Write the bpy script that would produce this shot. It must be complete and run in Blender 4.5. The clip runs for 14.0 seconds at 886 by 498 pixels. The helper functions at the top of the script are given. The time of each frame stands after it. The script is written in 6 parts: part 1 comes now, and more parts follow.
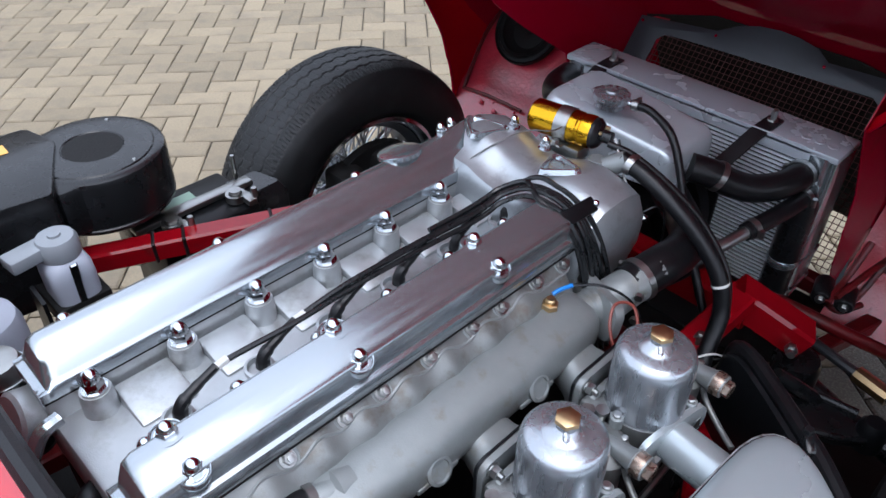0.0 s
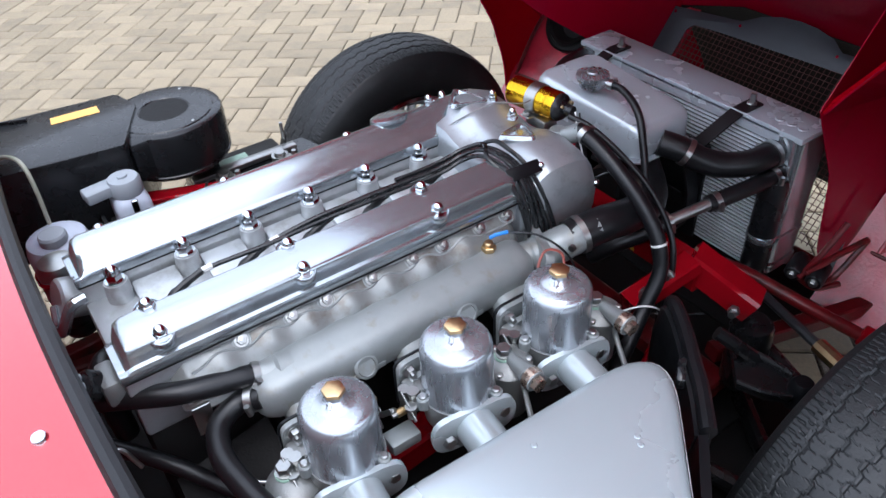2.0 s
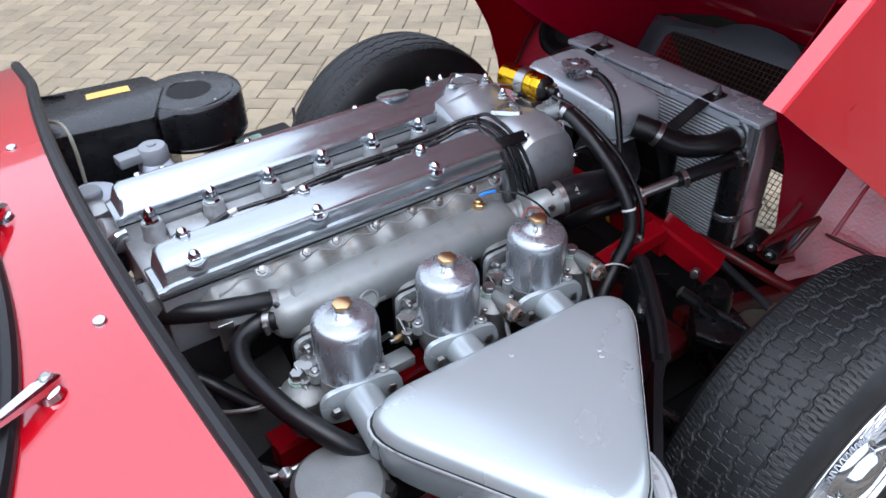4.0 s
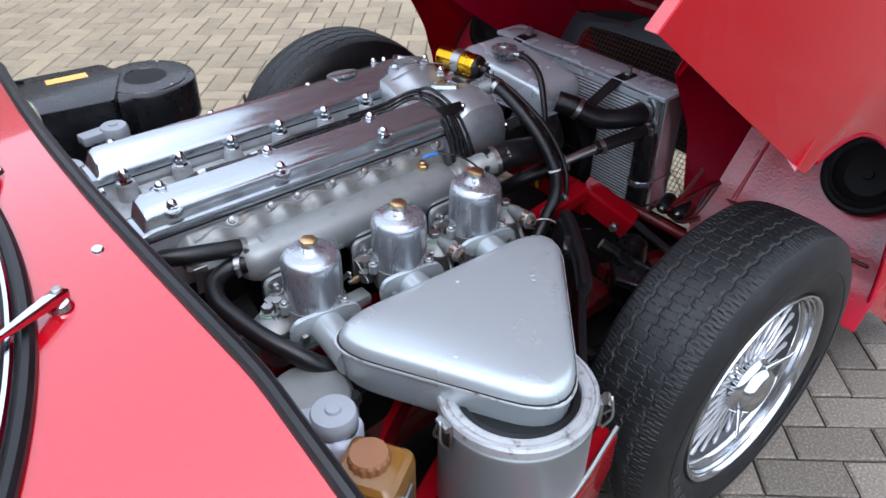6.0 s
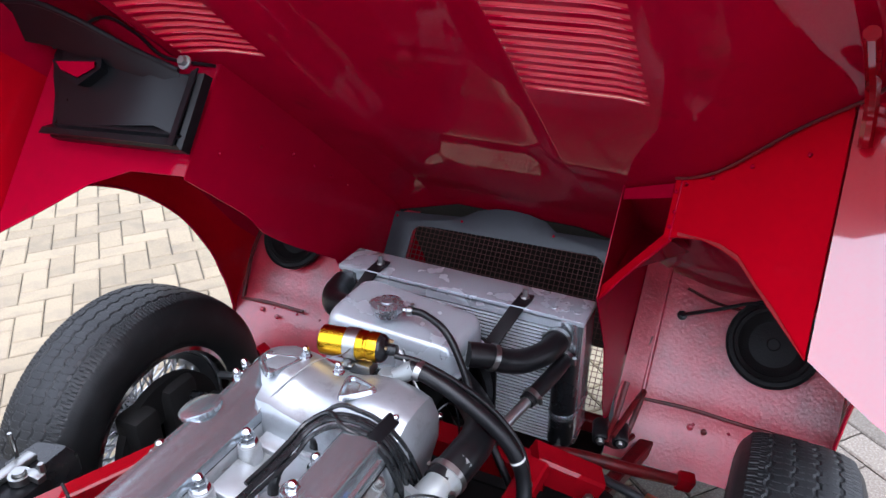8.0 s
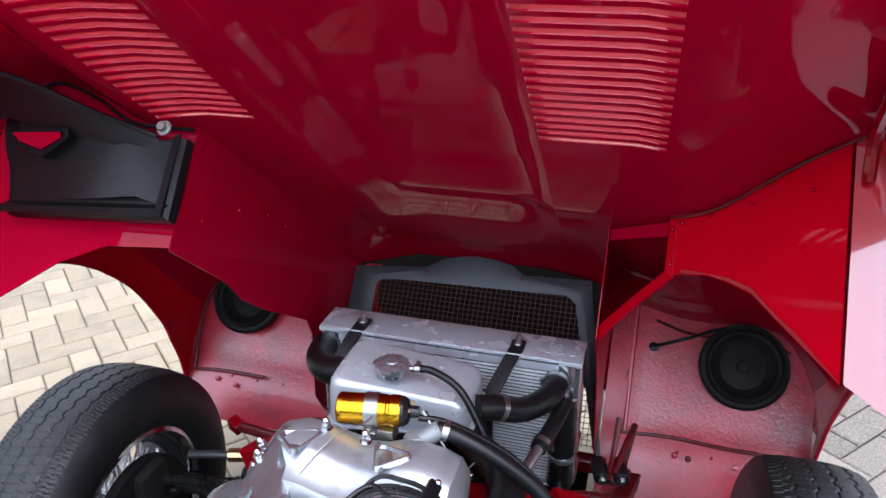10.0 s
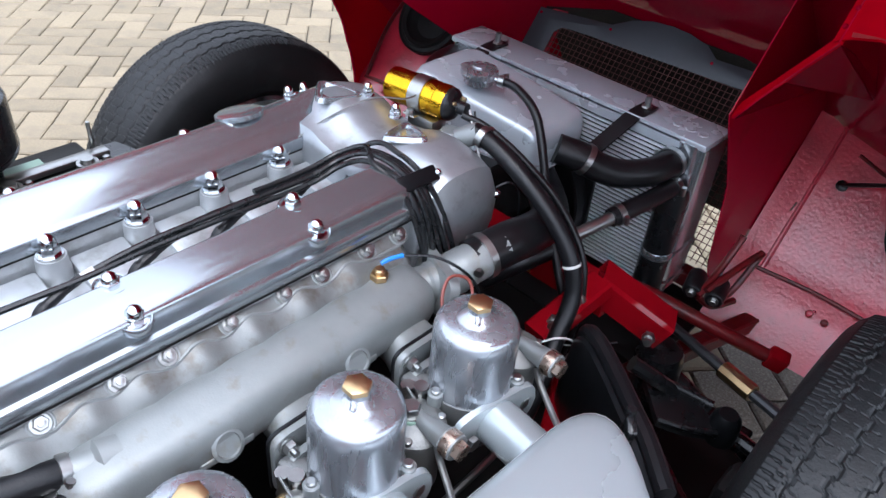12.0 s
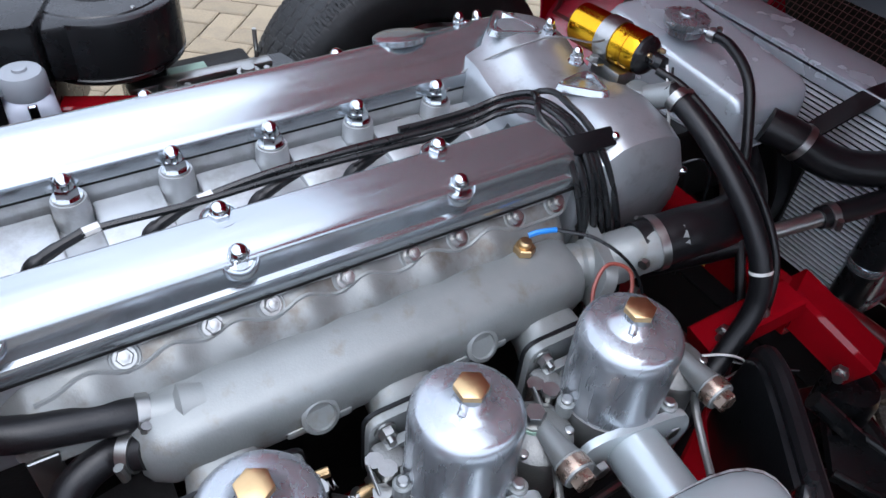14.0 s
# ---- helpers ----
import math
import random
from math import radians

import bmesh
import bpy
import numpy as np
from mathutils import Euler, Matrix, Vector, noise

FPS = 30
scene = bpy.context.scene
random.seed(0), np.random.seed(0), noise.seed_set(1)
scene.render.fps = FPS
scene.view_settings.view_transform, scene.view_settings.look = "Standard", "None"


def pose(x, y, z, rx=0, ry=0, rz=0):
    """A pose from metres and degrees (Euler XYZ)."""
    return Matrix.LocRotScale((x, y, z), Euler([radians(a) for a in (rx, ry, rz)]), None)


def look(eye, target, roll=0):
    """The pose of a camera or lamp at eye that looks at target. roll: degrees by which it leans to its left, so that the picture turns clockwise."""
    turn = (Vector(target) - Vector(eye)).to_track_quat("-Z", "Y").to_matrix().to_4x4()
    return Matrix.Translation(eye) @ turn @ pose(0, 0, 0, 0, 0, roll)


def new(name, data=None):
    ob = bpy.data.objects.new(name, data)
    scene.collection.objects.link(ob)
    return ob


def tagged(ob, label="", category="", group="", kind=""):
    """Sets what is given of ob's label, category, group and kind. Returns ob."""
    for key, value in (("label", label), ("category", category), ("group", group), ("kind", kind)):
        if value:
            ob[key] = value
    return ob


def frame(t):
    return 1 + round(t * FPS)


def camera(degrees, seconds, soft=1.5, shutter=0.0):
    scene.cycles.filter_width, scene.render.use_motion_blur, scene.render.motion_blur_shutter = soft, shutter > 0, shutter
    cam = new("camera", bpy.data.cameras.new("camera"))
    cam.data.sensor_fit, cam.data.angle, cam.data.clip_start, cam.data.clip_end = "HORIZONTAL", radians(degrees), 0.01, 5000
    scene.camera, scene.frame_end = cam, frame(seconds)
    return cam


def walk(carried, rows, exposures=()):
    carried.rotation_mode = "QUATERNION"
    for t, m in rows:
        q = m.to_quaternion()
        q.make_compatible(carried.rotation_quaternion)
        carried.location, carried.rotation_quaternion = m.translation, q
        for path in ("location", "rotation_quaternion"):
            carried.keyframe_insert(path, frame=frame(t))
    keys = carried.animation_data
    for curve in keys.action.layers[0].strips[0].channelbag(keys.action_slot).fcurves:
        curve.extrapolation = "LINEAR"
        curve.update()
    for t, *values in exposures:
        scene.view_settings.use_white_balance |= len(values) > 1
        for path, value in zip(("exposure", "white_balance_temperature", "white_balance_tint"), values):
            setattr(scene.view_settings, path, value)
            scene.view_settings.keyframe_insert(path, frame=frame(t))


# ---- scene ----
cam = camera(60.7, 14.0)
METRES = 2.1857
BASE = pose(0.5471, -0.9196, 1.3064, -38.696, -0.786, 45.402)
ROWS = [
    (0.0, 0.0, 0.0, 0.0, -0.0, 0.0, 0.0),
    (0.5, 0.0304, -0.0287, -0.0095, 1.22, 0.02, -0.69),
    (1.0, 0.0748, -0.0486, -0.01, 5.01, -0.25, -1.95),
    (1.5, 0.1101, -0.0615, -0.0208, 7.78, -0.54, -2.75),
    (2.0, 0.1186, -0.0756, -0.0297, 9.82, -0.59, -3.38),
    (4.5, 0.142, -0.1727, -0.104, 9.13, 1.79, -5.03),
    (5.0, 0.149, -0.2034, -0.1286, 7.73, 2.11, -4.49),
    (5.5, 0.148, -0.2169, -0.1397, 6.36, 2.43, -3.91),
    (6.0, 0.1374, -0.2142, -0.1363, 4.58, 2.9, -3.18),
    (6.5, 0.1083, -0.1697, -0.1002, 1.81, 3.85, -1.48),
    (7.0, 0.0801, -0.1169, -0.0448, -2.53, 5.43, 1.96),
    (7.5, 0.0549, -0.0809, -0.0007, -8.28, 7.69, 6.88),
    (8.0, -0.0064, -0.0462, 0.0445, -15.09, 9.85, 12.79),
    (8.2, -0.0309, -0.0376, 0.0590, -16.88, 10.69, 15.03),
    (10.3, -0.0864, -0.0137, 0.0802, -23.26, 10.74, 18.47),
    (10.5, -0.068, -0.0094, 0.069, -21.38, 9.41, 16.39),
    (11.0, -0.0119, 0.0075, 0.0314, -15.54, 6.69, 9.75),
    (11.5, 0.0381, 0.0187, -0.0018, -9.56, 4.0, 3.23),
    (12.0, 0.0698, 0.0268, -0.0258, -3.65, 1.27, -1.9),
    (12.5, 0.0776, 0.035, -0.0327, -0.07, -0.94, -5.46),
    (13.0, 0.0749, 0.0608, -0.0307, 3.14, -3.27, -7.71),
    (13.5, 0.0719, 0.0831, -0.0242, 5.63, -4.35, -9.38),
    (14.0, 0.0717, 0.0878, -0.012, 8.56, -4.62, -10.94),
]
walk(cam, [(t, BASE @ pose(METRES * x, METRES * y, METRES * z, 90 + pitch, roll, yaw)) for t, x, y, z, yaw, pitch, roll in ROWS],
     [(0.0, -0.80, 5850, 13), (1.0, -0.50, 5850, 13), (2.0, -0.45, 5850, 13), (5.5, -0.70, 5850, 13), (7.0, -0.50, 5850, 14), (8.2, 0.0, 5850, 16), (10.3, 0.0, 5850, 16), (12.0, -0.27, 5850, 13), (14.0, -0.65, 5850, 13)])

# ---- light ----
world = bpy.data.worlds.new("world")
scene.world = world
world.use_nodes = True
wn = world.node_tree.nodes
sky = wn.new("ShaderNodeTexSky")
sky.sky_type, sky.sun_disc = "NISHITA", False
sky.sun_elevation, sky.sun_rotation = radians(70), radians(128)
sky.air_density, sky.dust_density, sky.ozone_density = 1.0, 3.0, 1.0
hsv = wn.new("ShaderNodeHueSaturation")
hsv.inputs["Saturation"].default_value = 0.35
world.node_tree.links.new(sky.outputs[0], hsv.inputs["Color"])
cloud = wn.new("ShaderNodeMix")
cloud.data_type = "RGBA"
cloud.inputs[0].default_value = 0.55
cloud.inputs[7].default_value = (3.6, 3.85, 4.15, 1.0)
world.node_tree.links.new(hsv.outputs[0], cloud.inputs[6])
world.node_tree.links.new(cloud.outputs[2], wn["Background"].inputs[0])
wn["Background"].inputs[1].default_value = 0.88
sun = new("sun", bpy.data.lights.new("sun", "SUN"))
sun.data.energy, sun.data.angle, sun.data.color = 0.7, radians(50), (1.0, 0.97, 0.93)
sun.matrix_world = look((1.3, -1.0, 4.7), (0, 0, 0))
scene.view_settings.exposure = 0.0


# ---- materials ----
def mat(name, color, rough=0.5, metal=0.0, coat=0.0, var=0.12, scale=40.0, bump=0.1, bscale=300.0, rvar=0.1, dirt=None, dirt_at=0.62, dscale=9.0, obj_var=0.0, spec=0.5, grain=None):
    """A surface with variation at two scales: broad stains, fine grain and a fine relief."""
    m = bpy.data.materials.new(name)
    m.use_nodes = True
    t = m.node_tree
    n, l = t.nodes, t.links
    b = n["Principled BSDF"]
    b.inputs["Metallic"].default_value = metal
    b.inputs["Specular IOR Level"].default_value = spec
    b.inputs["Coat Weight"].default_value = coat
    b.inputs["Coat Roughness"].default_value = 0.04
    co = n.new("ShaderNodeTexCoord")
    n1 = n.new("ShaderNodeTexNoise")
    n1.inputs["Scale"].default_value, n1.inputs["Detail"].default_value = scale, 6
    if grain:
        # brushed grain, drawn out along one axis
        mp = n.new("ShaderNodeMapping")
        mp.inputs["Scale"].default_value = grain
        l.new(co.outputs["Object"], mp.inputs["Vector"])
        l.new(mp.outputs[0], n1.inputs["Vector"])
    else:
        l.new(co.outputs["Object"], n1.inputs["Vector"])
    mx = n.new("ShaderNodeMix")
    mx.data_type = "RGBA"
    lo = [max(0, c * (1 - var)) for c in color]
    hi = [min(1, c * (1 + var)) for c in color]
    mx.inputs[6].default_value, mx.inputs[7].default_value = (*lo, 1), (*hi, 1)
    l.new(n1.outputs[0], mx.inputs[0])
    out = mx.outputs[2]
    if dirt:
        n3 = n.new("ShaderNodeTexNoise")
        n3.inputs["Scale"].default_value, n3.inputs["Detail"].default_value, n3.inputs["Roughness"].default_value = dscale, 10, 0.65
        l.new(co.outputs["Object"], n3.inputs["Vector"])
        rp = n.new("ShaderNodeMapRange")
        rp.inputs[1].default_value, rp.inputs[2].default_value = dirt_at - 0.1, dirt_at + 0.1
        l.new(n3.outputs[0], rp.inputs[0])
        m2 = n.new("ShaderNodeMix")
        m2.data_type = "RGBA"
        m2.inputs[7].default_value = (*dirt, 1)
        l.new(rp.outputs[0], m2.inputs[0])
        l.new(out, m2.inputs[6])
        out = m2.outputs[2]
    if obj_var:
        oi = n.new("ShaderNodeObjectInfo")
        geo = n.new("ShaderNodeNewGeometry")
        add = n.new("ShaderNodeMath")
        add.operation = "ADD"
        l.new(oi.outputs["Random"], add.inputs[0])
        l.new(geo.outputs["Random Per Island"], add.inputs[1])
        fr = n.new("ShaderNodeMath")
        fr.operation = "FRACT"
        l.new(add.outputs[0], fr.inputs[0])
        mr = n.new("ShaderNodeMapRange")
        mr.inputs[3].default_value, mr.inputs[4].default_value = 1 - obj_var, 1 + obj_var
        l.new(fr.outputs[0], mr.inputs[0])
        hs = n.new("ShaderNodeHueSaturation")
        l.new(mr.outputs[0], hs.inputs["Value"])
        l.new(out, hs.inputs["Color"])
        out = hs.outputs[0]
    l.new(out, b.inputs["Base Color"])
    r = n.new("ShaderNodeMapRange")
    r.inputs[3].default_value, r.inputs[4].default_value = max(0.02, rough - rvar), min(1, rough + rvar)
    l.new(n1.outputs[0], r.inputs[0])
    l.new(r.outputs[0], b.inputs["Roughness"])
    if bump:
        n2 = n.new("ShaderNodeTexNoise")
        n2.inputs["Scale"].default_value, n2.inputs["Detail"].default_value = bscale, 3
        l.new(co.outputs["Object"], n2.inputs["Vector"])
        bp = n.new("ShaderNodeBump")
        bp.inputs["Strength"].default_value, bp.inputs["Distance"].default_value = bump, 0.002
        l.new(n2.outputs[0], bp.inputs["Height"])
        l.new(bp.outputs[0], b.inputs["Normal"])
    return m


M_POL = mat("polished_aluminium", (0.40, 0.43, 0.455), 0.20, 0.86, var=0.10, scale=30, bump=0.0, rvar=0.13, grain=(5.0, 0.22, 5.0))
M_CAST = mat("cast_aluminium", (0.45, 0.47, 0.48), 0.34, 0.60, var=0.12, scale=60, bump=0.14, bscale=600, dirt=(0.30, 0.30, 0.285), dirt_at=0.62, dscale=22)
M_OLD = mat("weathered_casting", (0.245, 0.262, 0.260), 0.42, 0.40, var=0.12, scale=50, bump=0.12, bscale=500, dirt=(0.20, 0.18, 0.15), dirt_at=0.66, dscale=30)
M_STAIN = mat("oil_stained_casting", (0.195, 0.205, 0.20), 0.40, 0.40, var=0.2, scale=45, bump=0.15, bscale=500, dirt=(0.115, 0.095, 0.07), dirt_at=0.60, dscale=26)
M_SILVER = mat("silver_paint", (0.43, 0.478, 0.492), 0.27, 0.5, var=0.04, scale=6, bump=0.0, rvar=0.03)
M_CHROME = mat("chrome", (0.60, 0.62, 0.64), 0.12, 1.0, var=0.03, bump=0.0, rvar=0.03)
M_STEEL = mat("zinc_steel", (0.38, 0.385, 0.375), 0.34, 1.0, var=0.12, scale=120, bump=0.08)
M_BRASS = mat("brass", (0.60, 0.42, 0.22), 0.34, 1.0, var=0.15, scale=90, bump=0.05)
M_GOLD = mat("gold_anodised", (0.66, 0.36, 0.015), 0.20, 1.0, var=0.06, scale=60, bump=0.03)
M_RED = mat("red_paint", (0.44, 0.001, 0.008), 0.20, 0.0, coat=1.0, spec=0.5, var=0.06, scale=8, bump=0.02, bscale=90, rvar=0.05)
# Darker copy of the body red: shade under the bonnet, in its colour.
M_RED_SHADED = mat("shaded_red_paint", (0.305, 0.0003, 0.016), 0.30, 0.0, coat=0.4, spec=0.0, var=0.10, scale=12, bump=0.10, bscale=160, rvar=0.08, dirt=(0.18, 0.01, 0.012), dirt_at=0.70, dscale=6)
# Lighter red than the bonnet skin, mottled darker at random.
M_CHIPPED_RED = mat("stone_chipped_red_paint", (0.47, 0.012, 0.034), 0.34, 0.0, coat=1.0, spec=0.5, var=0.24, scale=16, bump=0.42, bscale=150, dirt=(0.27, 0.012, 0.026), dirt_at=0.58, dscale=7)
db = M_CHIPPED_RED.node_tree.nodes["Principled BSDF"]
db.inputs["Coat Roughness"].default_value, db.inputs["Coat IOR"].default_value = 0.20, 1.56
M_CHIPPED_RED.node_tree.links.new(M_CHIPPED_RED.node_tree.nodes["Bump"].outputs[0], db.inputs["Coat Normal"])
M_GLOSS = mat("high_gloss_red", (0.44, 0.002, 0.012), 0.20, 0.0, coat=1.0, spec=0.5, var=0.06, scale=8, bump=0.02, bscale=90, rvar=0.05)
M_GLOSS.node_tree.nodes["Principled BSDF"].inputs["Coat IOR"].default_value = 2.2
# Lighter than the underside's copy: daylight on these panels, put into the colour.
M_RED_LIT = mat("lit_red_panel", (0.44, 0.0004, 0.008), 0.28, 0.0, coat=0.24, spec=0.0, var=0.08, scale=10, bump=0.06, bscale=140, rvar=0.06)
M_FRAME = mat("frame_red", (0.22, 0.002, 0.006), 0.26, 0.0, coat=0.8, spec=0.0, var=0.1, scale=30, bump=0.06, dirt=(0.10, 0.012, 0.012), dirt_at=0.66, dscale=18)
M_RUB = mat("black_rubber", (0.006, 0.006, 0.007), 0.36, 0.0, spec=0.40, var=0.25, scale=50, bump=0.15, bscale=500)
M_TYRE = mat("tyre_rubber", (0.0092, 0.0102, 0.0108), 0.47, 0.0, spec=0.40, var=0.25, scale=35, bump=0.25, bscale=350, dirt=(0.020, 0.0215, 0.0225), dirt_at=0.60, dscale=12)
M_BLACK = mat("black_enamel", (0.008, 0.0085, 0.0095), 0.28, 0.0, coat=0.15, spec=0.4, var=0.2, scale=30, bump=0.04)
M_SATIN = mat("satin_black", (0.006, 0.0065, 0.0075), 0.32, 0.0, spec=0.26, var=0.2, scale=40, bump=0.1)
M_DARK = mat("dark_iron", (0.010, 0.010, 0.010), 0.6, 0.0, spec=0.2, var=0.35, scale=40, bump=0.4, bscale=260)
M_GREY = mat("grey_duct_paint", (0.036, 0.042, 0.048), 0.46, 0.1, var=0.15, scale=30, bump=0.08, dirt=(0.03, 0.034, 0.038), dirt_at=0.6)
M_WIRE = mat("cable_insulation", (0.008, 0.009, 0.010), 0.28, 0.0, var=0.2, bump=0.0)
M_FIN = mat("radiator_fin", (0.74, 0.78, 0.81), 0.34, 0.2, var=0.15, scale=100, bump=0.05)
M_CORE = mat("radiator_core", (0.02, 0.022, 0.024), 0.6, 0.4, var=0.3, bump=0.2)
M_WHITE = mat("white_plastic", (0.42, 0.455, 0.53), 0.34, 0.0, var=0.06, bump=0.03, spec=0.4)
M_GREYCAP = mat("grey_plastic", (0.27, 0.295, 0.32), 0.42, 0.0, var=0.08, bump=0.05)
M_BROWN = mat("amber_plastic", (0.175, 0.082, 0.016), 0.20, 0.0, var=0.25, scale=25, bump=0.05)
M_BCAP = mat("brown_cap", (0.22, 0.095, 0.038), 0.45, 0.0, var=0.12, bump=0.05)
M_ORANGE = mat("orange_sticker", (0.80, 0.43, 0.10), 0.45, 0.0, var=0.05, bump=0.0)
M_BLUE = mat("blue_sleeve", (0.02, 0.20, 0.62), 0.4, 0.0, var=0.1, bump=0.0)
M_YELLOW = mat("yellow_sleeve", (0.75, 0.52, 0.03), 0.4, 0.0, var=0.1, bump=0.0)
M_COPPER = mat("red_brown_wire", (0.22, 0.05, 0.035), 0.4, 0.0, var=0.1, bump=0.0)
M_PAVE = mat("paver_concrete", (0.258, 0.210, 0.138), 0.80, 0.0, var=0.32, scale=120, bump=0.6, bscale=260, dirt=(0.200, 0.165, 0.115), dirt_at=0.58, dscale=7, obj_var=0.15)
M_PAVEG = mat("grey_paver_concrete", (0.132, 0.112, 0.088), 0.78, 0.0, var=0.5, scale=110, bump=1.0, bscale=240, dirt=(0.27, 0.245, 0.205), dirt_at=0.58, dscale=170, obj_var=0.22)
M_SAND = mat("joint_sand", (0.095, 0.085, 0.068), 0.9, 0.0, var=0.25, scale=60, bump=0.4)
M_GREEN = mat("green_paint_mark", (0.30, 0.45, 0.36), 0.5, 0.0, var=0.2, bump=0.0)
M_BLADE = mat("white_label", (0.60, 0.60, 0.58), 0.5, 0.0, var=0.1, bump=0.0)
M_DASH = mat("satin_spun_aluminium", (0.40, 0.425, 0.455), 0.27, 0.80, var=0.10, scale=30, bump=0.0, rvar=0.10, grain=(2.0, 2.0, 0.4))
M_CHIP = mat("chipped_silver_paint", (0.46, 0.48, 0.49), 0.34, 0.4, var=0.15, scale=60, bump=0.15, dirt=(0.10, 0.055, 0.04), dirt_at=0.64, dscale=55)
M_ZINC = mat("bright_zinc_plate", (0.60, 0.62, 0.60), 0.36, 0.75, var=0.14, scale=90, bump=0.08, dirt=(0.36, 0.35, 0.32), dirt_at=0.64, dscale=70)
M_HOUSE = mat("satin_aluminium_housing", (0.39, 0.415, 0.435), 0.33, 0.66, var=0.14, scale=40, bump=0.10, bscale=420, rvar=0.10, dirt=(0.27, 0.275, 0.275), dirt_at=0.62, dscale=28)
M_MESH = mat("mesh_wire", (0.10, 0.045, 0.045), 0.45, 0.3, var=0.2, bump=0.0)
M_TANK = mat("satin_tank_aluminium", (0.52, 0.565, 0.60), 0.27, 0.42, var=0.04, scale=12, bump=0.0, rvar=0.03)
# Half the frame red's value, with darker mottling.
M_FRAMED = mat("dark_frame_red", (0.11, 0.004, 0.006), 0.40, 0.0, coat=0.2, spec=0.3, var=0.3, scale=30, bump=0.2, dirt=(0.03, 0.01, 0.008), dirt_at=0.58, dscale=22)
# Red of a bright reflection on a panel edge, put in as colour.
M_EDGE = mat("edge_reflection_red", (0.30, 0.015, 0.018), 0.55, 0.0, var=0.2, scale=50, bump=0.3)
M_GREYC = mat("dull_casting", (0.20, 0.205, 0.20), 0.40, 0.5, var=0.15, scale=40, bump=0.25, bscale=420, dirt=(0.18, 0.18, 0.17), dirt_at=0.6, dscale=18)
M_WING = mat("red_wing_paint", (0.44, 0.001, 0.008), 0.24, 0.0, coat=0.5, spec=0.1, var=0.06, scale=8, bump=0.02, bscale=90, rvar=0.05)
M_DRUM = mat("dull_silver_paint", (0.30, 0.325, 0.325), 0.36, 0.4, var=0.06, scale=10, bump=0.05, bscale=500)
M_TUBE = mat("yellowed_clear_plastic", (0.36, 0.37, 0.29), 0.25, 0.0, var=0.1, bump=0.0)
M_WELL = mat("dark_dull_metal", (0.075, 0.078, 0.082), 0.42, 0.6, var=0.2, scale=40, bump=0.05)
M_MARK = mat("raised_sidewall_rubber", (0.030, 0.032, 0.034), 0.5, 0.0, var=0.15, bump=0.1)
M_SPOKE = mat("bright_spoke_plating", (0.72, 0.74, 0.76), 0.24, 0.55, var=0.05, bump=0.0, rvar=0.06)
# Paler copy of the bonnet red: sky light on the scoops, painted in.
M_LOUVRE_LIT = mat("sky_lit_louvre_red", (0.56, 0.030, 0.045), 0.45, 0.0, var=0.08, scale=20, bump=0.03)
M_COPPERM = mat("copper_plate", (0.38, 0.29, 0.23), 0.28, 0.9, var=0.25, scale=150, bump=0.05)
M_GLASS = bpy.data.materials.new("windscreen_glass")
M_GLASS.use_nodes = True
gb = M_GLASS.node_tree.nodes["Principled BSDF"]
gb.inputs["Transmission Weight"].default_value, gb.inputs["Roughness"].default_value, gb.inputs["Base Color"].default_value = 1.0, 0.02, (0.75, 0.82, 0.80, 1)


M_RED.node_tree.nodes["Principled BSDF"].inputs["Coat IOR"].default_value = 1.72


# ---- mesh helpers ----
def thing(name, at, label, category, group="", kind=""):
    e = new(name)
    e.empty_display_size = 0.02
    e.location = at
    return tagged(e, label, category, group, kind)


def base_of(ob):
    v = Vector((0, 0, 0))
    while ob:
        v += ob.location
        ob = ob.parent
    return v


def part(name, bm, material, parent=None, label="", smooth=35.0):
    """Links a bmesh made in world places as one mesh, under a thing or a part."""
    me = bpy.data.meshes.new(name)
    if parent:
        off = base_of(parent)
        for v in bm.verts:
            v.co -= off
    bmesh.ops.recalc_face_normals(bm, faces=bm.faces[:])
    lim = math.cos(radians(smooth))
    for f in bm.faces:
        f.smooth = True
    for e in bm.edges:
        if len(e.link_faces) == 2 and e.link_faces[0].normal.dot(e.link_faces[1].normal) < lim:
            e.smooth = False
    bm.to_mesh(me)
    bm.free()
    for m in material if isinstance(material, (list, tuple)) else [material]:
        me.materials.append(m)
    ob = new(name, me)
    if parent:
        ob.parent = parent
    if label:
        tagged(ob, label)
    return ob


def xf(bm, m):
    bmesh.ops.transform(bm, matrix=m, verts=bm.verts[:])
    return bm


def merge(*bms):
    out = bms[0]
    for b in bms[1:]:
        me = bpy.data.meshes.new("tmp")
        b.to_mesh(me)
        b.free()
        out.from_mesh(me)
        bpy.data.meshes.remove(me)
    return out


def box(c, s, bevel=0.0, seg=2, m=None):
    bm = bmesh.new()
    bmesh.ops.create_cube(bm, size=1.0)
    for v in bm.verts:
        v.co = Vector((v.co.x * s[0], v.co.y * s[1], v.co.z * s[2]))
    if bevel:
        bmesh.ops.bevel(bm, geom=bm.edges[:], offset=bevel, segments=seg, affect="EDGES", profile=0.5)
    xf(bm, Matrix.Translation(c) @ (m or Matrix.Identity(4)))
    return bm


def axis_to(d):
    return Vector(d).normalized().to_track_quat("Z", "Y").to_matrix().to_4x4()


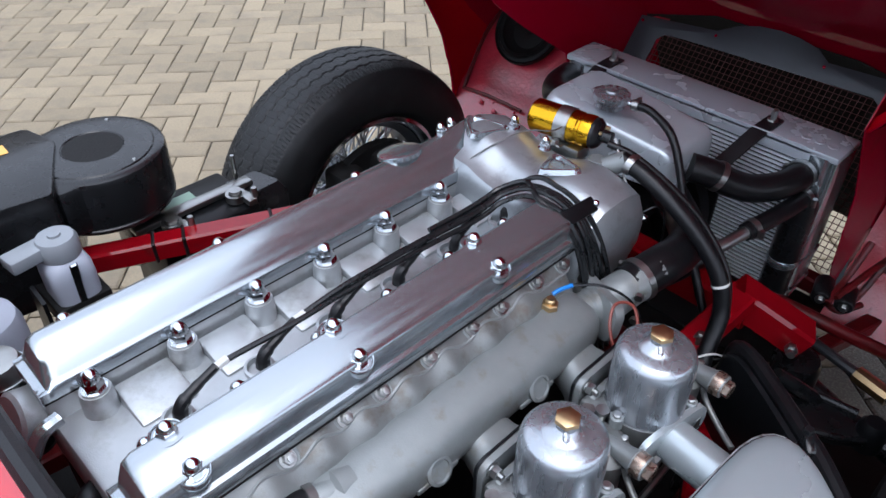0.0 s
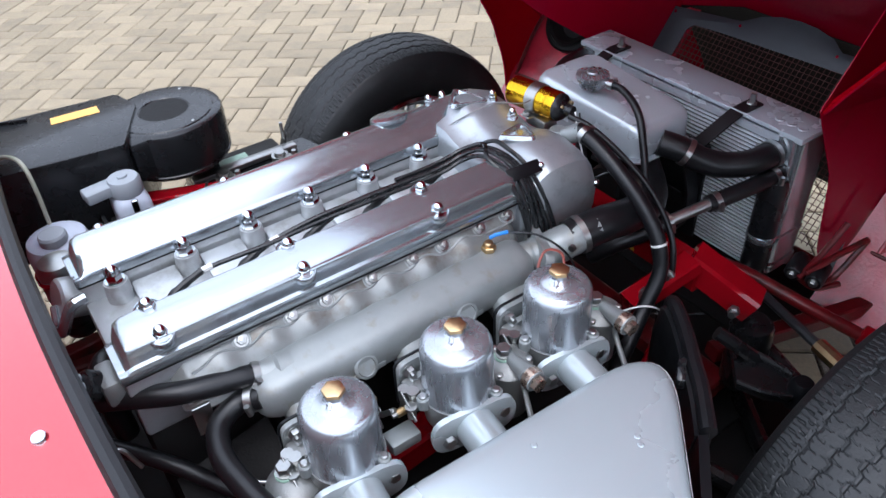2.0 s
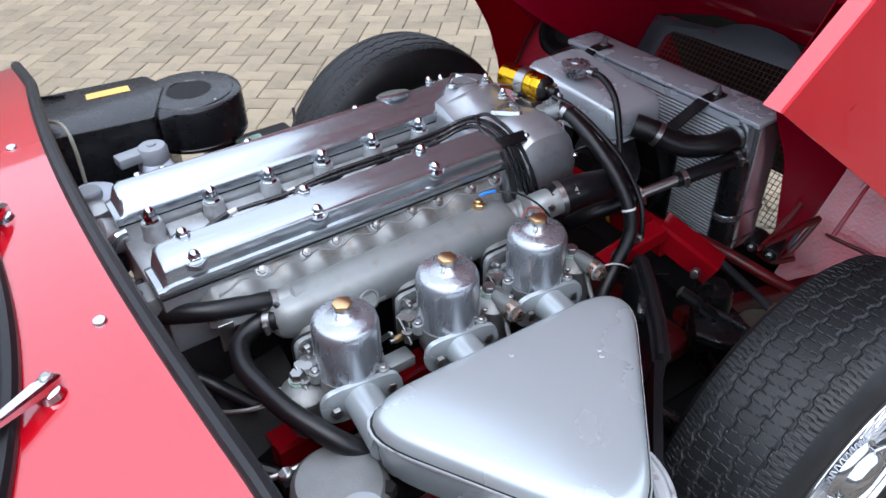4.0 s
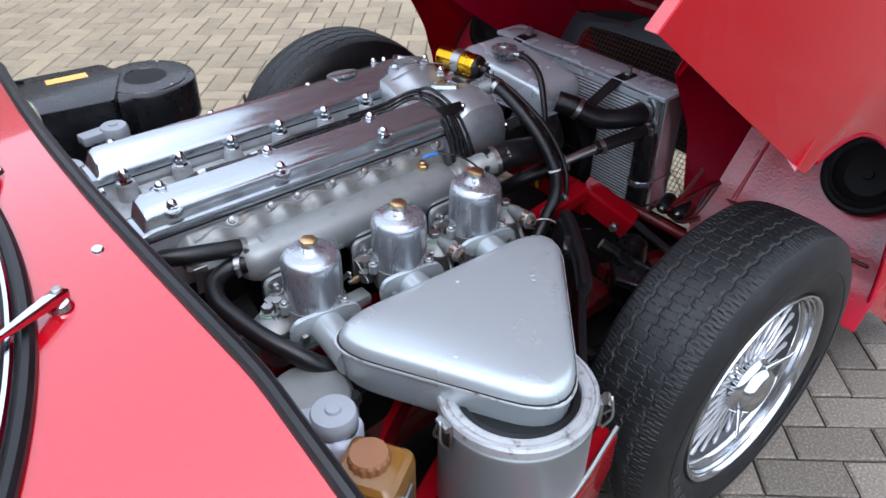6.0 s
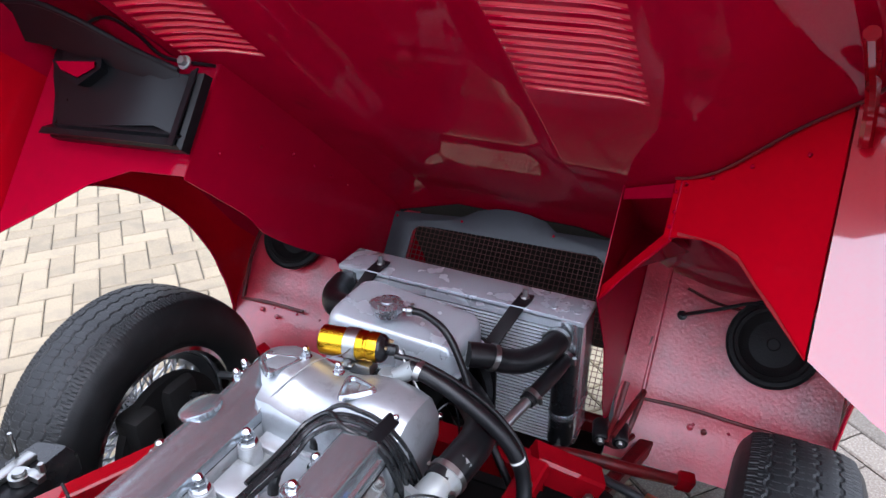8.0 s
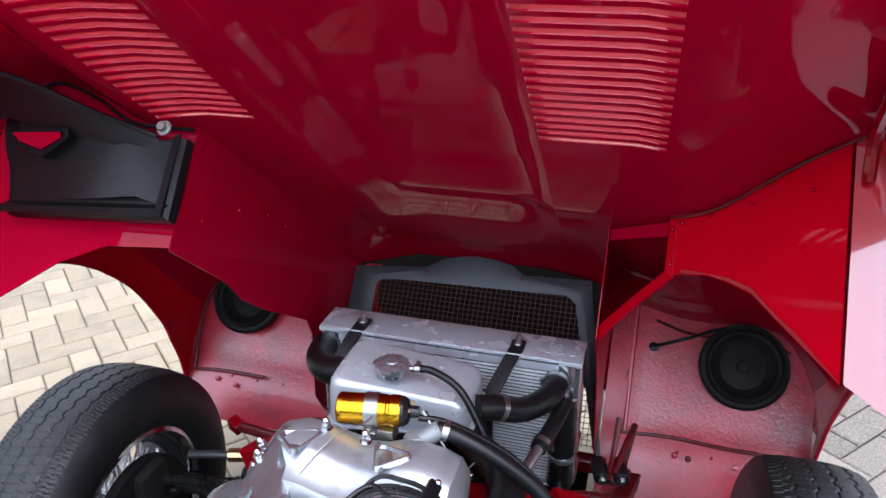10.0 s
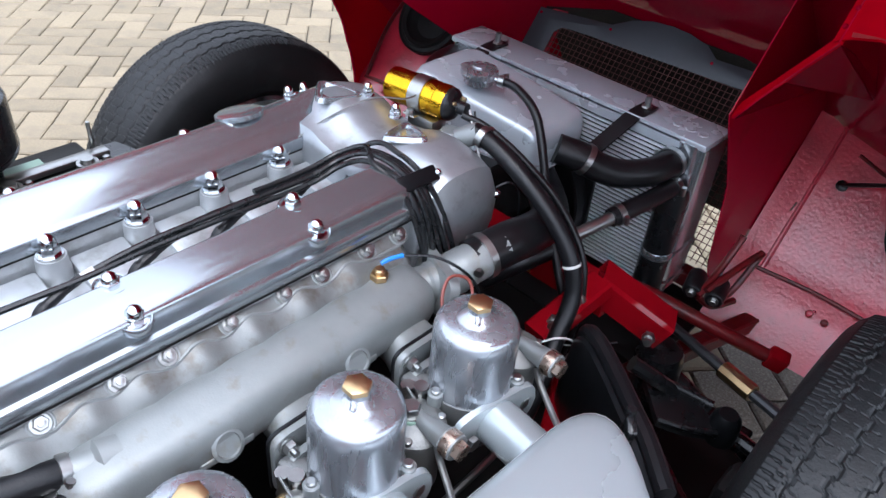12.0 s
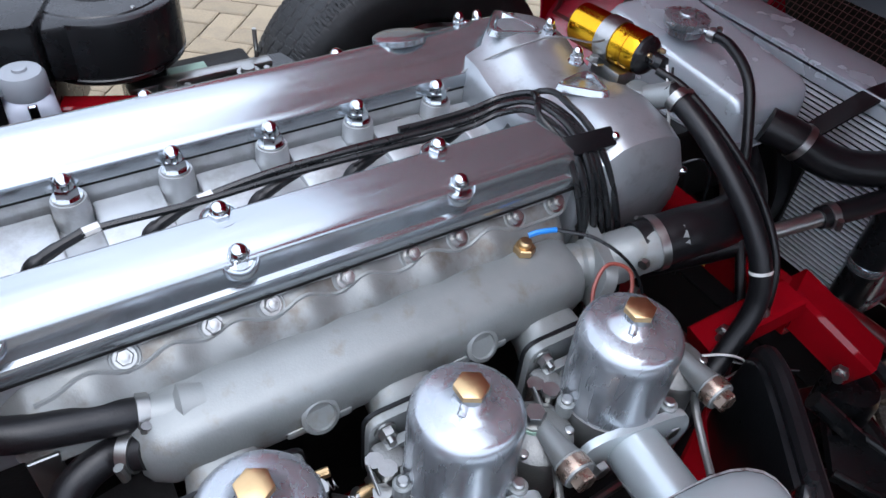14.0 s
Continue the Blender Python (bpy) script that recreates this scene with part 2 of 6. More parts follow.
def lathe(profile, at, d=(0, 0, 1), seg=24, close=False):
    """Turns (radius, height) pairs round the axis d through the point at."""
    bm = bmesh.new()
    rings = []
    for r, h in profile:
        if r < 1e-6:
            rings.append([bm.verts.new((0, 0, h))])
        else:
            rings.append([bm.verts.new((r * math.cos(2 * math.pi * k / seg), r * math.sin(2 * math.pi * k / seg), h)) for k in range(seg)])
    pairs = list(zip(rings, rings[1:])) + ([(rings[-1], rings[0])] if close else [])
    for a, b in pairs:
        for k in range(seg):
            q = [a[k % len(a)], a[(k + 1) % len(a)], b[(k + 1) % len(b)], b[k % len(b)]]
            u = []
            for v in q:
                if v not in u:
                    u.append(v)
            if len(u) > 2:
                bm.faces.new(u)
    xf(bm, Matrix.Translation(at) @ axis_to(d))
    return bm


def smooth_line(pts, n=8):
    """A rounded way through the points."""
    p = [Vector(q) for q in pts]
    if len(p) < 3:
        return p
    q = [2 * p[0] - p[1]] + p + [2 * p[-1] - p[-2]]
    out = []
    for i in range(1, len(q) - 2):
        for k in range(n):
            t = k / n
            a, b, c, d = q[i - 1:i + 3]
            out.append(0.5 * (2 * b + (c - a) * t + (2 * a - 5 * b + 4 * c - d) * t * t + (3 * b - a - 3 * c + d) * t ** 3))
    out.append(p[-1])
    return out


def tube(pts, r, seg=12, n=8, raw=False):
    """A round bar or hose along the points; r may be a list with one radius a point."""
    way = [Vector(q) for q in pts] if raw else smooth_line(pts, n)
    bm = bmesh.new()
    up = Vector((0.123, 0.345, 0.93)).normalized()
    rings = []
    for i, p in enumerate(way):
        d = (way[min(i + 1, len(way) - 1)] - way[max(i - 1, 0)]).normalized()
        s = d.cross(up)
        if s.length < 0.05:
            s = d.cross(Vector((1, 0, 0)))
        s.normalize()
        up = s.cross(d).normalized()
        rr = r if isinstance(r, float) else r[min(len(r) - 1, int(i / max(1, len(way) - 1) * len(r)))]
        rings.append([bm.verts.new(p + rr * (math.cos(2 * math.pi * k / seg) * s + math.sin(2 * math.pi * k / seg) * up)) for k in range(seg)])
    for a, b in zip(rings, rings[1:]):
        for k in range(seg):
            bm.faces.new((a[k], a[(k + 1) % seg], b[(k + 1) % seg], b[k]))
    bm.faces.new(rings[0])
    bm.faces.new(rings[-1])
    return bm


def loft(rings, cap=True, closed=True):
    bm = bmesh.new()
    vs = [[bm.verts.new(p) for p in r] for r in rings]
    n = len(vs[0])
    for a, b in zip(vs, vs[1:]):
        for k in range(n if closed else n - 1):
            bm.faces.new((a[k], a[(k + 1) % n], b[(k + 1) % n], b[k]))
    if cap and closed:
        bm.faces.new(vs[0])
        bm.faces.new(vs[-1])
    return bm


def prism(poly, m, h, bevel=0.0, seg=2):
    """A plate: the outline in the plane of m, h thick along its z."""
    bm = bmesh.new()
    lo = [bm.verts.new((x, y, 0)) for x, y in poly]
    hi = [bm.verts.new((x, y, h)) for x, y in poly]
    n = len(poly)
    bm.faces.new(lo)
    top = bm.faces.new(hi)
    for k in range(n):
        bm.faces.new((lo[k], lo[(k + 1) % n], hi[(k + 1) % n], hi[k]))
    if bevel:
        bmesh.ops.bevel(bm, geom=list(top.edges), offset=bevel, segments=seg, affect="EDGES", profile=0.5)
    xf(bm, m)
    return bm


def round_poly(corners, r, seg=5):
    """A polygon with rounded corners; r: one radius or one for each corner."""
    out = []
    n = len(corners)
    for i in range(n):
        rr = r[i] if isinstance(r, (list, tuple)) else r
        p, a, b = Vector(corners[i]), Vector(corners[i - 1]), Vector(corners[(i + 1) % n])
        u, v = (a - p).normalized(), (b - p).normalized()
        half = u.angle(v) / 2
        d = min(rr / math.tan(half), (a - p).length * 0.49, (b - p).length * 0.49)
        c0, c1 = p + u * d, p + v * d
        for k in range(seg + 1):
            t = k / seg
            q = (1 - t) ** 2 * c0 + 2 * t * (1 - t) * p + t * t * c1
            out.append((q.x, q.y))
    return out


def hexa(r, h, at, d=(0, 0, 1), bevel=0.0008):
    bm = lathe([(0, 0), (r, 0), (r, h * 0.85), (r * 0.88, h), (0, h)], at, d, 6)
    return bm


def sheet(grid, thick=0.0015):
    """A thin shell over a grid of points, with both sides and edges."""
    bm = bmesh.new()
    vs = [[bm.verts.new(p) for p in row] for row in grid]
    for a, b in zip(vs, vs[1:]):
        for k in range(len(a) - 1):
            bm.faces.new((a[k], a[k + 1], b[k + 1], b[k]))
    bmesh.ops.recalc_face_normals(bm, faces=bm.faces[:])
    bmesh.ops.solidify(bm, geom=bm.faces[:], thickness=thick)
    return bm


def acorn(at, parent, r=0.0085, d=(0, 0, 1), name="acorn_nut", h=0.022):
    at = Vector(at)
    dome = [(r * 0.98, h * 0.42), (r * 0.96, h * 0.52), (r * 0.91, h * 0.66), (r * 0.76, h * 0.82), (r * 0.50, h * 0.94), (r * 0.22, h * 0.99), (0, h)]
    return part(name, merge(lathe([(0, 0), (r * 1.4, 0), (r * 1.4, 0.0015), (0, 0.0016)], at, d, 20), hexa(r * 1.16, h * 0.46, at + Vector(d).normalized() * 0.001, d), lathe(dome, at, d, 16)), M_CHROME, parent)


def clamp(at, d, r, parent, name="hose_clip"):
    bm = lathe([(r, -0.005), (r + 0.0022, -0.005), (r + 0.0022, 0.005), (r, 0.005)], at, d, 20, close=True)
    q = axis_to(d).to_3x3()
    c = Vector(at) + q @ Vector((r + 0.004, 0, 0))
    bm = merge(bm, lathe([(0, -0.008), (0.0042, -0.008), (0.0042, 0.008), (0, 0.008)], c, q @ Vector((0, 1, 0)), 8))
    return part(name, bm, M_STEEL, parent)

# ---- ground ----
bm = bmesh.new()
bmesh.ops.create_grid(bm, x_segments=8, y_segments=8, size=300)
SLOPE = math.atan(0.034)
FALL = Matrix.Translation((0.66, 0, 0)) @ Matrix.Rotation(-SLOPE, 4, "Y")
xf(bm, FALL @ Matrix.Translation((0, 0, -0.012)))
M_YARD = mat("added_wall_render", (0.22, 0.205, 0.185), 0.9, 0.0, var=0.2, scale=1.5, bump=0.3, bscale=40)
ground = tagged(part("ground", bm, M_SAND), "sandy joints under a grey-buff brick-paved yard", "ground", kind="structure")


# unseen plain walls added far round the car, blocking light from the low sky
# the west one is taller, after a dark thing reflected in the scuttle
for nm, c, d in (("added_wall_north", (0, 9.0, 1.0), (20.4, 0.4, 3.4)), ("added_wall_south", (0, -9.5, 1.0), (20.4, 0.4, 3.4)), ("added_wall_east", (10.0, -0.25, 1.0), (0.4, 18.1, 3.4)), ("added_wall_west", (-10.0, -0.25, 1.9), (0.4, 18.1, 5.2))):
    tagged(part(nm, box(c, d, 0.02), M_YARD), "unseen plain wall added round the yard to block low sky", "wall", kind="structure")

# ---- bonnet, tipped forward on its front hinge ----
XC = -0.02
XLV = -0.045


def B(s, x, n):
    """A place on the open bonnet: s rearwards along it, x across, n out of its skin."""
    return Vector((x, 0.68 - 0.799 * s + 0.602 * n, 0.62 + 0.602 * s + 0.799 * n))


def lerp(tab, v):
    for (a, p), (b, q) in zip(tab, tab[1:]):
        if v <= b:
            return p + (q - p) * max(0, (v - a) / (b - a))
    return tab[-1][1]


def skin_n(s, x):
    ax = abs(x - XC)
    n = lerp([(-0.45, -0.20), (-0.2, -0.06), (0, 0.0), (0.2, 0.025), (0.43, 0.05), (0.8, 0.07), (1.35, 0.085)], s)
    k = max(0.0, min(1.0, (s - 0.15) / 0.5))
    b = max(0.0, min(1.0, (0.20 - ax) / 0.05))
    n += 0.035 * k * b * b * (3 - 2 * b)
    w = max(0.0, min(1.0, (0.38 - ax) / 0.14))
    n += 0.054 * w * w * (3 - 2 * w) * max(0.0, min(1.0, (0.50 - s) / 0.42)) * max(0.0, min(1.0, (s + 0.40) / 0.32))
    e = max(0.0, min(1.0, (ax - 0.34) / 0.16))
    n -= 0.022 * e * e * (3 - 2 * e)
    f = max(0.0, min(1.0, (ax - 0.42) / 0.24))
    n += 0.075 * f * f * (3 - 2 * f) * max(0.0, min(1.0, (s - 0.1) / 0.5))
    if ax > 0.66:
        n -= 0.14 * ((ax - 0.66) / 0.115) ** 2.4
    return n


ARCH = [(-0.02, -0.40), (0.013, -0.36), (0.06, -0.315), (0.108, -0.283), (0.15, -0.250), (0.198, -0.228), (0.25, -0.205), (0.31, -0.184), (0.376, -0.172), (0.45, -0.166), (0.514, -0.169), (0.562, -0.177), (0.61, -0.189), (0.65, -0.205), (0.70, -0.245), (0.74, -0.293)]


def arch_n(s, side):
    """The lower edge of the wing: the sill, and the wheel arch cut into it."""
    if s < -0.02:
        return -0.40
    if s < 0.74:
        return lerp(ARCH, s)
    return lerp([(0.74, -0.293), (0.795, -0.352), (1.25, -0.352)] if side < 0 else [(0.74, -0.300), (1.25, -0.311)], s)


bonnet = thing("bonnet", tuple(B(0, XC, -0.2)), "open glossy red front-hinged car bonnet tipped forward", "car bonnet")
SL = [-0.45 + 0.05 * k for k in range(9)] + [0.0 + 0.02 * k for k in range(0, 40)]
LV0, LVP, LVN = 0.80, 0.0225, 18
louv_rows = []
for k in range(LVN):
    louv_rows += [LV0 + k * LVP, LV0 + k * LVP + 0.013]
SL = sorted(set([round(v, 4) for v in SL if v < 0.79] + [round(v, 4) for v in louv_rows] + [1.22, 1.25]))
XL = [0.0, 0.06, 0.11, 0.15, 0.175, 0.205, 0.26, 0.30, 0.345, 0.39, 0.46, 0.52, 0.58, 0.62, 0.66, 0.70, 0.735, 0.76, 0.775]
XL = sorted([XC - v for v in XL[1:]] + [XC + v for v in XL] + [XLV - 0.412, XLV - 0.232, XLV + 0.232, XLV + 0.412])


def louvre_cell(s, x):
    return LV0 - 0.001 < s < LV0 + LVN * LVP and 0.232 < abs(x - XLV) < 0.412 and ((s - LV0 + 1e-4) % LVP) < 0.005


bm = bmesh.new()
top = [[bm.verts.new(B(s, x, skin_n(s, x))) for x in XL] for s in SL]
for i in range(len(SL) - 1):
    for k in range(len(XL) - 1):
        if louvre_cell(SL[i], (XL[k] + XL[k + 1]) / 2):
            continue
        bm.faces.new((top[i][k], top[i][k + 1], top[i + 1][k + 1], top[i + 1][k]))
bmesh.ops.recalc_face_normals(bm, faces=bm.faces[:])
bmesh.ops.solidify(bm, geom=bm.faces[:], thickness=0.0025)
part("bonnet_skin", bm, M_RED_SHADED, bonnet, "red bonnet skin seen from inside")
for side, k in ((-1, 0), (1, len(XL) - 1)):
    g = []
    for s in SL:
        n0, n1 = skin_n(s, XL[k]), arch_n(s, side)
        g.append([B(s, XL[k] + side * 0.012 * math.sin(math.pi * f) - side * 0.01 * f, n0 + (n1 - n0) * f) for f in (0.0, 0.2, 0.45, 0.7, 1.0)])
    part("wing_side", sheet(g, 0.0025), M_WING if side > 0 else M_RED_LIT, bonnet, "glossy red side of the wing")

# louvre scoops over the slots
for side in (-1, 1):
    for k in range(LVN):
        s0 = LV0 + k * LVP
        g = []
        for f, h in ((-0.002, 0.0005), (0.0004, 0.0060), (0.004, 0.0088), (0.0095, 0.0100), (0.0148, 0.0104)):
            row = []
            for u in range(9):
                x = XLV + side * (0.232 + 0.18 * u / 8)
                e = min(1.0, min(u, 8 - u) / 1.0)
                row.append(B(s0 + f, x, skin_n(s0 + f, x) + h * e + 0.001))
            g.append(row)
        part("louvre", sheet(g, 0.0012), M_LOUVRE_LIT, bonnet)

# bulkheads at the front of the wheel wells, with the backs of the headlamps
DV = B(1, 0, 0) - B(0, 0, 0)
NV = B(0, 0, 1) - B(0, 0, 0)


def screw(at, d, parent, r=0.0035):
    return part("screw", lathe([(0, 0.0), (r, 0.0), (r, 0.002), (r * 0.7, 0.0035), (0, 0.004)], at, d, 8), M_RED_SHADED, parent)


for side in (-1, 1):
    xi, xf_, xo = XC + side * (0.275 if side < 0 else 0.322), XC + side * 0.375, XC + side * 0.775
    g = []
    for f in range(13):
        row = []
        nn = 0.0 - 0.46 * f / 12
        for u in range(17):
            x = xi + (xo - xi) * u / 16
            ax = abs(x - XC)
            s = -0.020 + (0.375 - ax) * 0.32 if ax < 0.375 else -0.020 - 0.012 * math.sin(math.pi * (ax - 0.375) / 0.40)
            n = min(nn, skin_n(s, x) - 0.006)
            row.append(B(s + (0.012 if nn < -0.325 else 0.0), x, n))
        g.append(row)
    bh = part("wheel_well_bulkhead", sheet(g, 0.002), M_CHIPPED_RED, bonnet, "stone-chipped red bulkhead")
    hx, hn = XC - 0.01 + side * 0.63, -0.132
    c = B(-0.012, hx, hn)
    lamp = part("headlamp_back", lathe([(0, 0.006), (0.012, 0.006), (0.014, 0.0), (0.05, -0.004), (0.066, 0.006), (0.072, 0.018), (0.080, 0.022), (0.084, 0.014), (0.092, 0.012), (0.098, 0.016), (0.098, 0.0)], c, DV, 40), M_DARK, bonnet, "black rubber headlamp bowl")
    part("cable", tube([c + NV * 0.07 + DV * 0.02, B(0.0, hx - side * 0.05, hn + 0.08), B(0.01, hx - side * 0.13, hn + 0.045), B(-0.015, hx - side * 0.20, hn + 0.02)], 0.004, 8), M_RUB, lamp)
    part("grommet", lathe([(0.011, 0), (0.011, 0.006), (0.006, 0.009), (0, 0.009)], B(-0.026, hx - side * 0.20, hn + 0.02), DV, 14), M_RUB, bh)
    part("ledge", tube([B(-0.02, xi, -0.335), B(-0.03, xf_, -0.328), B(-0.03, XC + side * 0.58, -0.326), B(-0.03, xo, -0.32)], 0.005, 8), M_CHIPPED_RED, bonnet)
    part("fold", tube([B(-0.02, xf_, 0.0), B(-0.02, xf_, -0.15), B(-0.016, xf_, -0.32)], 0.005, 8), M_CHIPPED_RED, bonnet)
    for k in range(5):
        screw(B(-0.018, XC + side * (0.42 + 0.075 * k), -0.345), DV, bh)
    # lip round the wheel arch
    lip = [B(s, XC + side * 0.765, arch_n(s, side)) for s in [-0.02 + 0.745 * k / 24 for k in range(25)]]
    part("arch_lip", tube(lip, 0.004, 6, 2), M_RED_SHADED, bonnet)


# lapped and sealed joints of the bulkheads
for joint, r in (([B(-0.012, 0.341, -0.320), B(-0.016, 0.460, -0.314), B(-0.016, 0.581, -0.319), B(-0.014, 0.705, -0.319)], 0.0042), ([B(-0.017, 0.347, -0.175), B(-0.017, 0.339, -0.237), B(-0.017, 0.344, -0.315), B(-0.017, 0.353, -0.444)], 0.0032), ([B(-0.008, -0.775, -0.341), B(-0.008, -0.683, -0.334), B(-0.008, -0.568, -0.334)], 0.0046), ([B(-0.010, -0.770, -0.100), B(-0.006, -0.782, -0.172), B(-0.006, -0.782, -0.237), B(-0.012, -0.774, -0.341)], 0.0052)):
    part("sealed_joint", tube(joint, r, 8), M_FRAMED, bonnet, "dark sealed joint")
for x, n in ((0.47, -0.352), (0.50, -0.355), (0.60, -0.357), (0.655, -0.36), (-0.70, -0.356), (-0.645, -0.366)):
    part("rivet", lathe([(0.007, 0.0), (0.0065, 0.0025), (0.003, 0.004), (0, 0.0042)], B(-0.008, x, n), DV, 12), M_FRAMED if x in (0.50, 0.655) else M_CHIPPED_RED, bonnet)


def wall(rows_, name="wheel_well_wall", mt=None, lab="red splash panel"):
    g = []
    for s, x, nb in rows_:
        nt = skin_n(s, x) - 0.003
        g.append([B(s, x, nt + (nb - nt) * f / 5) for f in range(6)])
    return part(name, sheet(g, 0.002), mt or M_RED_SHADED, bonnet, lab)


right_wall = [(0.54, 0.39, -0.058), (0.565, 0.415, -0.058), (0.60, 0.453, -0.063), (0.63, 0.483, -0.077), (0.66, 0.513, -0.097), (0.69, 0.543, -0.135), (0.715, 0.572, -0.17), (0.755, 0.615, -0.222)]
ww = wall(right_wall, mt=M_RED_LIT)
# closing panel between the splash panel and the wing, turned a little inwards
wall([(0.762, 0.6185, -0.222), (0.771, 0.655, -0.248), (0.781, 0.695, -0.276), (0.796, 0.752, -0.309)], mt=M_GLOSS, lab="glossy red closing panel")
part("lining_seam", tube([B(1.235, 0.748, -0.235), B(1.178, 0.748, -0.272), B(1.172, 0.749, -0.262), B(1.166, 0.752, -0.12), B(1.16, 0.75, -0.03)], 0.0016, 6), M_RED_SHADED, bonnet, "folded seam")
part("corner_bolt", hexa(0.006, 0.006, B(1.236, 0.744, -0.296), (-1, -0.3, 0.2)), M_STEEL, bonnet)
# Strip that paints a bright reflection along the splash panel's lower edge.
part("edge_reflection", sheet([[B(s + 0.004, x, nb + 0.001) for s, x, nb in right_wall[1:]], [B(s + 0.0045, x - 0.001, nb + 0.006 + 0.004 * math.sin(60 * s) * math.sin(23 * s)) for s, x, nb in right_wall[1:]]], 0.001), M_EDGE, bonnet, "painted-on reflection along the panel's lower edge")
for side in (-1, 1):
    part("bulkhead_seal", tube([B(-0.02, XC + side * v, skin_n(-0.02, XC + side * v) - 0.035 - 0.010 * math.sin(14 * v)) for v in (0.42, 0.48, 0.54, 0.60, 0.66, 0.72)], 0.0035, 8), M_FRAMED, bonnet, "dark sealed seam")
for a, x, n in ((0.545, 0.395, 0.02), (0.548, 0.40, -0.015), (0.56, 0.41, 0.03), (0.60, 0.45, 0.035), (0.655, 0.505, 0.045), (0.725, 0.575, 0.05), (0.546, 0.397, -0.04)):
    screw(B(a + 0.003, x, n), Vector((-0.5, -0.7, 0.5)), ww)
lw = wall([(0.757, -0.406, -0.154), (0.76, -0.45, -0.158), (0.765, -0.52, -0.165), (0.77, -0.60, -0.205), (0.78, -0.69, -0.28), (0.79, -0.773, -0.345)])
for s, x, nb in ((0.70, -0.398, -0.09), (0.60, -0.392, -0.04), (0.5, -0.385, -0.02), (0.42, -0.382, -0.02), (0.35, -0.378, -0.02), (0.28, -0.372, -0.02)):
    screw(B(s, x + 0.003, nb), (1, 0, 0), lw)
# sealing lips where the walls meet the skin
part("wall_seal", tube([B(s + 0.012, x, skin_n(s, x) - 0.006) for s, x, nb in right_wall] + [B(0.80, 0.632, skin_n(0.80, 0.632) - 0.01), B(0.90, 0.658, skin_n(0.90, 0.658) - 0.01)], 0.0026, 8), M_FRAMED, bonnet, "black rubber seal")
part("wall_seal", tube([B(s + 0.01, x, skin_n(s, x) - 0.012) for s, x, nb in ((0.757, -0.406, 0), (0.765, -0.52, 0), (0.77, -0.60, 0), (0.78, -0.69, 0), (0.79, -0.77, 0))], 0.0032, 8), M_RUB, bonnet, "black rubber seal")
# sides of the radiator duct
for side in (-1, 1):
    g = []
    tab = [(0.0, -0.40), (0.10, -0.36), (0.16, -0.26), (0.20, -0.19), (0.41, -0.20), (0.51, -0.197), (0.57, -0.176), (0.67, -0.167), (0.79, -0.157)] if side < 0 else [(0.0, -0.42), (0.12, -0.36), (0.25, -0.24), (0.42, -0.165)]
    s1 = 0.757 if side < 0 else 0.42
    for u in range(20):
        t = u / 19
        s = -0.02 + (s1 + 0.02) * t
        x = -0.365 - 0.04 * t if side < 0 else 0.300 - 0.014 * t
        nt = skin_n(s, x) - 0.003
        nb = lerp(tab, s)
        g.append([B(s, x, nt + (nb - nt) * f / 4) for f in range(5)])
    part("duct_side", sheet(g, 0.002), M_RED_SHADED, bonnet)
part("brace", sheet([[B(0.41, 0.283, -0.165), B(0.48, 0.345, -0.108), B(0.552, 0.402, -0.062)], [B(0.403, 0.283, -0.142), B(0.472, 0.345, -0.085), B(0.545, 0.402, -0.038)]], 0.004), M_RED_LIT, bonnet, "red flange strip")
# Panels added round the cavity behind the brace to keep light out.
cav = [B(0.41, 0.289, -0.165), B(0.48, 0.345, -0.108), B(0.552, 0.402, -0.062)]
part("cavity_floor", sheet([cav, [B(0.16, x, skin_n(0.16, x) - 0.006) for x in (0.28, 0.34, 0.40)]], 0.002), M_RED_SHADED, bonnet)
part("cavity_side", sheet([[B(0.552, 0.402, -0.062), B(0.45, 0.402, -0.035), B(0.30, 0.401, -0.004), B(0.16, 0.40, 0.012)], [B(v, 0.402, skin_n(v, 0.402) - 0.004) for v in (0.552, 0.45, 0.30, 0.16)]], 0.002), M_RED_SHADED, bonnet)
part("gusset", sheet([[B(0.42, 0.288, 0.045), B(0.54, 0.388, 0.036)], [B(0.415, 0.288, 0.025), B(0.535, 0.388, 0.012)]], 0.002), M_RED_SHADED, bonnet)
# latch plate hanging from the inside of the wing, with a roller across its square eye
LATCH = Matrix(((0.975, 0.09, -0.20, 0.7085), (0.222, 0.30, 0.93, -0.378), (0.03, 0.95, -0.31, 1.1765), (0, 0, 0, 1)))
latch = part("latch_bracket", merge(prism(round_poly([(0.003, 0.027), (0.040, 0.027), (0.050, 0.074), (0.022, 0.074)], 0.003, 3), LATCH, 0.003, 0.0006), prism([(0.027, -0.001), (0.041, -0.001), (0.041, 0.0275), (0.027, 0.0275)], LATCH, 0.003, 0.0005), prism([(0.0, 0.0), (0.006, 0.0), (0.0085, 0.0275), (0.003, 0.0275)], LATCH, 0.006, 0.0005)), M_ZINC, bonnet, "zinc-plated bonnet latch plate")
part("latch_roller", tube([LATCH @ Vector((-0.001, 0.001, 0.0)), LATCH @ Vector((0.036, -0.001, 0.0))], 0.0042, 12), M_STEEL, latch)
part("latch_pivot", lathe([(0, 0.006), (0.005, 0.006), (0.007, 0.004), (0.0105, 0.003), (0.0105, 0.0)], LATCH @ Vector((0.040, 0.068, 0.0)), (-0.2, -0.93, 0.31), 16), M_DARK, latch, "dark pivot bolt")
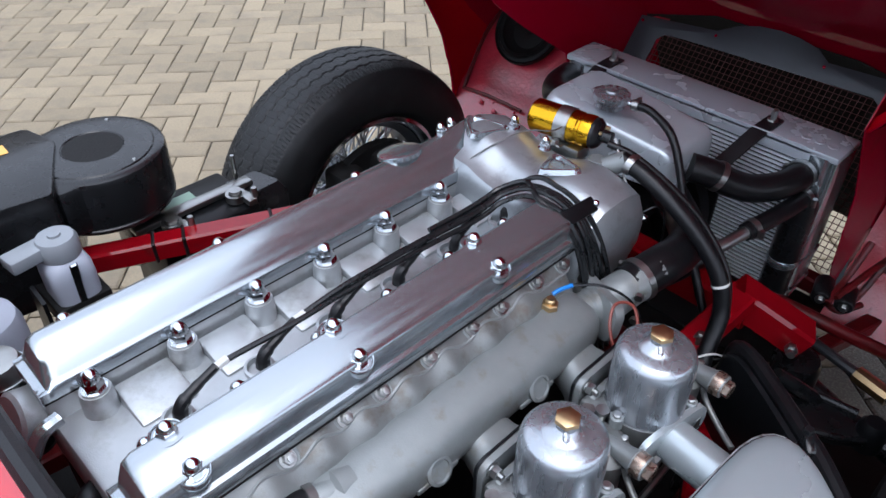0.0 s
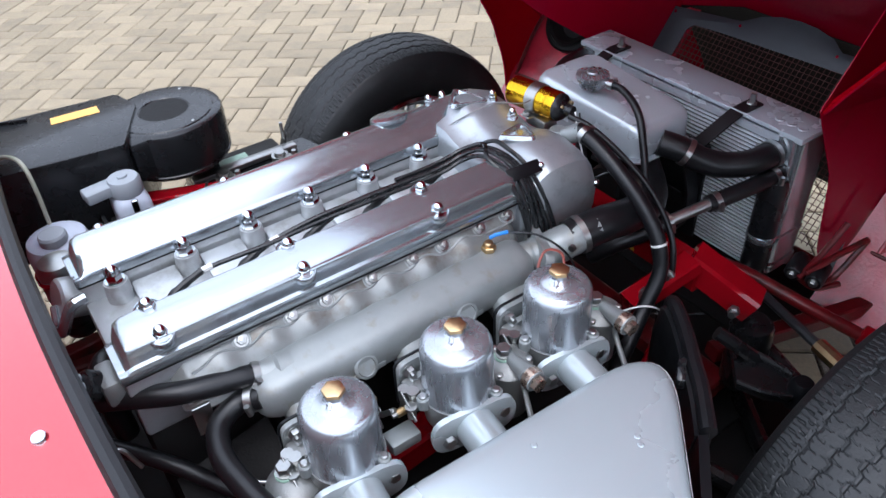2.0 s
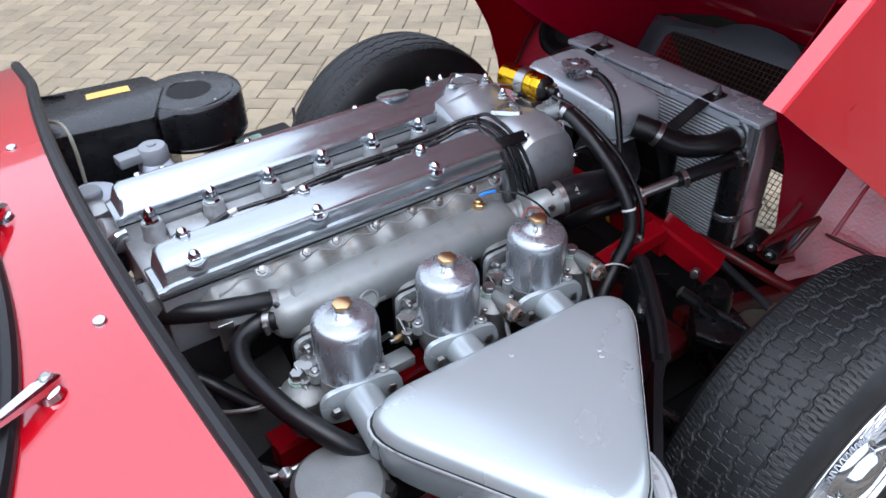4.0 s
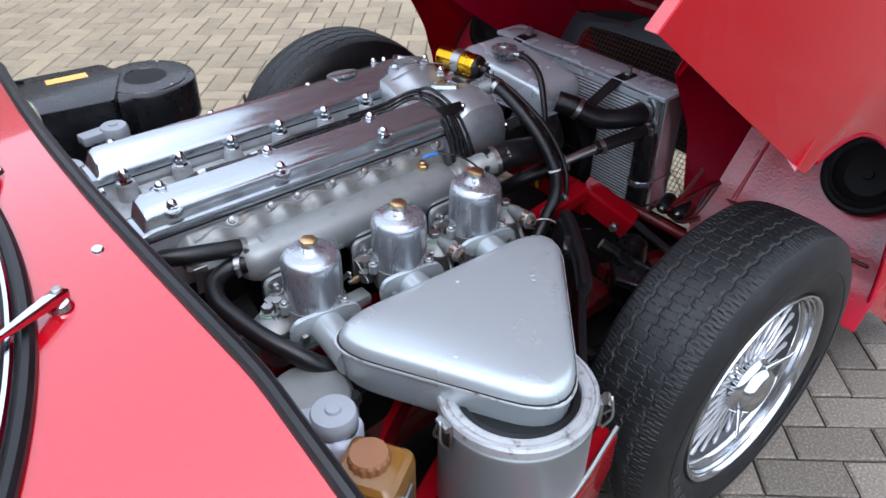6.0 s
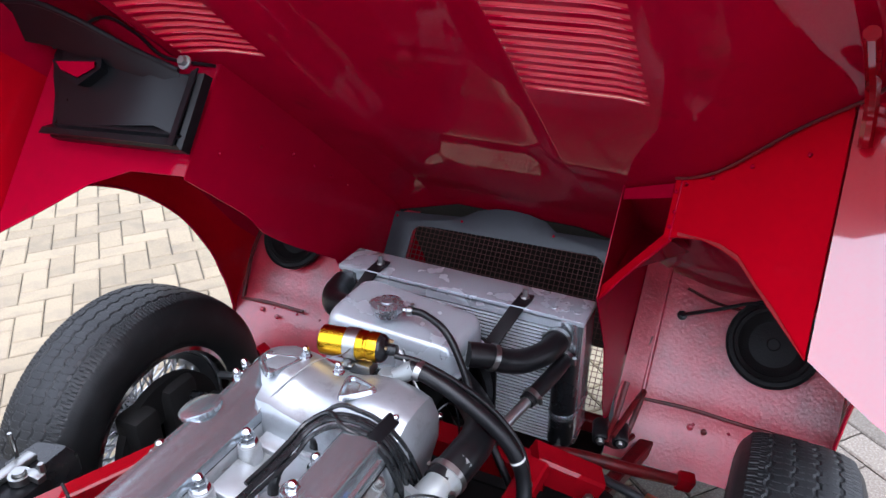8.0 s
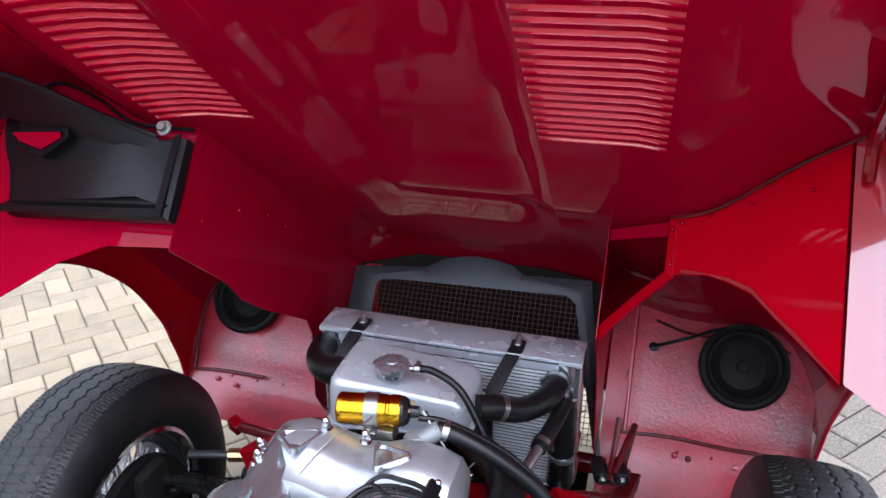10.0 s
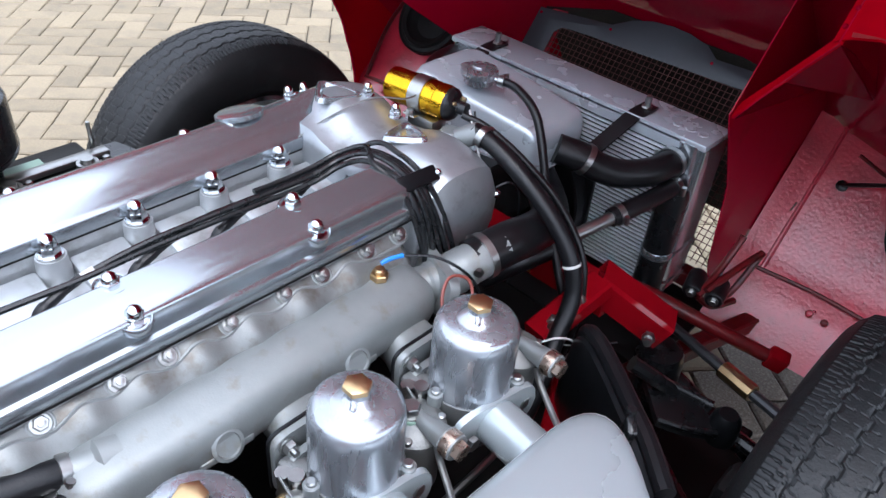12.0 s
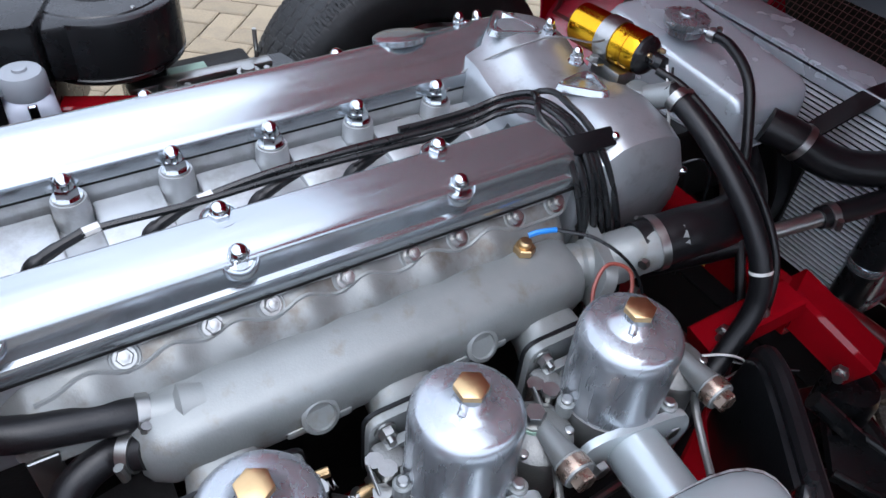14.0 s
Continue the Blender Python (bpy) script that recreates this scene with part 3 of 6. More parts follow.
part("latch_foot", sheet([[LATCH @ Vector((0.041, v, 0.0)) for v in (0.0, 0.035, 0.072)], [LATCH @ Vector((0.048, v, 0.024)) for v in (0.0, 0.035, 0.072)]], 0.003), M_ZINC, latch)
part("stay", tube([B(0.775, 0.632, 0.055), B(0.83, 0.625, 0.10), B(1.0, 0.60, 0.09)], 0.009, 8), M_FRAME, bonnet)

# inward-turned rear edge of the bonnet
for side in (-1, 1):
    xo = XC + side * 0.775
    col = [(xo - side * 0.02, skin_n(1.24, xo - side * 0.02))] + [(xo + side * 0.012 * math.sin(math.pi * f) - side * 0.01 * f, skin_n(1.24, xo) + (arch_n(1.24, side) - skin_n(1.24, xo)) * f) for f in (0.2, 0.45, 0.7, 1.0)]
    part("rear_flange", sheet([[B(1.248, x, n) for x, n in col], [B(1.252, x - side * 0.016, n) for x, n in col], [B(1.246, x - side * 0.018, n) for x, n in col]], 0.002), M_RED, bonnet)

# Black sheet added under the nose skin; it stands for the intake's shade.
part("nose_dark_sheet", sheet([[B(v, x, skin_n(v, x) - 0.014) for x in (-0.36, -0.20, -0.05, 0.12, 0.29)] for v in (0.005, -0.06, -0.14, -0.22, -0.33, -0.44)], 0.002), M_DARK, bonnet, "black sheet added to keep the air intake dark")

# radiator intake mesh and its grey surround
grille = thing("intake_grille", tuple(B(0.02, -0.055, -0.2)), "wire stone guard in a grey-painted surround", "grille")
outer = [(-0.363, -0.40), (-0.363, -0.012), (-0.175, 0.006), (-0.135, 0.030), (-0.09, 0.043), (-0.045, 0.047), (0.0, 0.044), (0.045, 0.034), (0.075, 0.014), (0.24, 0.020), (0.312, -0.40)]
inner = [(-0.300, -0.36), (-0.300, -0.055), (-0.285, -0.038), (-0.20, -0.034), (-0.12, -0.032), (-0.045, -0.030), (0.03, -0.028), (0.10, -0.026), (0.185, -0.024), (0.208, -0.04), (0.290, -0.37)]
g = [[B(0.02, x, n) for x, n in outer], [B(0.026, (x + X) / 2, (n + N) / 2) for (x, n), (X, N) in zip(outer, inner)], [B(0.02, x, n) for x, n in inner]]
part("surround", sheet(g, 0.004), M_GREY, grille, "grey-painted surround")
bm = bmesh.new()
wires = []
for k in range(49):
    x = -0.30 + 0.0125 * k
    top_n = -0.026 if x < 0.212 else -0.04 - (x - 0.21) * 4.1
    wires.append(tube([B(0.018, x, -0.37), B(0.018, x, top_n)], 0.0010, 4, raw=True))
for k in range(28):
    n = -0.364 + 0.0125 * k
    wires.append(tube([B(0.017, -0.302, n), B(0.017, 0.214 + max(0.0, -0.05 - n) * 0.26, n)], 0.0010, 4, raw=True))
part("wire_mesh", merge(*wires), M_MESH, grille, "fine square wire mesh")
for q in (outer[1], outer[2], outer[8], outer[9]):
    screw(B(0.024, q[0] * 0.97, q[1] - 0.012), DV, grille)

# black air duct on the wheel-well wall
vent = thing("air_duct", tuple(B(0.77, -0.6, -0.05)), "black moulded fresh-air duct bolted to the bonnet", "air duct")
prof = [(-0.392, 0.024), (-0.390, -0.118), (-0.700, -0.138), (-0.706, -0.108), (-0.722, -0.06), (-0.742, -0.025), (-0.76, 0.02), (-0.755, 0.075), (-0.70, 0.085), (-0.615, 0.066), (-0.53, 0.040), (-0.445, 0.016)]
hole = [(-0.588, 0.006), (-0.582, -0.008), (-0.621, -0.040), (-0.676, -0.026), (-0.700, -0.006)]
part("duct_plate", loft([[B(0.778, x, n) for x, n in prof], [B(0.80, x, n) for x, n in prof], [B(0.806, -0.6 + (x + 0.6) * 0.965, -0.03 + (n + 0.03) * 0.93) for x, n in prof]]), M_SATIN, vent)
part("duct_mouth", loft([[B(0.822, x, n) for x, n in hole], [B(0.846, -0.64 + (x + 0.64) * 1.06, -0.012 + (n + 0.012) * 1.2) for x, n in hole], [B(0.846, -0.64 + (x + 0.64) * 0.9, -0.012 + (n + 0.012) * 0.8) for x, n in hole], [B(0.836, -0.64 + (x + 0.64) * 0.88, -0.012 + (n + 0.012) * 0.75) for x, n in hole]]), M_SATIN, vent, "raised rim of the opening")
part("duct_opening", prism([(-0.64 + (x + 0.64) * 0.84, -0.012 + (n + 0.012) * 0.72) for x, n in hole], Matrix(((1, 0, 0, 0), (0, NV.y, DV.y, B(0.8475, 0, 0).y), (0, NV.z, DV.z, B(0.8475, 0, 0).z), (0, 0, 0, 1))), 0.001), M_RED_SHADED, vent, "opening with red showing through")
# the moulding: a raised face folded along a slanting crease, a turned-out foot and a flared upper lip
part("duct_face", sheet([[B(0.806, -0.405, 0.010), B(0.822, -0.50, 0.022), B(0.838, -0.60, 0.045), B(0.845, -0.70, 0.066)], [B(0.806, -0.408, -0.095), B(0.822, -0.445, -0.088), B(0.808, -0.58, -0.102), B(0.806, -0.69, -0.112)]], 0.003), M_SATIN, vent)
part("duct_flange", sheet([[B(0.804, -0.395, -0.092), B(0.808, -0.55, -0.105), B(0.806, -0.70, -0.115)], [B(0.822, -0.393, -0.104), B(0.826, -0.55, -0.117), B(0.822, -0.702, -0.127)], [B(0.825, -0.392, -0.118), B(0.828, -0.55, -0.128), B(0.824, -0.704, -0.139)]], 0.003), M_SATIN, vent)
part("duct_end", sheet([[B(0.804, -0.412, 0.012), B(0.804, -0.412, -0.112)], [B(0.822, -0.402, 0.016), B(0.824, -0.402, -0.114)], [B(0.824, -0.388, 0.024), B(0.826, -0.388, -0.118)]], 0.003), M_SATIN, vent)
lip_a = [B(0.806, -0.43, 0.006), B(0.835, -0.53, 0.020), B(0.865, -0.62, 0.036), B(0.885, -0.70, 0.050), B(0.90, -0.765, 0.055)]
lip_b = [B(0.812, -0.44, 0.018), B(0.845, -0.535, 0.037), B(0.885, -0.62, 0.058), B(0.915, -0.70, 0.070), B(0.93, -0.765, 0.062)]
part("duct_lip", sheet([[B(0.806, -0.435, -0.008), B(0.822, -0.54, 0.0), B(0.838, -0.63, 0.012), B(0.85, -0.71, 0.02), B(0.86, -0.765, 0.02)], lip_a, lip_b], 0.004), M_SATIN, vent, "flared upper lip")
part("lip_bead", tube(lip_b, 0.006, 8), M_SATIN, vent)
part("bolt", merge(hexa(0.009, 0.010, B(0.815, -0.43, 0.034), DV), lathe([(0.013, 0), (0.013, 0.003), (0, 0.003)], B(0.812, -0.43, 0.034), DV, 16)), M_STEEL, vent)

# ---- car body behind the engine bay ----
car_body = thing("car_body", (0, -1.3, 0.3), "glossy red scuttle and side of a classic sports car", "car")


def scuttle_z(x, y):
    """The top of the scuttle: a little lower behind the seal that it carries along its front edge."""
    f = min(1.0, max(0.0, (-0.880 - y) / 0.07))
    return 0.80 - 0.13 * abs(x) ** 2.2 + 0.02 * min(1.0, (-0.88 - y) / 0.3) - 0.017 * f * f * (3 - 2 * f)


def edge_y(x):
    return -0.875 - 0.03 * max(0, 1 - (x / 0.55) ** 2)


g = []
for i in range(9):
    row = []
    for k in range(33):
        x = -0.80 + 1.6 * k / 32
        y = edge_y(x) + (-1.75 - edge_y(x)) * i / 8
        row.append((x, y, scuttle_z(x, y)))
    g.append(row)
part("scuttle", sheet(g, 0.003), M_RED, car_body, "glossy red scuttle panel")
part("scuttle_seal", tube([(x, edge_y(x) + 0.006, scuttle_z(x, edge_y(x)) + 0.001) for x in [-0.8 + 0.08 * k for k in range(21)]], 0.011, 10, 3), M_RUB, car_body, "black rubber edge seal")
part("bulkhead", box((0, -0.93, 0.42), (1.5, 0.02, 0.60), 0.004), M_FRAME, car_body)

# ---- engine ----
engine = thing("engine", (XC, -0.5, 0.25), "polished twin-cam straight-six engine with bright cam covers", "engine")
part("cylinder_block", box((XC, -0.50, 0.40), (0.25, 0.70, 0.36), 0.015), M_DARK, engine, "dark iron cylinder block")
part("cylinder_head", box((XC, -0.50, 0.615), (0.25, 0.70, 0.09), 0.006), M_CAST, engine, "bare cast aluminium head")
for sx in (-1, 1):
    part("cam_carrier", box((XC + sx * 0.106, -0.50, 0.672), (0.064, 0.70, 0.040), 0.004), M_CAST, engine)
# timing housing joining the two covers at the front
prof = [(-0.172, 0.56), (-0.178, 0.66), (-0.172, 0.71), (-0.155, 0.738), (-0.12, 0.750), (-0.085, 0.747), (-0.062, 0.737), (-0.02, 0.727), (0.012, 0.731), (0.038, 0.741), (0.07, 0.744), (0.103, 0.737), (0.128, 0.725), (0.14, 0.695), (0.138, 0.65), (0.12, 0.56)]
part("timing_housing", loft([[(XC + 0.01 + (x - XC - 0.01) * k, y, 0.56 + (z - 0.56) * kz) for x, z in prof] for y, k, kz in ((-0.248, 0.90, 0.70), (-0.246, 0.93, 0.80), (-0.240, 0.95, 0.855), (-0.215, 0.97, 0.885), (-0.204, 0.985, 0.94), (-0.194, 0.99, 0.978), (-0.180, 1.0, 1.0), (-0.155, 1.0, 1.0), (-0.135, 1.0, 0.985), (-0.118, 0.99, 0.95), (-0.105, 0.975, 0.89), (-0.096, 0.955, 0.81), (-0.092, 0.94, 0.70))]), M_HOUSE, engine, "polished front housing")


def cover_ring(side, y, k, w, lift=0.0):
    """One cross-section of a cam cover: k its height, w its width."""
    prof = [(0.074, 0.690), (0.072, 0.692), (0.072, 0.700), (0.0745, 0.703), (0.0785, 0.705), (0.0810, 0.712), (0.0838, 0.738), (0.0860, 0.7440), (0.0900, 0.7462), (0.108, 0.7430), (0.1270, 0.7355), (0.1325, 0.7325), (0.1355, 0.7270), (0.1370, 0.7165), (0.1385, 0.7085), (0.1435, 0.7065), (0.1450, 0.703), (0.1450, 0.693), (0.1435, 0.690)]
    if side < 0:
        # the far cover slopes down to the valley
        prof = [(0.074, 0.690), (0.072, 0.692), (0.072, 0.7045), (0.0735, 0.7080), (0.0775, 0.7095), (0.0800, 0.7125), (0.090, 0.7235), (0.101, 0.7330), (0.112, 0.7390), (0.122, 0.7410), (0.1295, 0.7380), (0.1345, 0.7300), (0.1370, 0.7165), (0.1385, 0.7085), (0.1435, 0.7065), (0.1450, 0.703), (0.1450, 0.693), (0.1435, 0.690)]
    return [(XC + side * (0.1 + (u - 0.1) * w), y, (0.7045 + (z - 0.7045) * k if z > 0.7045 else z) + (lift if z > 0.72 else 0)) for u, z in prof]


def cover(side):
    st = ((-0.852, 0.02, 0.86), (-0.8515, 0.05, 0.98), (-0.843, 0.08, 1.0), (-0.840, 0.45, 1.0), (-0.834, 0.85, 1.0), (-0.824, 1.0, 1.0), (-0.70, 1, 1), (-0.55, 1, 1), (-0.40, 1, 1), (-0.27, 1, 1))
    if side > 0:
        st += ((-0.258, 0.97, 0.995), (-0.248, 0.84, 0.985), (-0.241, 0.58, 0.97), (-0.237, 0.12, 0.93), (-0.236, 0.03, 0.88))
    else:
        st += ((-0.225, 1.05, 1.0), (-0.20, 1.12, 1.0), (-0.15, 1.10, 0.98))
    return loft([cover_ring(side, *q) for q in st])


for side, lab in ((1, "polished aluminium cam cover"), (-1, "polished aluminium cam cover with oil filler")):
    cc = part("cam_cover", cover(side), M_POL, engine, lab)
    part("cover_gasket", box((XC + side * 0.109, -0.53, 0.6895), (0.071, 0.64, 0.003)), M_DARK, cc)
    ys = (-0.79, -0.599, -0.386) if side > 0 else (-0.792, -0.602, -0.388, -0.212)
    for y in ys:
        for u, z in ((0.0895, 0.7450), (0.1290, 0.7315)) if side > 0 else ((0.1285, 0.7290), (0.1445, 0.7070)):
            at = (XC + side * u, y, z - 0.004)
            part("nut_recess", lathe([(0.0175, -0.006), (0.0172, 0.0015), (0.0160, 0.0035), (0.0148, 0.0030), (0.0140, 0.0012), (0, 0.0010)], at, (side * (0.40 if u > 0.1 else 0.04), 0, 1), 28), M_POL, cc)
            acorn(at, cc, 0.0086, (side * (0.25 if u > 0.1 else 0.02), 0, 1), h=0.0175)
# chrome nuts and pockets on the front housing
for x, y, z, d in ((-0.014, -0.150, 0.741, (0, 0, 1)), (0.052, -0.178, 0.722, (0.25, 0, 1)), (0.104, -0.194, 0.716, (0.5, 0, 1)), (-0.166, -0.184, 0.722, (-0.4, 0, 1)), (-0.083, -0.138, 0.742, (0, 0, 1)), (0.12, -0.10, 0.662, (0.9, 0.5, 0.3)), (-0.15, -0.225, 0.735, (-0.1, 0, 1))):
    acorn((x, y, z), engine, 0.0068, d, h=0.0205)
for c, m in (((0.026, -0.170, 0.7400), 1), ((-0.108, -0.176, 0.7468), -1)):
    tri_o = round_poly([(-0.040, 0.022), (0.040, 0.016), (0.006, -0.038)], 0.010, 4)
    rim = [[(x * m * k + 0.0, y * k, h) for x, y in tri_o] for k, h in ((1.12, -0.004), (1.02, 0.0030), (0.95, 0.0040), (0.84, 0.0032), (0.70, -0.0015))]
    part("housing_pocket", xf(loft(rim), Matrix.Translation(c) @ pose(0, 0, 0, -2, -10 if m > 0 else 3, -18 * m)), M_POL, engine, "raised triangular boss")
# head studs in two rows, each on its boss
for k in range(7):
    y = -0.803 + 0.1015 * k
    for sx in (-1, 1):
        x = XC + sx * 0.060
        part("nut_boss", lathe([(0.019, 0), (0.0175, 0.030), (0.0165, 0.0335), (0.0, 0.0335)], (x, y, 0.657), seg=18), M_CAST, engine)
        part("washer", lathe([(0.0145, 0.0), (0.0145, 0.002), (0, 0.002)], (x, y, 0.6905), seg=20), M_STEEL, engine)
        acorn((x, y, 0.692), engine, 0.0102, h=0.0265)
# raised pads of the casting between the bosses
for k in range(6):
    y = -0.752 + 0.1015 * k
    part("casting_pad", xf(box((0, 0, 0), (0.066, 0.066, 0.014), 0.004), Matrix.Translation((XC - 0.036, y, 0.662)) @ pose(0, 0, 0, 0, 9, 0)), M_CAST, engine)
    part("plug_well", lathe([(0.018, 0.0), (0.018, 0.007), (0.0145, 0.008), (0.0135, 0.002), (0, 0.002)], (XC + 0.012, y, 0.659), seg=20), M_CAST, engine)
part("filler_neck", lathe([(0.026, 0.0), (0.026, 0.014), (0.0, 0.014)], (-0.148, -0.306, 0.712), (-0.25, 0, 1), 28), M_POL, engine)
bm = bmesh.new()
ring = []
for r, h in ((0.028, 0.0), (0.0315, 0.0015), (0.0315, 0.0075), (0.029, 0.0092), (0.012, 0.0100)):
    ring.append([(r * (1 + (0.03 if (k % 2 and r > 0.030) else 0)) * math.cos(2 * math.pi * k / 56), r * (1 + (0.03 if (k % 2 and r > 0.030) else 0)) * math.sin(2 * math.pi * k / 56), h) for k in range(56)])
part("oil_filler_cap", xf(loft(ring), Matrix.Translation((-0.151, -0.306, 0.7330)) @ pose(0, 0, 0, 0, -15, 0)), M_POL, engine, "knurled alloy filler cap")

# rear end of the head: breather and fittings
part("breather_pipe", lathe([(0.03, -0.03), (0.03, 0.01), (0.026, 0.014), (0.0, 0.014)], (-0.125, -0.868, 0.662), (0.1, -1, 0.35), 24), M_CAST, engine)
part("breather_elbow", tube([(-0.02, -0.84, 0.62), (0.0, -0.865, 0.625), (0.03, -0.872, 0.60), (0.03, -0.87, 0.52)], 0.016, 12), M_RUB, engine)
part("sender_plate", box((0.085, -0.862, 0.668), (0.052, 0.026, 0.040), 0.008), M_GREYC, engine)
send = part("sender", lathe([(0.021, -0.008), (0.021, 0.006), (0.018, 0.009), (0, 0.009)], (0.085, -0.886, 0.678), (0.1, -0.75, 0.65), 24), M_BLACK, engine, "black two-terminal sender")
for dx in (-0.008, 0.008):
    part("terminal", box((0.085 + dx, -0.894, 0.688), (0.007, 0.012, 0.014), 0.002), M_GREYCAP, send)
    part("sender_wire", tube([(0.085 + dx, -0.90, 0.684), (0.088 + dx, -0.905, 0.66), (0.092 + dx, -0.89, 0.62)], 0.0015, 6), M_WIRE, send)
part("lifting_eye", tube([(-0.058, -0.846, 0.70), (-0.055, -0.868, 0.695), (-0.065, -0.888, 0.655), (-0.10, -0.892, 0.635), (-0.125, -0.885, 0.655)], 0.008, 8), M_POL, engine, "bent alloy lifting bracket")

# ---- inlet manifold ----
manifold = thing("inlet_manifold", (0.18, -0.5, 0.58), "weathered cast aluminium inlet manifold with water gallery", "manifold")


def gallery_ring(y, k=1.0):
    prof = [(0.130, 0.600), (0.133, 0.634), (0.138, 0.646), (0.1425, 0.6520), (0.148, 0.6545), (0.166, 0.6515), (0.182, 0.6475), (0.192, 0.6430), (0.199, 0.635), (0.203, 0.622), (0.204, 0.604), (0.199, 0.590), (0.165, 0.575)]
    return [(0.160 + (x - 0.160) * k, y, 0.61 + (z - 0.61) * k) for x, z in prof]


part("gallery", loft([gallery_ring(-0.720, 0.55), gallery_ring(-0.714, 0.75), gallery_ring(-0.70, 0.92), gallery_ring(-0.67), gallery_ring(-0.5), gallery_ring(-0.31), gallery_ring(-0.29, 0.97), gallery_ring(-0.276, 0.85), gallery_ring(-0.268, 0.6)]), M_OLD, manifold, "water gallery")
HUMPS = (-0.735, -0.667, -0.614, -0.550, -0.490, -0.424, -0.354)


def flange_ring(y):
    """The sloping flange, swelling over each inlet runner."""
    h = 0.0085 * sum(math.exp(-((y - c) / 0.018) ** 2) for c in HUMPS)
    k = min(1.0, max(0.0, (y + 0.800) / 0.02), max(0.0, (-0.262 - y) / 0.012))
    pts = [(0.098, 0.625, 0), (0.100, 0.686, 0), (0.106, 0.688, 0), (0.112, 0.684, 0.05), (0.119, 0.6775, 0.3), (0.127, 0.670, 0.6), (0.135, 0.6622, 1.0), (0.1415, 0.6546, 0.85), (0.150, 0.642, 0.4), (0.157, 0.625, 0)]
    return [(0.098 + (x + 0.69 * h * w - 0.098) * (0.75 + 0.25 * k), y, 0.625 + (z + 0.72 * h * w - 0.625) * (0.80 + 0.20 * k)) for x, z, w in pts]


part("head_flange", loft([flange_ring(-0.800 + 0.538 * q / 108) for q in range(109)]), M_STAIN, manifold, "flange swelling over the inlet runners")
for y in (-0.704, -0.632, -0.581, -0.5095, -0.441, -0.389, -0.3215, -0.2705):
    nb = part("stud_boss", lathe([(0.0140, -0.008), (0.0132, 0.0006), (0.0122, 0.0014), (0.0108, 0.0012), (0.0102, 0.0004), (0, 0.0004)], (0.122, y, 0.675), (0.68, 0, 0.73), 20), M_OLD, manifold)
    part("nut", merge(lathe([(0.0092, 0.0), (0.0092, 0.0012), (0, 0.0012)], (0.1225, y, 0.6757), (0.68, 0, 0.73), 18), hexa(0.0072, 0.0062, (0.1233, y, 0.6768), (0.68, 0, 0.73)), lathe([(0.0038, 0.0), (0.0038, 0.0105), (0.0, 0.0112)], (0.1233, y, 0.6768), (0.68, 0, 0.73), 10)), M_STEEL, nb)
# raised bead that wanders below the studs and over the runners
bead = []
for k in range(73):
    y = -0.775 + 0.50 * k / 72
    h = sum(math.exp(-((y - c) / 0.020) ** 2) for c in HUMPS)
    u = 0.0325 - 0.0075 * min(1.0, h)
    bead.append((0.098 + u + 0.0062 * min(1.0, h) * 0.4, y, 0.6935 - 0.83 * u + 0.0062 * min(1.0, h) * 0.5))
part("bead", tube(bead, 0.0022, 6, 2), M_OLD, manifold, "raised bead of the casting")
eye_b = part("lifting_bracket", merge(box((0.135, -0.782, 0.645), (0.03, 0.022, 0.004), 0.001, 1, pose(0, 0, 0, 0, 40, 0)), box((0.155, -0.782, 0.61), (0.004, 0.024, 0.05), 0.001, 1)), M_STEEL, manifold)
part("nut", hexa(0.0095, 0.009, (0.128, -0.775, 0.654), (0.6, 0, 1)), M_STEEL, eye_b)
# core plugs and bosses under the gallery
for y in (-0.575, -0.408):
    pl = part("core_plug", merge(lathe([(0.0175, -0.01), (0.0175, 0.006), (0.0135, 0.0075), (0.0125, 0.005), (0, 0.005)], (0.2015, y, 0.611), (0.90, 0, 0.44), 22), box((0.201, y, 0.600), (0.010, 0.062, 0.010), 0.003)), M_OLD, manifold)
for y in (-0.66, -0.492, -0.324):
    part("carb_branch", loft([[(q, y + a * wy, zz + b * wz) for a, b in ((-1, -0.6), (-0.7, -1), (0.7, -1), (1, -0.6), (1, 0.5), (0.75, 0.9), (0.4, 1), (-0.4, 1), (-0.75, 0.9), (-1, 0.5))] for q, wy, zz, wz in ((0.165, 0.030, 0.590, 0.028), (0.196, 0.032, 0.586, 0.028), (0.210, 0.035, 0.580, 0.028), (0.224, 0.041, 0.574, 0.032), (0.238, 0.048, 0.573, 0.036))]), M_OLD, manifold, "inlet branch to the carburettor", 70)
    for s2 in (-1, 1):
        part("flange_nut", merge(lathe([(0.010, 0), (0.010, 0.002), (0, 0.002)], (0.2445, y + s2 * 0.041, 0.6125), (1, 0, 0), 14), hexa(0.008, 0.008, (0.246, y + s2 * 0.041, 0.6125), (1, 0, 0)), lathe([(0.004, 0.0), (0.004, 0.014), (0, 0.015)], (0.246, y + s2 * 0.041, 0.6125), (1, 0, 0), 8)), M_STEEL, manifold)
    part("carb_flange", prism(round_poly([(-0.056, -0.034), (0.056, -0.034), (0.056, 0.051), (-0.056, 0.051)], 0.016, 4), Matrix.Translation((0.236, y, 0.575)) @ pose(0, 0, 0, 90, 0, 90), 0.008, 0.001), M_OLD, manifold)
    part("gasket", prism(round_poly([(-0.058, -0.036), (0.058, -0.036), (0.058, 0.053), (-0.058, 0.053)], 0.016, 4), Matrix.Translation((0.2325, y, 0.575)) @ pose(0, 0, 0, 90, 0, 90), 0.0035), M_SATIN, manifold)
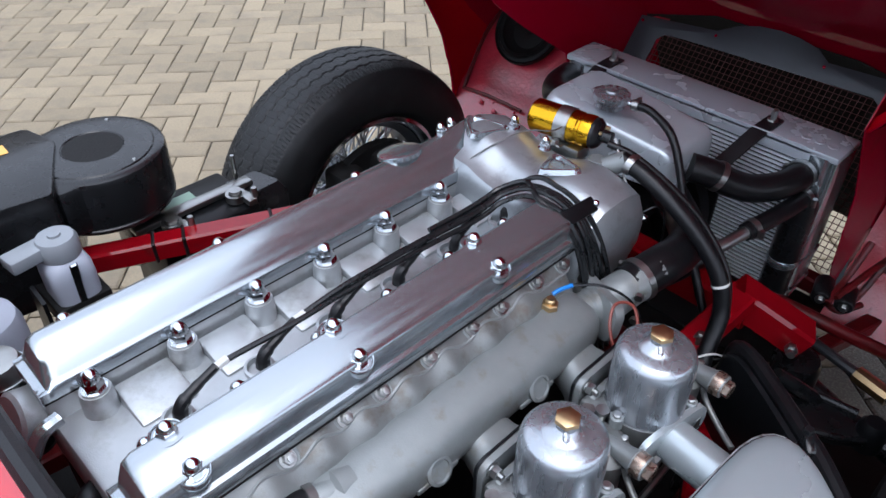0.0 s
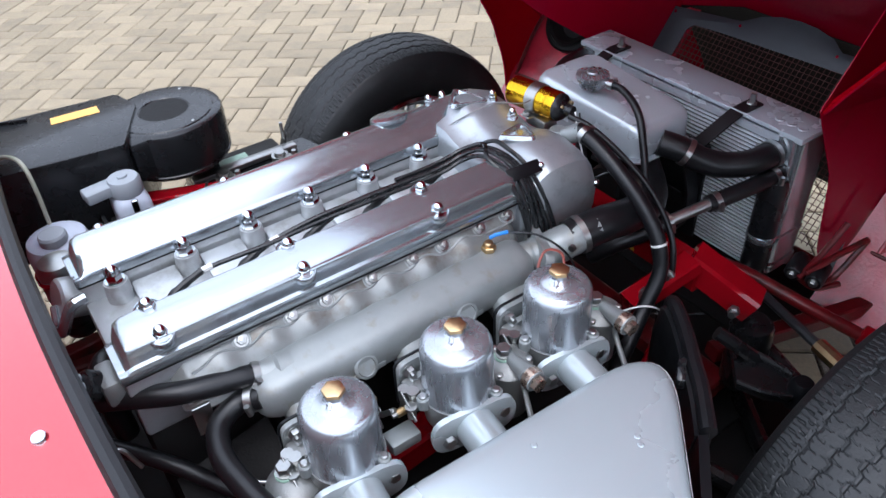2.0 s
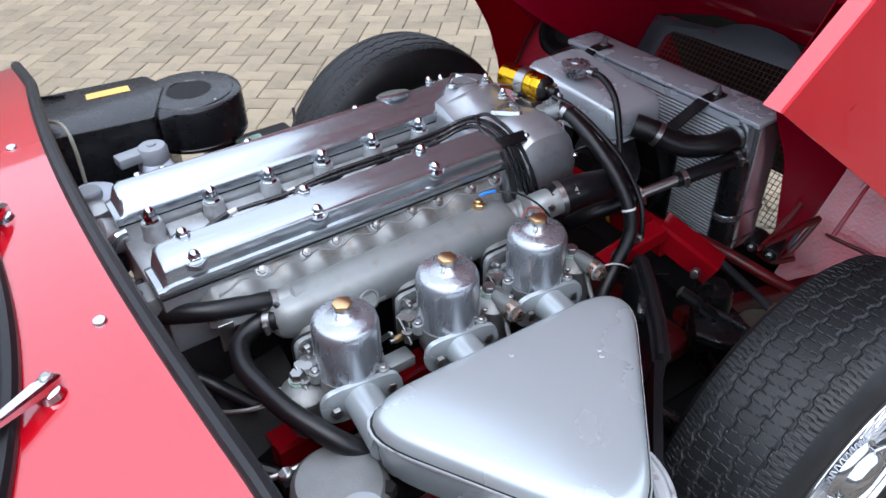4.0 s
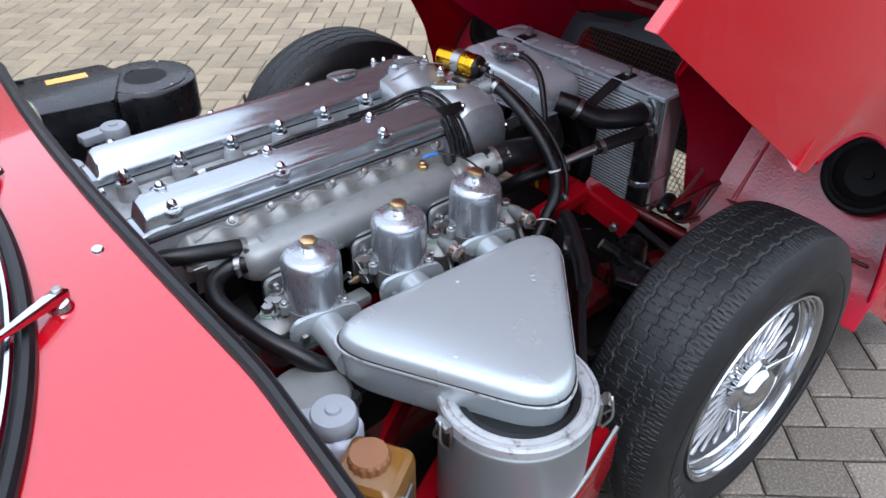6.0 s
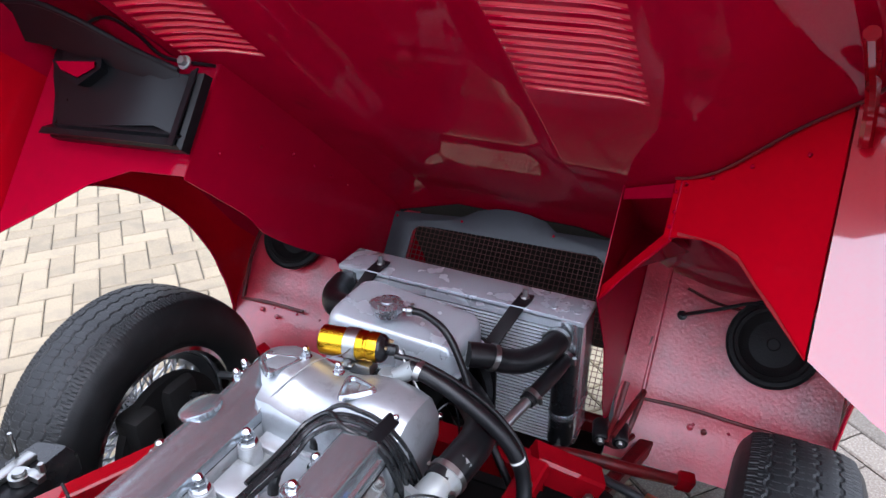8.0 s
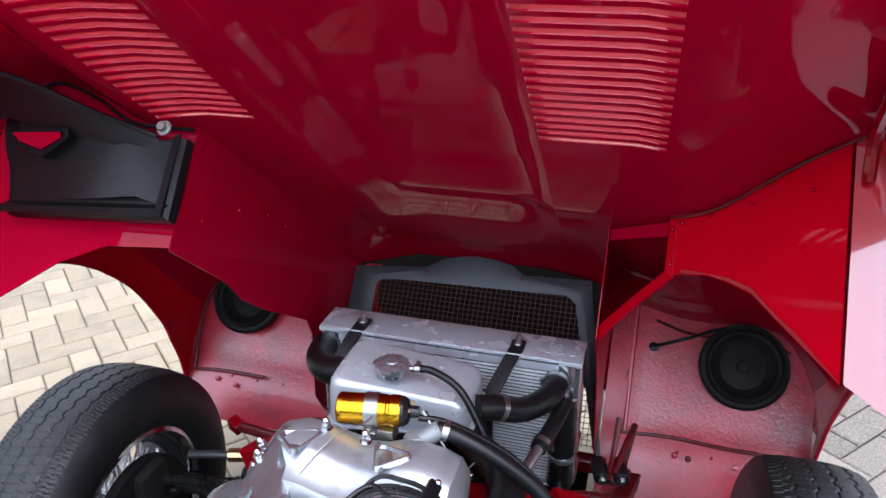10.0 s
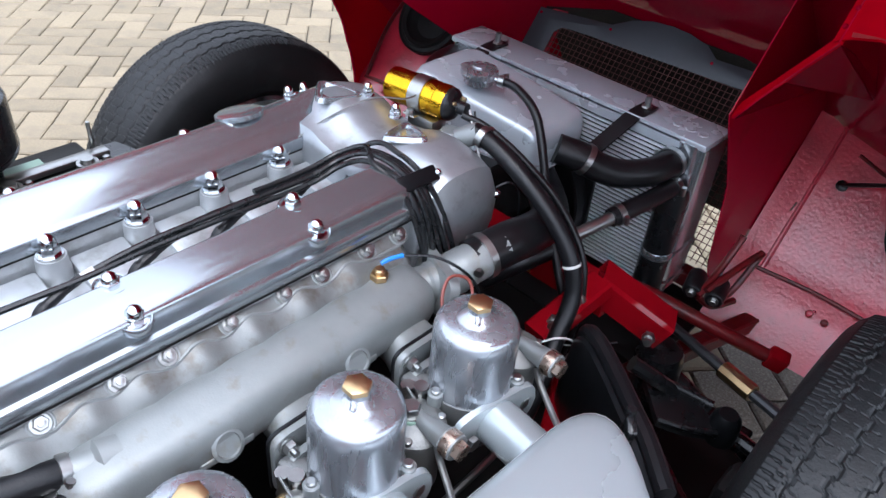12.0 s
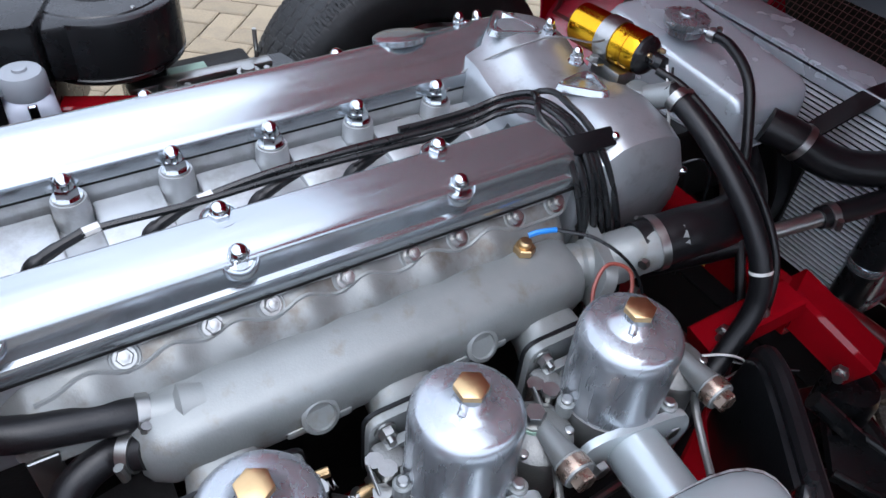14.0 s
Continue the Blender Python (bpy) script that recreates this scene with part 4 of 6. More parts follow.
sens = part("temperature_sender", merge(hexa(0.0112, 0.008, (0.150, -0.326, 0.654)), lathe([(0.007, 0), (0.007, 0.012), (0.0055, 0.014), (0, 0.014)], (0.150, -0.326, 0.655), seg=14)), M_BRASS, manifold, "brass temperature sender")
part("terminal_sleeve", tube([(0.151, -0.325, 0.676), (0.154, -0.315, 0.679), (0.160, -0.298, 0.680)], 0.0028, 8), M_BLUE, sens, "blue terminal sleeve")
part("sender_wire", tube([(0.160, -0.298, 0.680), (0.185, -0.262, 0.672), (0.21, -0.225, 0.635), (0.225, -0.20, 0.57)], 0.0019, 6), M_WIRE, sens)
part("wire_loop", tube([(0.235, -0.295, 0.612), (0.215, -0.285, 0.640), (0.205, -0.262, 0.655), (0.222, -0.245, 0.650), (0.245, -0.262, 0.622), (0.262, -0.29, 0.600)], 0.0021, 6), M_COPPER, manifold, "red-brown wire loop")
# thermostat outlet
th = part("thermostat_housing", merge(tube([(0.155, -0.275, 0.612), (0.168, -0.245, 0.616), (0.178, -0.215, 0.622)], [0.025, 0.028, 0.028], 26), prism(round_poly([(-0.050, -0.030), (0.050, -0.030), (0.050, 0.030), (-0.050, 0.030)], 0.022, 6), Matrix.Translation((0.170, -0.240, 0.617)) @ pose(0, 0, 0, 80, 0, -20), 0.014, 0.002)), M_OLD, manifold, "cast thermostat housing")
part("outlet", tube([(0.174, -0.228, 0.620), (0.186, -0.190, 0.632), (0.194, -0.150, 0.640)], [0.028, 0.027, 0.025], 26), M_OLD, th)
for dx, dz in ((0.033, 0.026), (-0.033, 0.026), (0.033, -0.026), (-0.033, -0.026)):
    part("bolt", hexa(0.006, 0.007, (0.174 + dx * 1.15, -0.229 + dx * 0.35, 0.619 + dz * 0.8), (-0.3, 1, 0.1)), M_STEEL, th)
part("rear_outlet", tube([(0.160, -0.66, 0.630), (0.157, -0.69, 0.634), (0.148, -0.718, 0.633)], [0.024, 0.019, 0.0135], 18), M_OLD, manifold)
part("rear_outlet", tube([(0.172, -0.66, 0.615), (0.178, -0.69, 0.620), (0.172, -0.722, 0.620)], [0.024, 0.019, 0.0135], 18), M_OLD, manifold)


# ---- carburettors ----
def carburettor(y):
    c = thing("carburettor", (0.30, y, 0.53), "polished side-draught carburettor with brass damper cap", "carburettor", "three carburettors")
    x = 0.30
    prof = [(0.0, 0.7100), (0.0112, 0.7100), (0.0120, 0.7045), (0.0165, 0.7000), (0.0235, 0.6962), (0.0250, 0.6958), (0.0360, 0.6936), (0.0405, 0.6914), (0.0438, 0.6876), (0.0458, 0.6826), (0.0467, 0.6760), (0.0469, 0.668), (0.0469, 0.612), (0.0475, 0.609), (0.0475, 0.602), (0.0, 0.602)]
    dp = part("dashpot", lathe(prof, (x, y, 0), seg=48), M_DASH, c, "polished suction chamber")
    part("vent_boss", tube([(x + 0.004, y - 0.006, 0.703), (x + 0.009, y - 0.012, 0.6985), (x + 0.0125, y - 0.0165, 0.6945)], [0.0048, 0.0042, 0.0030], 10), M_DASH, dp)
    part("damper_cap", hexa(0.0138, 0.0065, (x, y, 0.7102)), M_BRASS, c, "hexagonal brass cap")
    bd = part("body", merge(lathe([(0.0, 0.545), (0.040, 0.545), (0.047, 0.56), (0.0495, 0.585), (0.0495, 0.6025), (0.0, 0.6025)], (x, y, 0), seg=36), tube([(0.25, y, 0.570), (0.29, y, 0.570), (0.345, y, 0.570)], 0.034, 22)), M_GREYC, c, "cast carburettor body")
    for a in (35, 150, 265):
        ca, sa = math.cos(radians(a)), math.sin(radians(a))
        lug = part("screw_lug", lathe([(0.0085, 0), (0.0085, 0.016), (0.007, 0.0175), (0, 0.0175)], (x + 0.052 * ca, y + 0.052 * sa, 0.596), seg=14), M_OLD, bd)
        part("screw", lathe([(0.0055, 0), (0.0055, 0.003), (0.004, 0.0045), (0, 0.0045)], (x + 0.052 * ca, y + 0.052 * sa, 0.6135), seg=12), M_STEEL, lug)
    # throttle flange with its bolts
    fl = part("throttle_flange", prism(round_poly([(-0.054, -0.033), (0.054, -0.033), (0.054, 0.033), (-0.054, 0.033)], 0.02, 4), Matrix.Translation((0.2507, y, 0.575)) @ pose(0, 0, 0, 90, 0, 90), 0.009, 0.0015), M_OLD, c)
    for dy in (-0.038, 0.038):
        part("flange_bolt", merge(lathe([(0.011, 0), (0.011, 0.002), (0, 0.002)], (0.2597, y + dy, 0.592), (1, 0, 0), 16), hexa(0.0085, 0.009, (0.2615, y + dy, 0.592), (1, 0, 0))), M_STEEL, fl)
    # air-side flange and trumpet to the air box
    af = part("air_flange", prism(round_poly([(-0.060, -0.030), (0.060, -0.030), (0.060, 0.030), (-0.060, 0.030)], 0.028, 5), Matrix.Translation((0.342, y - 0.008, 0.580)) @ pose(0, 0, 0, 0, 0, -8) @ pose(0, 0, 0, 90, 0, 90), 0.008, 0.001), M_SILVER, c, "oval silver flange")
    for dy in (-0.043, 0.043):
        part("flange_bolt", hexa(0.009, 0.007, (0.350, y - 0.008 + dy, 0.580), (1, 0, 0)), M_STEEL, af)
    # float chamber with banjo union
    fy, up = (y - 0.068, 0.004) if y < -0.6 else (y + 0.083, 0.018)
    fc = part("float_chamber", lathe([(0.0, 0.50), (0.022, 0.50), (0.029, 0.51), (0.030, 0.568 + up), (0.034, 0.570 + up), (0.034, 0.575 + up), (0.031, 0.578 + up), (0.016, 0.587 + up), (0.0, 0.588 + up)], (0.300 if y > -0.6 else 0.286, fy, 0), seg=32), M_GREYC, c, "cast float chamber")
    part("banjo_bolt", merge(lathe([(0.012, 0.582 + up), (0.012, 0.594 + up), (0, 0.594 + up)], (0.296 if y > -0.6 else 0.278, fy - 0.004, 0), seg=18), hexa(0.0105, 0.011, (0.296 if y > -0.6 else 0.278, fy - 0.004, 0.594 + up))), M_STEEL, fc)
    part("paint_mark", lathe([(0.0130, 0.586 + up), (0.0130, 0.591 + up), (0.0, 0.591 + up)], (0.296 if y > -0.6 else 0.278, fy - 0.004, 0), seg=18), M_GREEN, fc, "green union washer")
    if y > -0.6:
        q0, qd = Vector((0.305, fy, 0.607)), Vector((1.0, 0.0, 0.0))
        un = part("fuel_union", lathe([(0, -0.004), (0.0075, -0.004), (0.0085, 0.0), (0.0135, 0.036), (0.0152, 0.038), (0.0152, 0.052), (0.0145, 0.054), (0, 0.054)], q0, qd, 26), M_OLD, fc, "tapered fuel inlet")
        part("union_nut", merge(lathe([(0.0154, 0.040), (0.0158, 0.042), (0.0158, 0.050), (0.0154, 0.052)], q0, qd, 26, close=True), hexa(0.0112, 0.010, q0 + qd * 0.053, qd)), M_COPPERM, un, "copper-tinged end nut")
        part("return_pipe", tube([(0.335, fy - 0.004, 0.592), (0.345, fy - 0.006, 0.575), (0.375, fy - 0.02, 0.562), (0.40, fy - 0.035, 0.56)], 0.0040, 10), M_GREYC, fc)
    for a in (60, 180, 300):
        part("lid_screw", lathe([(0.0045, 0.0), (0.0045, 0.006), (0.003, 0.007), (0, 0.007)], ((0.300 if y > -0.6 else 0.286) + 0.029 * math.cos(radians(a)), fy + 0.029 * math.sin(radians(a)), 0.575 + up), seg=10), M_STEEL, fc)
    # linkage on the spindle: two levers, a return spring and a brass pin
    ly = y + 0.062 if y < -0.4 else y + 0.058
    lk = part("throttle_lever", merge(box((0.262, ly, 0.588), (0.010, 0.0035, 0.046), 0.0015, 1, pose(0, 0, 0, 0, -28, 12)), box((0.275, ly + 0.010, 0.594), (0.008, 0.0035, 0.040), 0.0015, 1, pose(0, 0, 0, 0, 40, 10))), M_STEEL, c)
    part("brass_pin", lathe([(0.0045, -0.007), (0.0045, 0.009), (0.0, 0.010)], (0.252, ly, 0.604), (0.2, 1, 0.2), 10), M_BRASS, lk)
    part("link_rod", tube([(0.285, ly + 0.014, 0.606), (0.272, ly + 0.022, 0.590), (0.262, ly + 0.03, 0.572)], 0.0026, 8), M_STEEL, lk)
    spn = [(0.246 + 0.0045 * math.cos(k * 1.1), ly - 0.018 + 0.0008 * k, 0.568 + 0.0045 * math.sin(k * 1.1)) for k in range(46)]
    part("return_spring", tube(spn, 0.0007, 4, 2), M_STEEL, lk)
    # throttle spindle, levers, springs and small screws
    sp = part("throttle_spindle", tube([(0.268, y - 0.085, 0.572), (0.268, y + 0.065, 0.572)], 0.004, 8), M_STEEL, c)
    part("lever", merge(box((0.268, y - 0.065, 0.585), (0.012, 0.004, 0.04), 0.002, 1, pose(0, 0, 0, 0, 25, 0)), box((0.285, y - 0.069, 0.598), (0.045, 0.003, 0.008), 0.001, 1, pose(0, 0, 0, 0, 35, 0))), M_STEEL, sp)
    part("lever_bush", lathe([(0.006, 0), (0.006, 0.012), (0, 0.012)], (0.268, y - 0.078, 0.572), (0, 1, 0), 12), M_BRASS, sp)
    for dx, dy, h in ((-0.022, -0.056, 0.03), (-0.038, -0.060, 0.022), (-0.012, -0.066, 0.016), (-0.034, 0.056, 0.028)):
        part("adjuster", merge(lathe([(0.006, 0), (0.006, h), (0.0, h)], (x + dx, y + dy, 0.578), seg=10), lathe([(0.0085, h), (0.0085, h + 0.005), (0.0, h + 0.005)], (x + dx, y + dy, 0.578), seg=8)), M_STEEL, bd)
    part("piston_bleed", box((0.262, y - 0.045, 0.594), (0.032, 0.026, 0.022), 0.006, 2), M_GREYC, bd)
    return c


CARB_Y = (-0.66, -0.492, -0.324)
for y in CARB_Y:
    carburettor(y)

# ---- air box, its trumpets and the filter drum ----
air_box = thing("air_box", (0.55, -0.5, 0.55), "silver-painted triangular air intake box with chipped seam", "air box")
tri_c = [(0.424, -0.240), (0.408, -0.742), (0.757, -0.540)]


def box_ring(z, k):
    return [(x, y, z) for x, y in round_poly([(0.55 + (a - 0.55) * k, -0.525 + (b + 0.525) * k) for a, b in tri_c], [q * min(1.0, k) for q in (0.055, 0.065, 0.075)], 9)]


part("lower_shell", loft([box_ring(z, k) for z, k in ((0.558, 0.90), (0.562, 0.955), (0.570, 0.985), (0.6265, 1.0))]), M_SILVER, air_box)
part("seam", loft([box_ring(z, k) for z, k in ((0.624, 1.0), (0.6250, 1.026), (0.6260, 1.030), (0.6294, 1.030), (0.6302, 1.026), (0.6302, 1.008))]), M_CHIP, air_box, "rolled seam with chipped paint")
part("seam_gap", loft([box_ring(z, k) for z, k in ((0.6300, 1.000), (0.6304, 1.016), (0.6312, 1.016), (0.6314, 1.000))]), M_DARK, air_box)
part("lid", loft([box_ring(z, k) for z, k in ((0.6305, 0.995), (0.6308, 1.003), (0.6340, 1.003), (0.640, 0.993), (0.6455, 0.972), (0.650, 0.935), (0.653, 0.88), (0.6545, 0.78), (0.6562, 0.6), (0.6572, 0.42), (0.6578, 0.25), (0.6581, 0.12), (0.6582, 0.03))]), M_SILVER, air_box, "domed silver lid")
for y in CARB_Y:
    part("trumpet", tube([(0.349, y - 0.009, 0.580), (0.39, y - 0.014, 0.582), (0.44, y - 0.02, 0.584)], 0.0275, 26), M_SILVER, air_box, "short intake pipe")
for x, y in ((0.52, -0.40), (0.53, -0.405), (0.53, -0.56), (0.54, -0.562), (0.46, -0.50)):
    part("dimple", lathe([(0.004, 0), (0.003, 0.0012), (0, 0.0015)], (x, y, 0.6562), seg=10), M_SILVER, air_box)

DX, DY = 0.641, -0.540
drum = thing("air_filter_drum", (DX, DY, 0.26), "silver-painted round air filter canister with chipped rim", "air filter")
part("canister", lathe([(0.0, 0.26), (0.108, 0.26), (0.111, 0.27), (0.111, 0.5670), (0.1135, 0.5710), (0.1135, 0.5780), (0.111, 0.5810), (0.0, 0.5810)], (DX, DY, 0), seg=64), M_DRUM, drum)
part("rim", lathe([(0.111, 0.5820), (0.1145, 0.5850), (0.1145, 0.5970), (0.1115, 0.6010), (0.108, 0.6010), (0.1065, 0.5970), (0.1035, 0.5965), (0.102, 0.5990), (0.093, 0.5990), (0.0895, 0.5960), (0.088, 0.5830)], (DX, DY, 0), seg=64, close=True), M_CHIP, drum, "rolled rim with chipped white paint")
part("rubber_seal", lathe([(0.088, 0.5830), (0.087, 0.5930), (0.080, 0.5940), (0.076, 0.5880), (0.0, 0.5880)], (DX, DY, 0), seg=64), M_RUB, drum, "black rubber seal")
for a in (264, 40):
    ca, sa = math.cos(radians(a)), math.sin(radians(a))
    q = Matrix.Translation((DX + 0.117 * ca, DY + 0.117 * sa, 0.577)) @ pose(0, 0, 0, 0, 0, a)
    cl = part("spring_clip", merge(xf(box((0, 0, 0), (0.006, 0.020, 0.045), 0.002), q), xf(tube([(0.004, -0.012, -0.02), (0.016, -0.008, 0.0), (0.012, 0, 0.028), (0.016, 0.008, 0.0), (0.004, 0.012, -0.02)], 0.0022, 6), q), xf(lathe([(0.006, -0.012), (0.006, 0.012), (0, 0.012)], (0.006, 0, 0.02), (0, 1, 0), 10), q)), M_STEEL, drum, "plated spring clip")
part("drain_bolt", hexa(0.008, 0.012, (DX + 0.108, DY - 0.03, 0.46), (1, -0.3, 0)), M_STEEL, drum)

# ---- radiator and header tank ----
radiator = thing("radiator", (-0.01, 0.30, 0.25), "polished aluminium radiator with fine fins", "radiator")
RY0, RY1, RT = 0.262, 0.345, 0.672
part("core", box((-0.01, 0.305, 0.51), (0.46, 0.055, 0.30), 0.002), M_CORE, radiator)
fin = part("fin", box((-0.01, RY0 + 0.002, 0.366), (0.456, 0.004, 0.0032)), M_FIN, radiator, "bright horizontal fin")
for k in range(1, 37):
    o = fin.copy()
    scene.collection.objects.link(o)
    o.location = (0, 0, 0.0080 * k)
tt = part("top_tank", merge(box((-0.01, (RY0 + RY1) / 2, RT - 0.006), (0.548, RY1 - RY0 + 0.006, 0.012), 0.003), box((-0.01, RY0 - 0.001, RT - 0.016), (0.46, 0.004, 0.022), 0.001, 1), box((-0.01, RY0 - 0.001, RT - 0.001), (0.44, 0.004, 0.004), 0.001, 1)), M_TANK, radiator, "satin aluminium top plate")
for x in (-0.245, -0.222, -0.268, 0.195, 0.218, 0.241):
    part("weld_dimple", lathe([(0.0095, 0), (0.008, 0.0016), (0.004, 0.001), (0, 0.0012)], (x, RY0 + 0.03 - 0.02 * (x < 0), RT), seg=14), M_TANK, tt)
for sx in (-1, 1):
    et = part("end_tank", loft([round_ring for round_ring in [[(x, y, z) for x, y in round_poly([(-0.01 + sx * 0.222, RY0 - 0.004), (-0.01 + sx * 0.275, RY0 - 0.004), (-0.01 + sx * 0.275, RY1), (-0.01 + sx * 0.222, RY1)], [0.024, 0.024, 0.012, 0.012], 6)] for z in (0.370, 0.376, 0.655, 0.664)]]), M_POL, radiator, "polished end tank")
    for zz in (0.455, 0.388):
        part("rib", loft([[(x, y, zz + h) for x, y in round_poly([(-0.01 + sx * (0.222 - k), RY0 - 0.004 - k), (-0.01 + sx * (0.275 + k), RY0 - 0.004 - k), (-0.01 + sx * (0.275 + k), RY1), (-0.01 + sx * (0.222 - k), RY1)], [0.024, 0.024, 0.012, 0.012], 6)] for h, k in ((-0.006, 0.0), (-0.003, 0.003), (0.003, 0.003), (0.006, 0.0))]), M_POL, et)
part("fan_shroud", box((-0.085, RY0 - 0.012, 0.475), (0.36, 0.010, 0.22), 0.004), M_RUB, radiator, "black fan shroud")
# Black colour stands for the dark bay mirrored in the polished pipe.
sp_ = part("side_pipe", lathe([(0, 0.0), (0.018, 0.0), (0.024, 0.006), (0.026, 0.014), (0.026, 0.20), (0.022, 0.215), (0, 0.22)], (0.236, RY0 - 0.004, 0.372), seg=30), M_BLACK, radiator, "polished vertical pipe, black for its dark reflection")
part("pipe_band", lathe([(0.0262, 0.074), (0.028, 0.077), (0.028, 0.086), (0.0262, 0.089)], (0.236, RY0 - 0.004, 0.372), seg=30, close=True), M_POL, sp_)
part("drain_plug", hexa(0.008, 0.012, (0.24, RY0 - 0.03, 0.385), (0.2, -1, 0)), M_STEEL, sp_)
for x in (-0.196, 0.133):
    part("mounting_stud", merge(lathe([(0.0055, 0), (0.0055, 0.026), (0, 0.027)], (x, RY0 + 0.03, RT), seg=10), hexa(0.010, 0.008, (x, RY0 + 0.03, RT)), lathe([(0.014, 0), (0.014, 0.002), (0, 0.002)], (x, RY0 + 0.03, RT), seg=16)), M_STEEL, radiator)
for x, y1 in ((0.133, 0.10), (-0.196, 0.16)):
    part("stay_bar", loft([[(x + d, y, z) for d, z in ((-0.014, zz), (0.014, zz), (0.014, zz + 0.004), (-0.014, zz + 0.004))] for x, y, zz in ((x, RY0 + 0.045, RT + 0.002), (x, RY0 + 0.012, RT + 0.002), (x - 0.006, RY0 - 0.006, RT - 0.006), (x - 0.03, RY0 - 0.05, RT - 0.055), (x - 0.045, y1 + 0.06, RT - 0.085))]), M_RUB, radiator, "black steel stay")

header = thing("header_tank", (-0.02, 0.09, 0.62), "satin aluminium expansion header tank with filler cap", "tank")
HT = [(-0.160, 0.012), (0.092, 0.050), (0.092, 0.190), (-0.160, 0.165)]


def ht_ring(z, k):
    """One level of the tank, whose top falls towards the hose end."""
    cx, cy = -0.0275, 0.115
    return [(x, y, z - 0.155 * max(0.0, (z - 0.64) / 0.083) * (x + 0.16)) for x, y in round_poly([(cx + (a - cx) * k, cy + (b - cy) * k) for a, b in HT], 0.028 if k > 0.9 else 0.02, 6)]


part("body", loft([ht_ring(0.625, 0.9), ht_ring(0.629, 0.985), ht_ring(0.640, 1.0), ht_ring(0.69, 0.99), ht_ring(0.708, 0.97), ht_ring(0.719, 0.93), ht_ring(0.7235, 0.86)]), M_TANK, header)
part("base_flange", loft([ht_ring(0.622, 1.05), ht_ring(0.6255, 1.05)]), M_TANK, header)
cap = part("filler_cap", merge(lathe([(0.024, 0.728), (0.024, 0.738), (0.029, 0.739), (0.0305, 0.743), (0.0295, 0.750), (0.022, 0.753), (0.012, 0.7535), (0.011, 0.756), (0.006, 0.7565), (0, 0.755)], (-0.050, 0.066, -0.010), seg=32), box((-0.050, 0.066, 0.735), (0.07, 0.016, 0.007), 0.003), box((-0.050, 0.066, 0.735), (0.016, 0.066, 0.007), 0.003)), M_DASH, header, "pressure filler cap")
part("overflow_spout", tube([(-0.025, 0.062, 0.735), (-0.005, 0.068, 0.734)], 0.004, 8, raw=True), M_POL, cap)

# ---- ignition coil on its bracket ----
coil = thing("ignition_coil", (-0.01, -0.08, 0.73), "gold anodised ignition coil with black cap", "ignition coil")
a, b = Vector((-0.083, -0.092, 0.749)), Vector((0.036, -0.072, 0.750))
d = (b - a).normalized()
part("can", lathe([(0, 0), (0.021, 0.0), (0.0245, 0.003), (0.025, 0.006), (0.025, 0.078), (0.0235, 0.080), (0.0235, 0.083), (0.025, 0.085), (0.025, 0.098), (0.0235, 0.101), (0, 0.101)], a, d, 36), M_GOLD, coil, "gold anodised can")
part("cap", lathe([(0.0235, 0.100), (0.0235, 0.106), (0.019, 0.112), (0.010, 0.116), (0.009, 0.130), (0, 0.131)], a, d, 28), M_BLACK, coil, "black bakelite cap")
part("strap", lathe([(0.0252, 0.045), (0.0268, 0.045), (0.0268, 0.066), (0.0252, 0.066)], a, d, 36, close=True), M_STEEL, coil, "bright steel strap")
part("strap_foot", merge(box(a + d * 0.055 + Vector((0.004, -0.026, -0.022)), (0.022, 0.012, 0.003), 0.001, 1), hexa(0.006, 0.006, a + d * 0.055 + Vector((0.004, -0.028, -0.02)))), M_STEEL, coil)
part("bracket", box((-0.015, -0.085, 0.715), (0.05, 0.03, 0.02), 0.003), M_STEEL, coil)
for dy in (-0.010, 0.012):
    part("terminal", lathe([(0.003, 0), (0.003, 0.010), (0, 0.010)], a + d * 0.108 + Vector((0, dy, 0.008)), d, 8), M_BRASS, coil)


# ---- hoses and leads ----
def hose(name, label, pts, r, clips=(), m=None, cat="hose", mark=None):
    t = thing(name, pts[0], label, cat)
    part("hose_body", tube(pts, r, 18, 10), m or M_RUB, t)
    w = smooth_line(pts, 10)
    for f in clips:
        i = min(len(w) - 2, max(1, int(f * (len(w) - 1))))
        clamp(w[i], w[i + 1] - w[i - 1], (r if isinstance(r, float) else r[0]) + 0.0003, t)
    if mark:
        i = int(mark * (len(w) - 1))
        part("white_mark", lathe([(r + 0.0004, -0.002), (r + 0.0008, 0.0), (r + 0.0004, 0.002)], w[i], w[i + 1] - w[i - 1], 18), M_BLADE, t)
    return t


hose("breather_hose", "thick black rubber breather hose with a steel clip", [(0.076, -0.088, 0.738), (0.115, -0.084, 0.726), (0.168, -0.080, 0.698), (0.220, -0.074, 0.657), (0.256, -0.073, 0.612), (0.274, -0.080, 0.565), (0.283, -0.115, 0.515), (0.300, -0.165, 0.47), (0.305, -0.20, 0.42)], 0.0125, (0.05,), mark=0.52)
el = thing("breather_elbow", (0.055, -0.125, 0.70), "cast aluminium breather elbow on the timing housing", "pipe elbow")
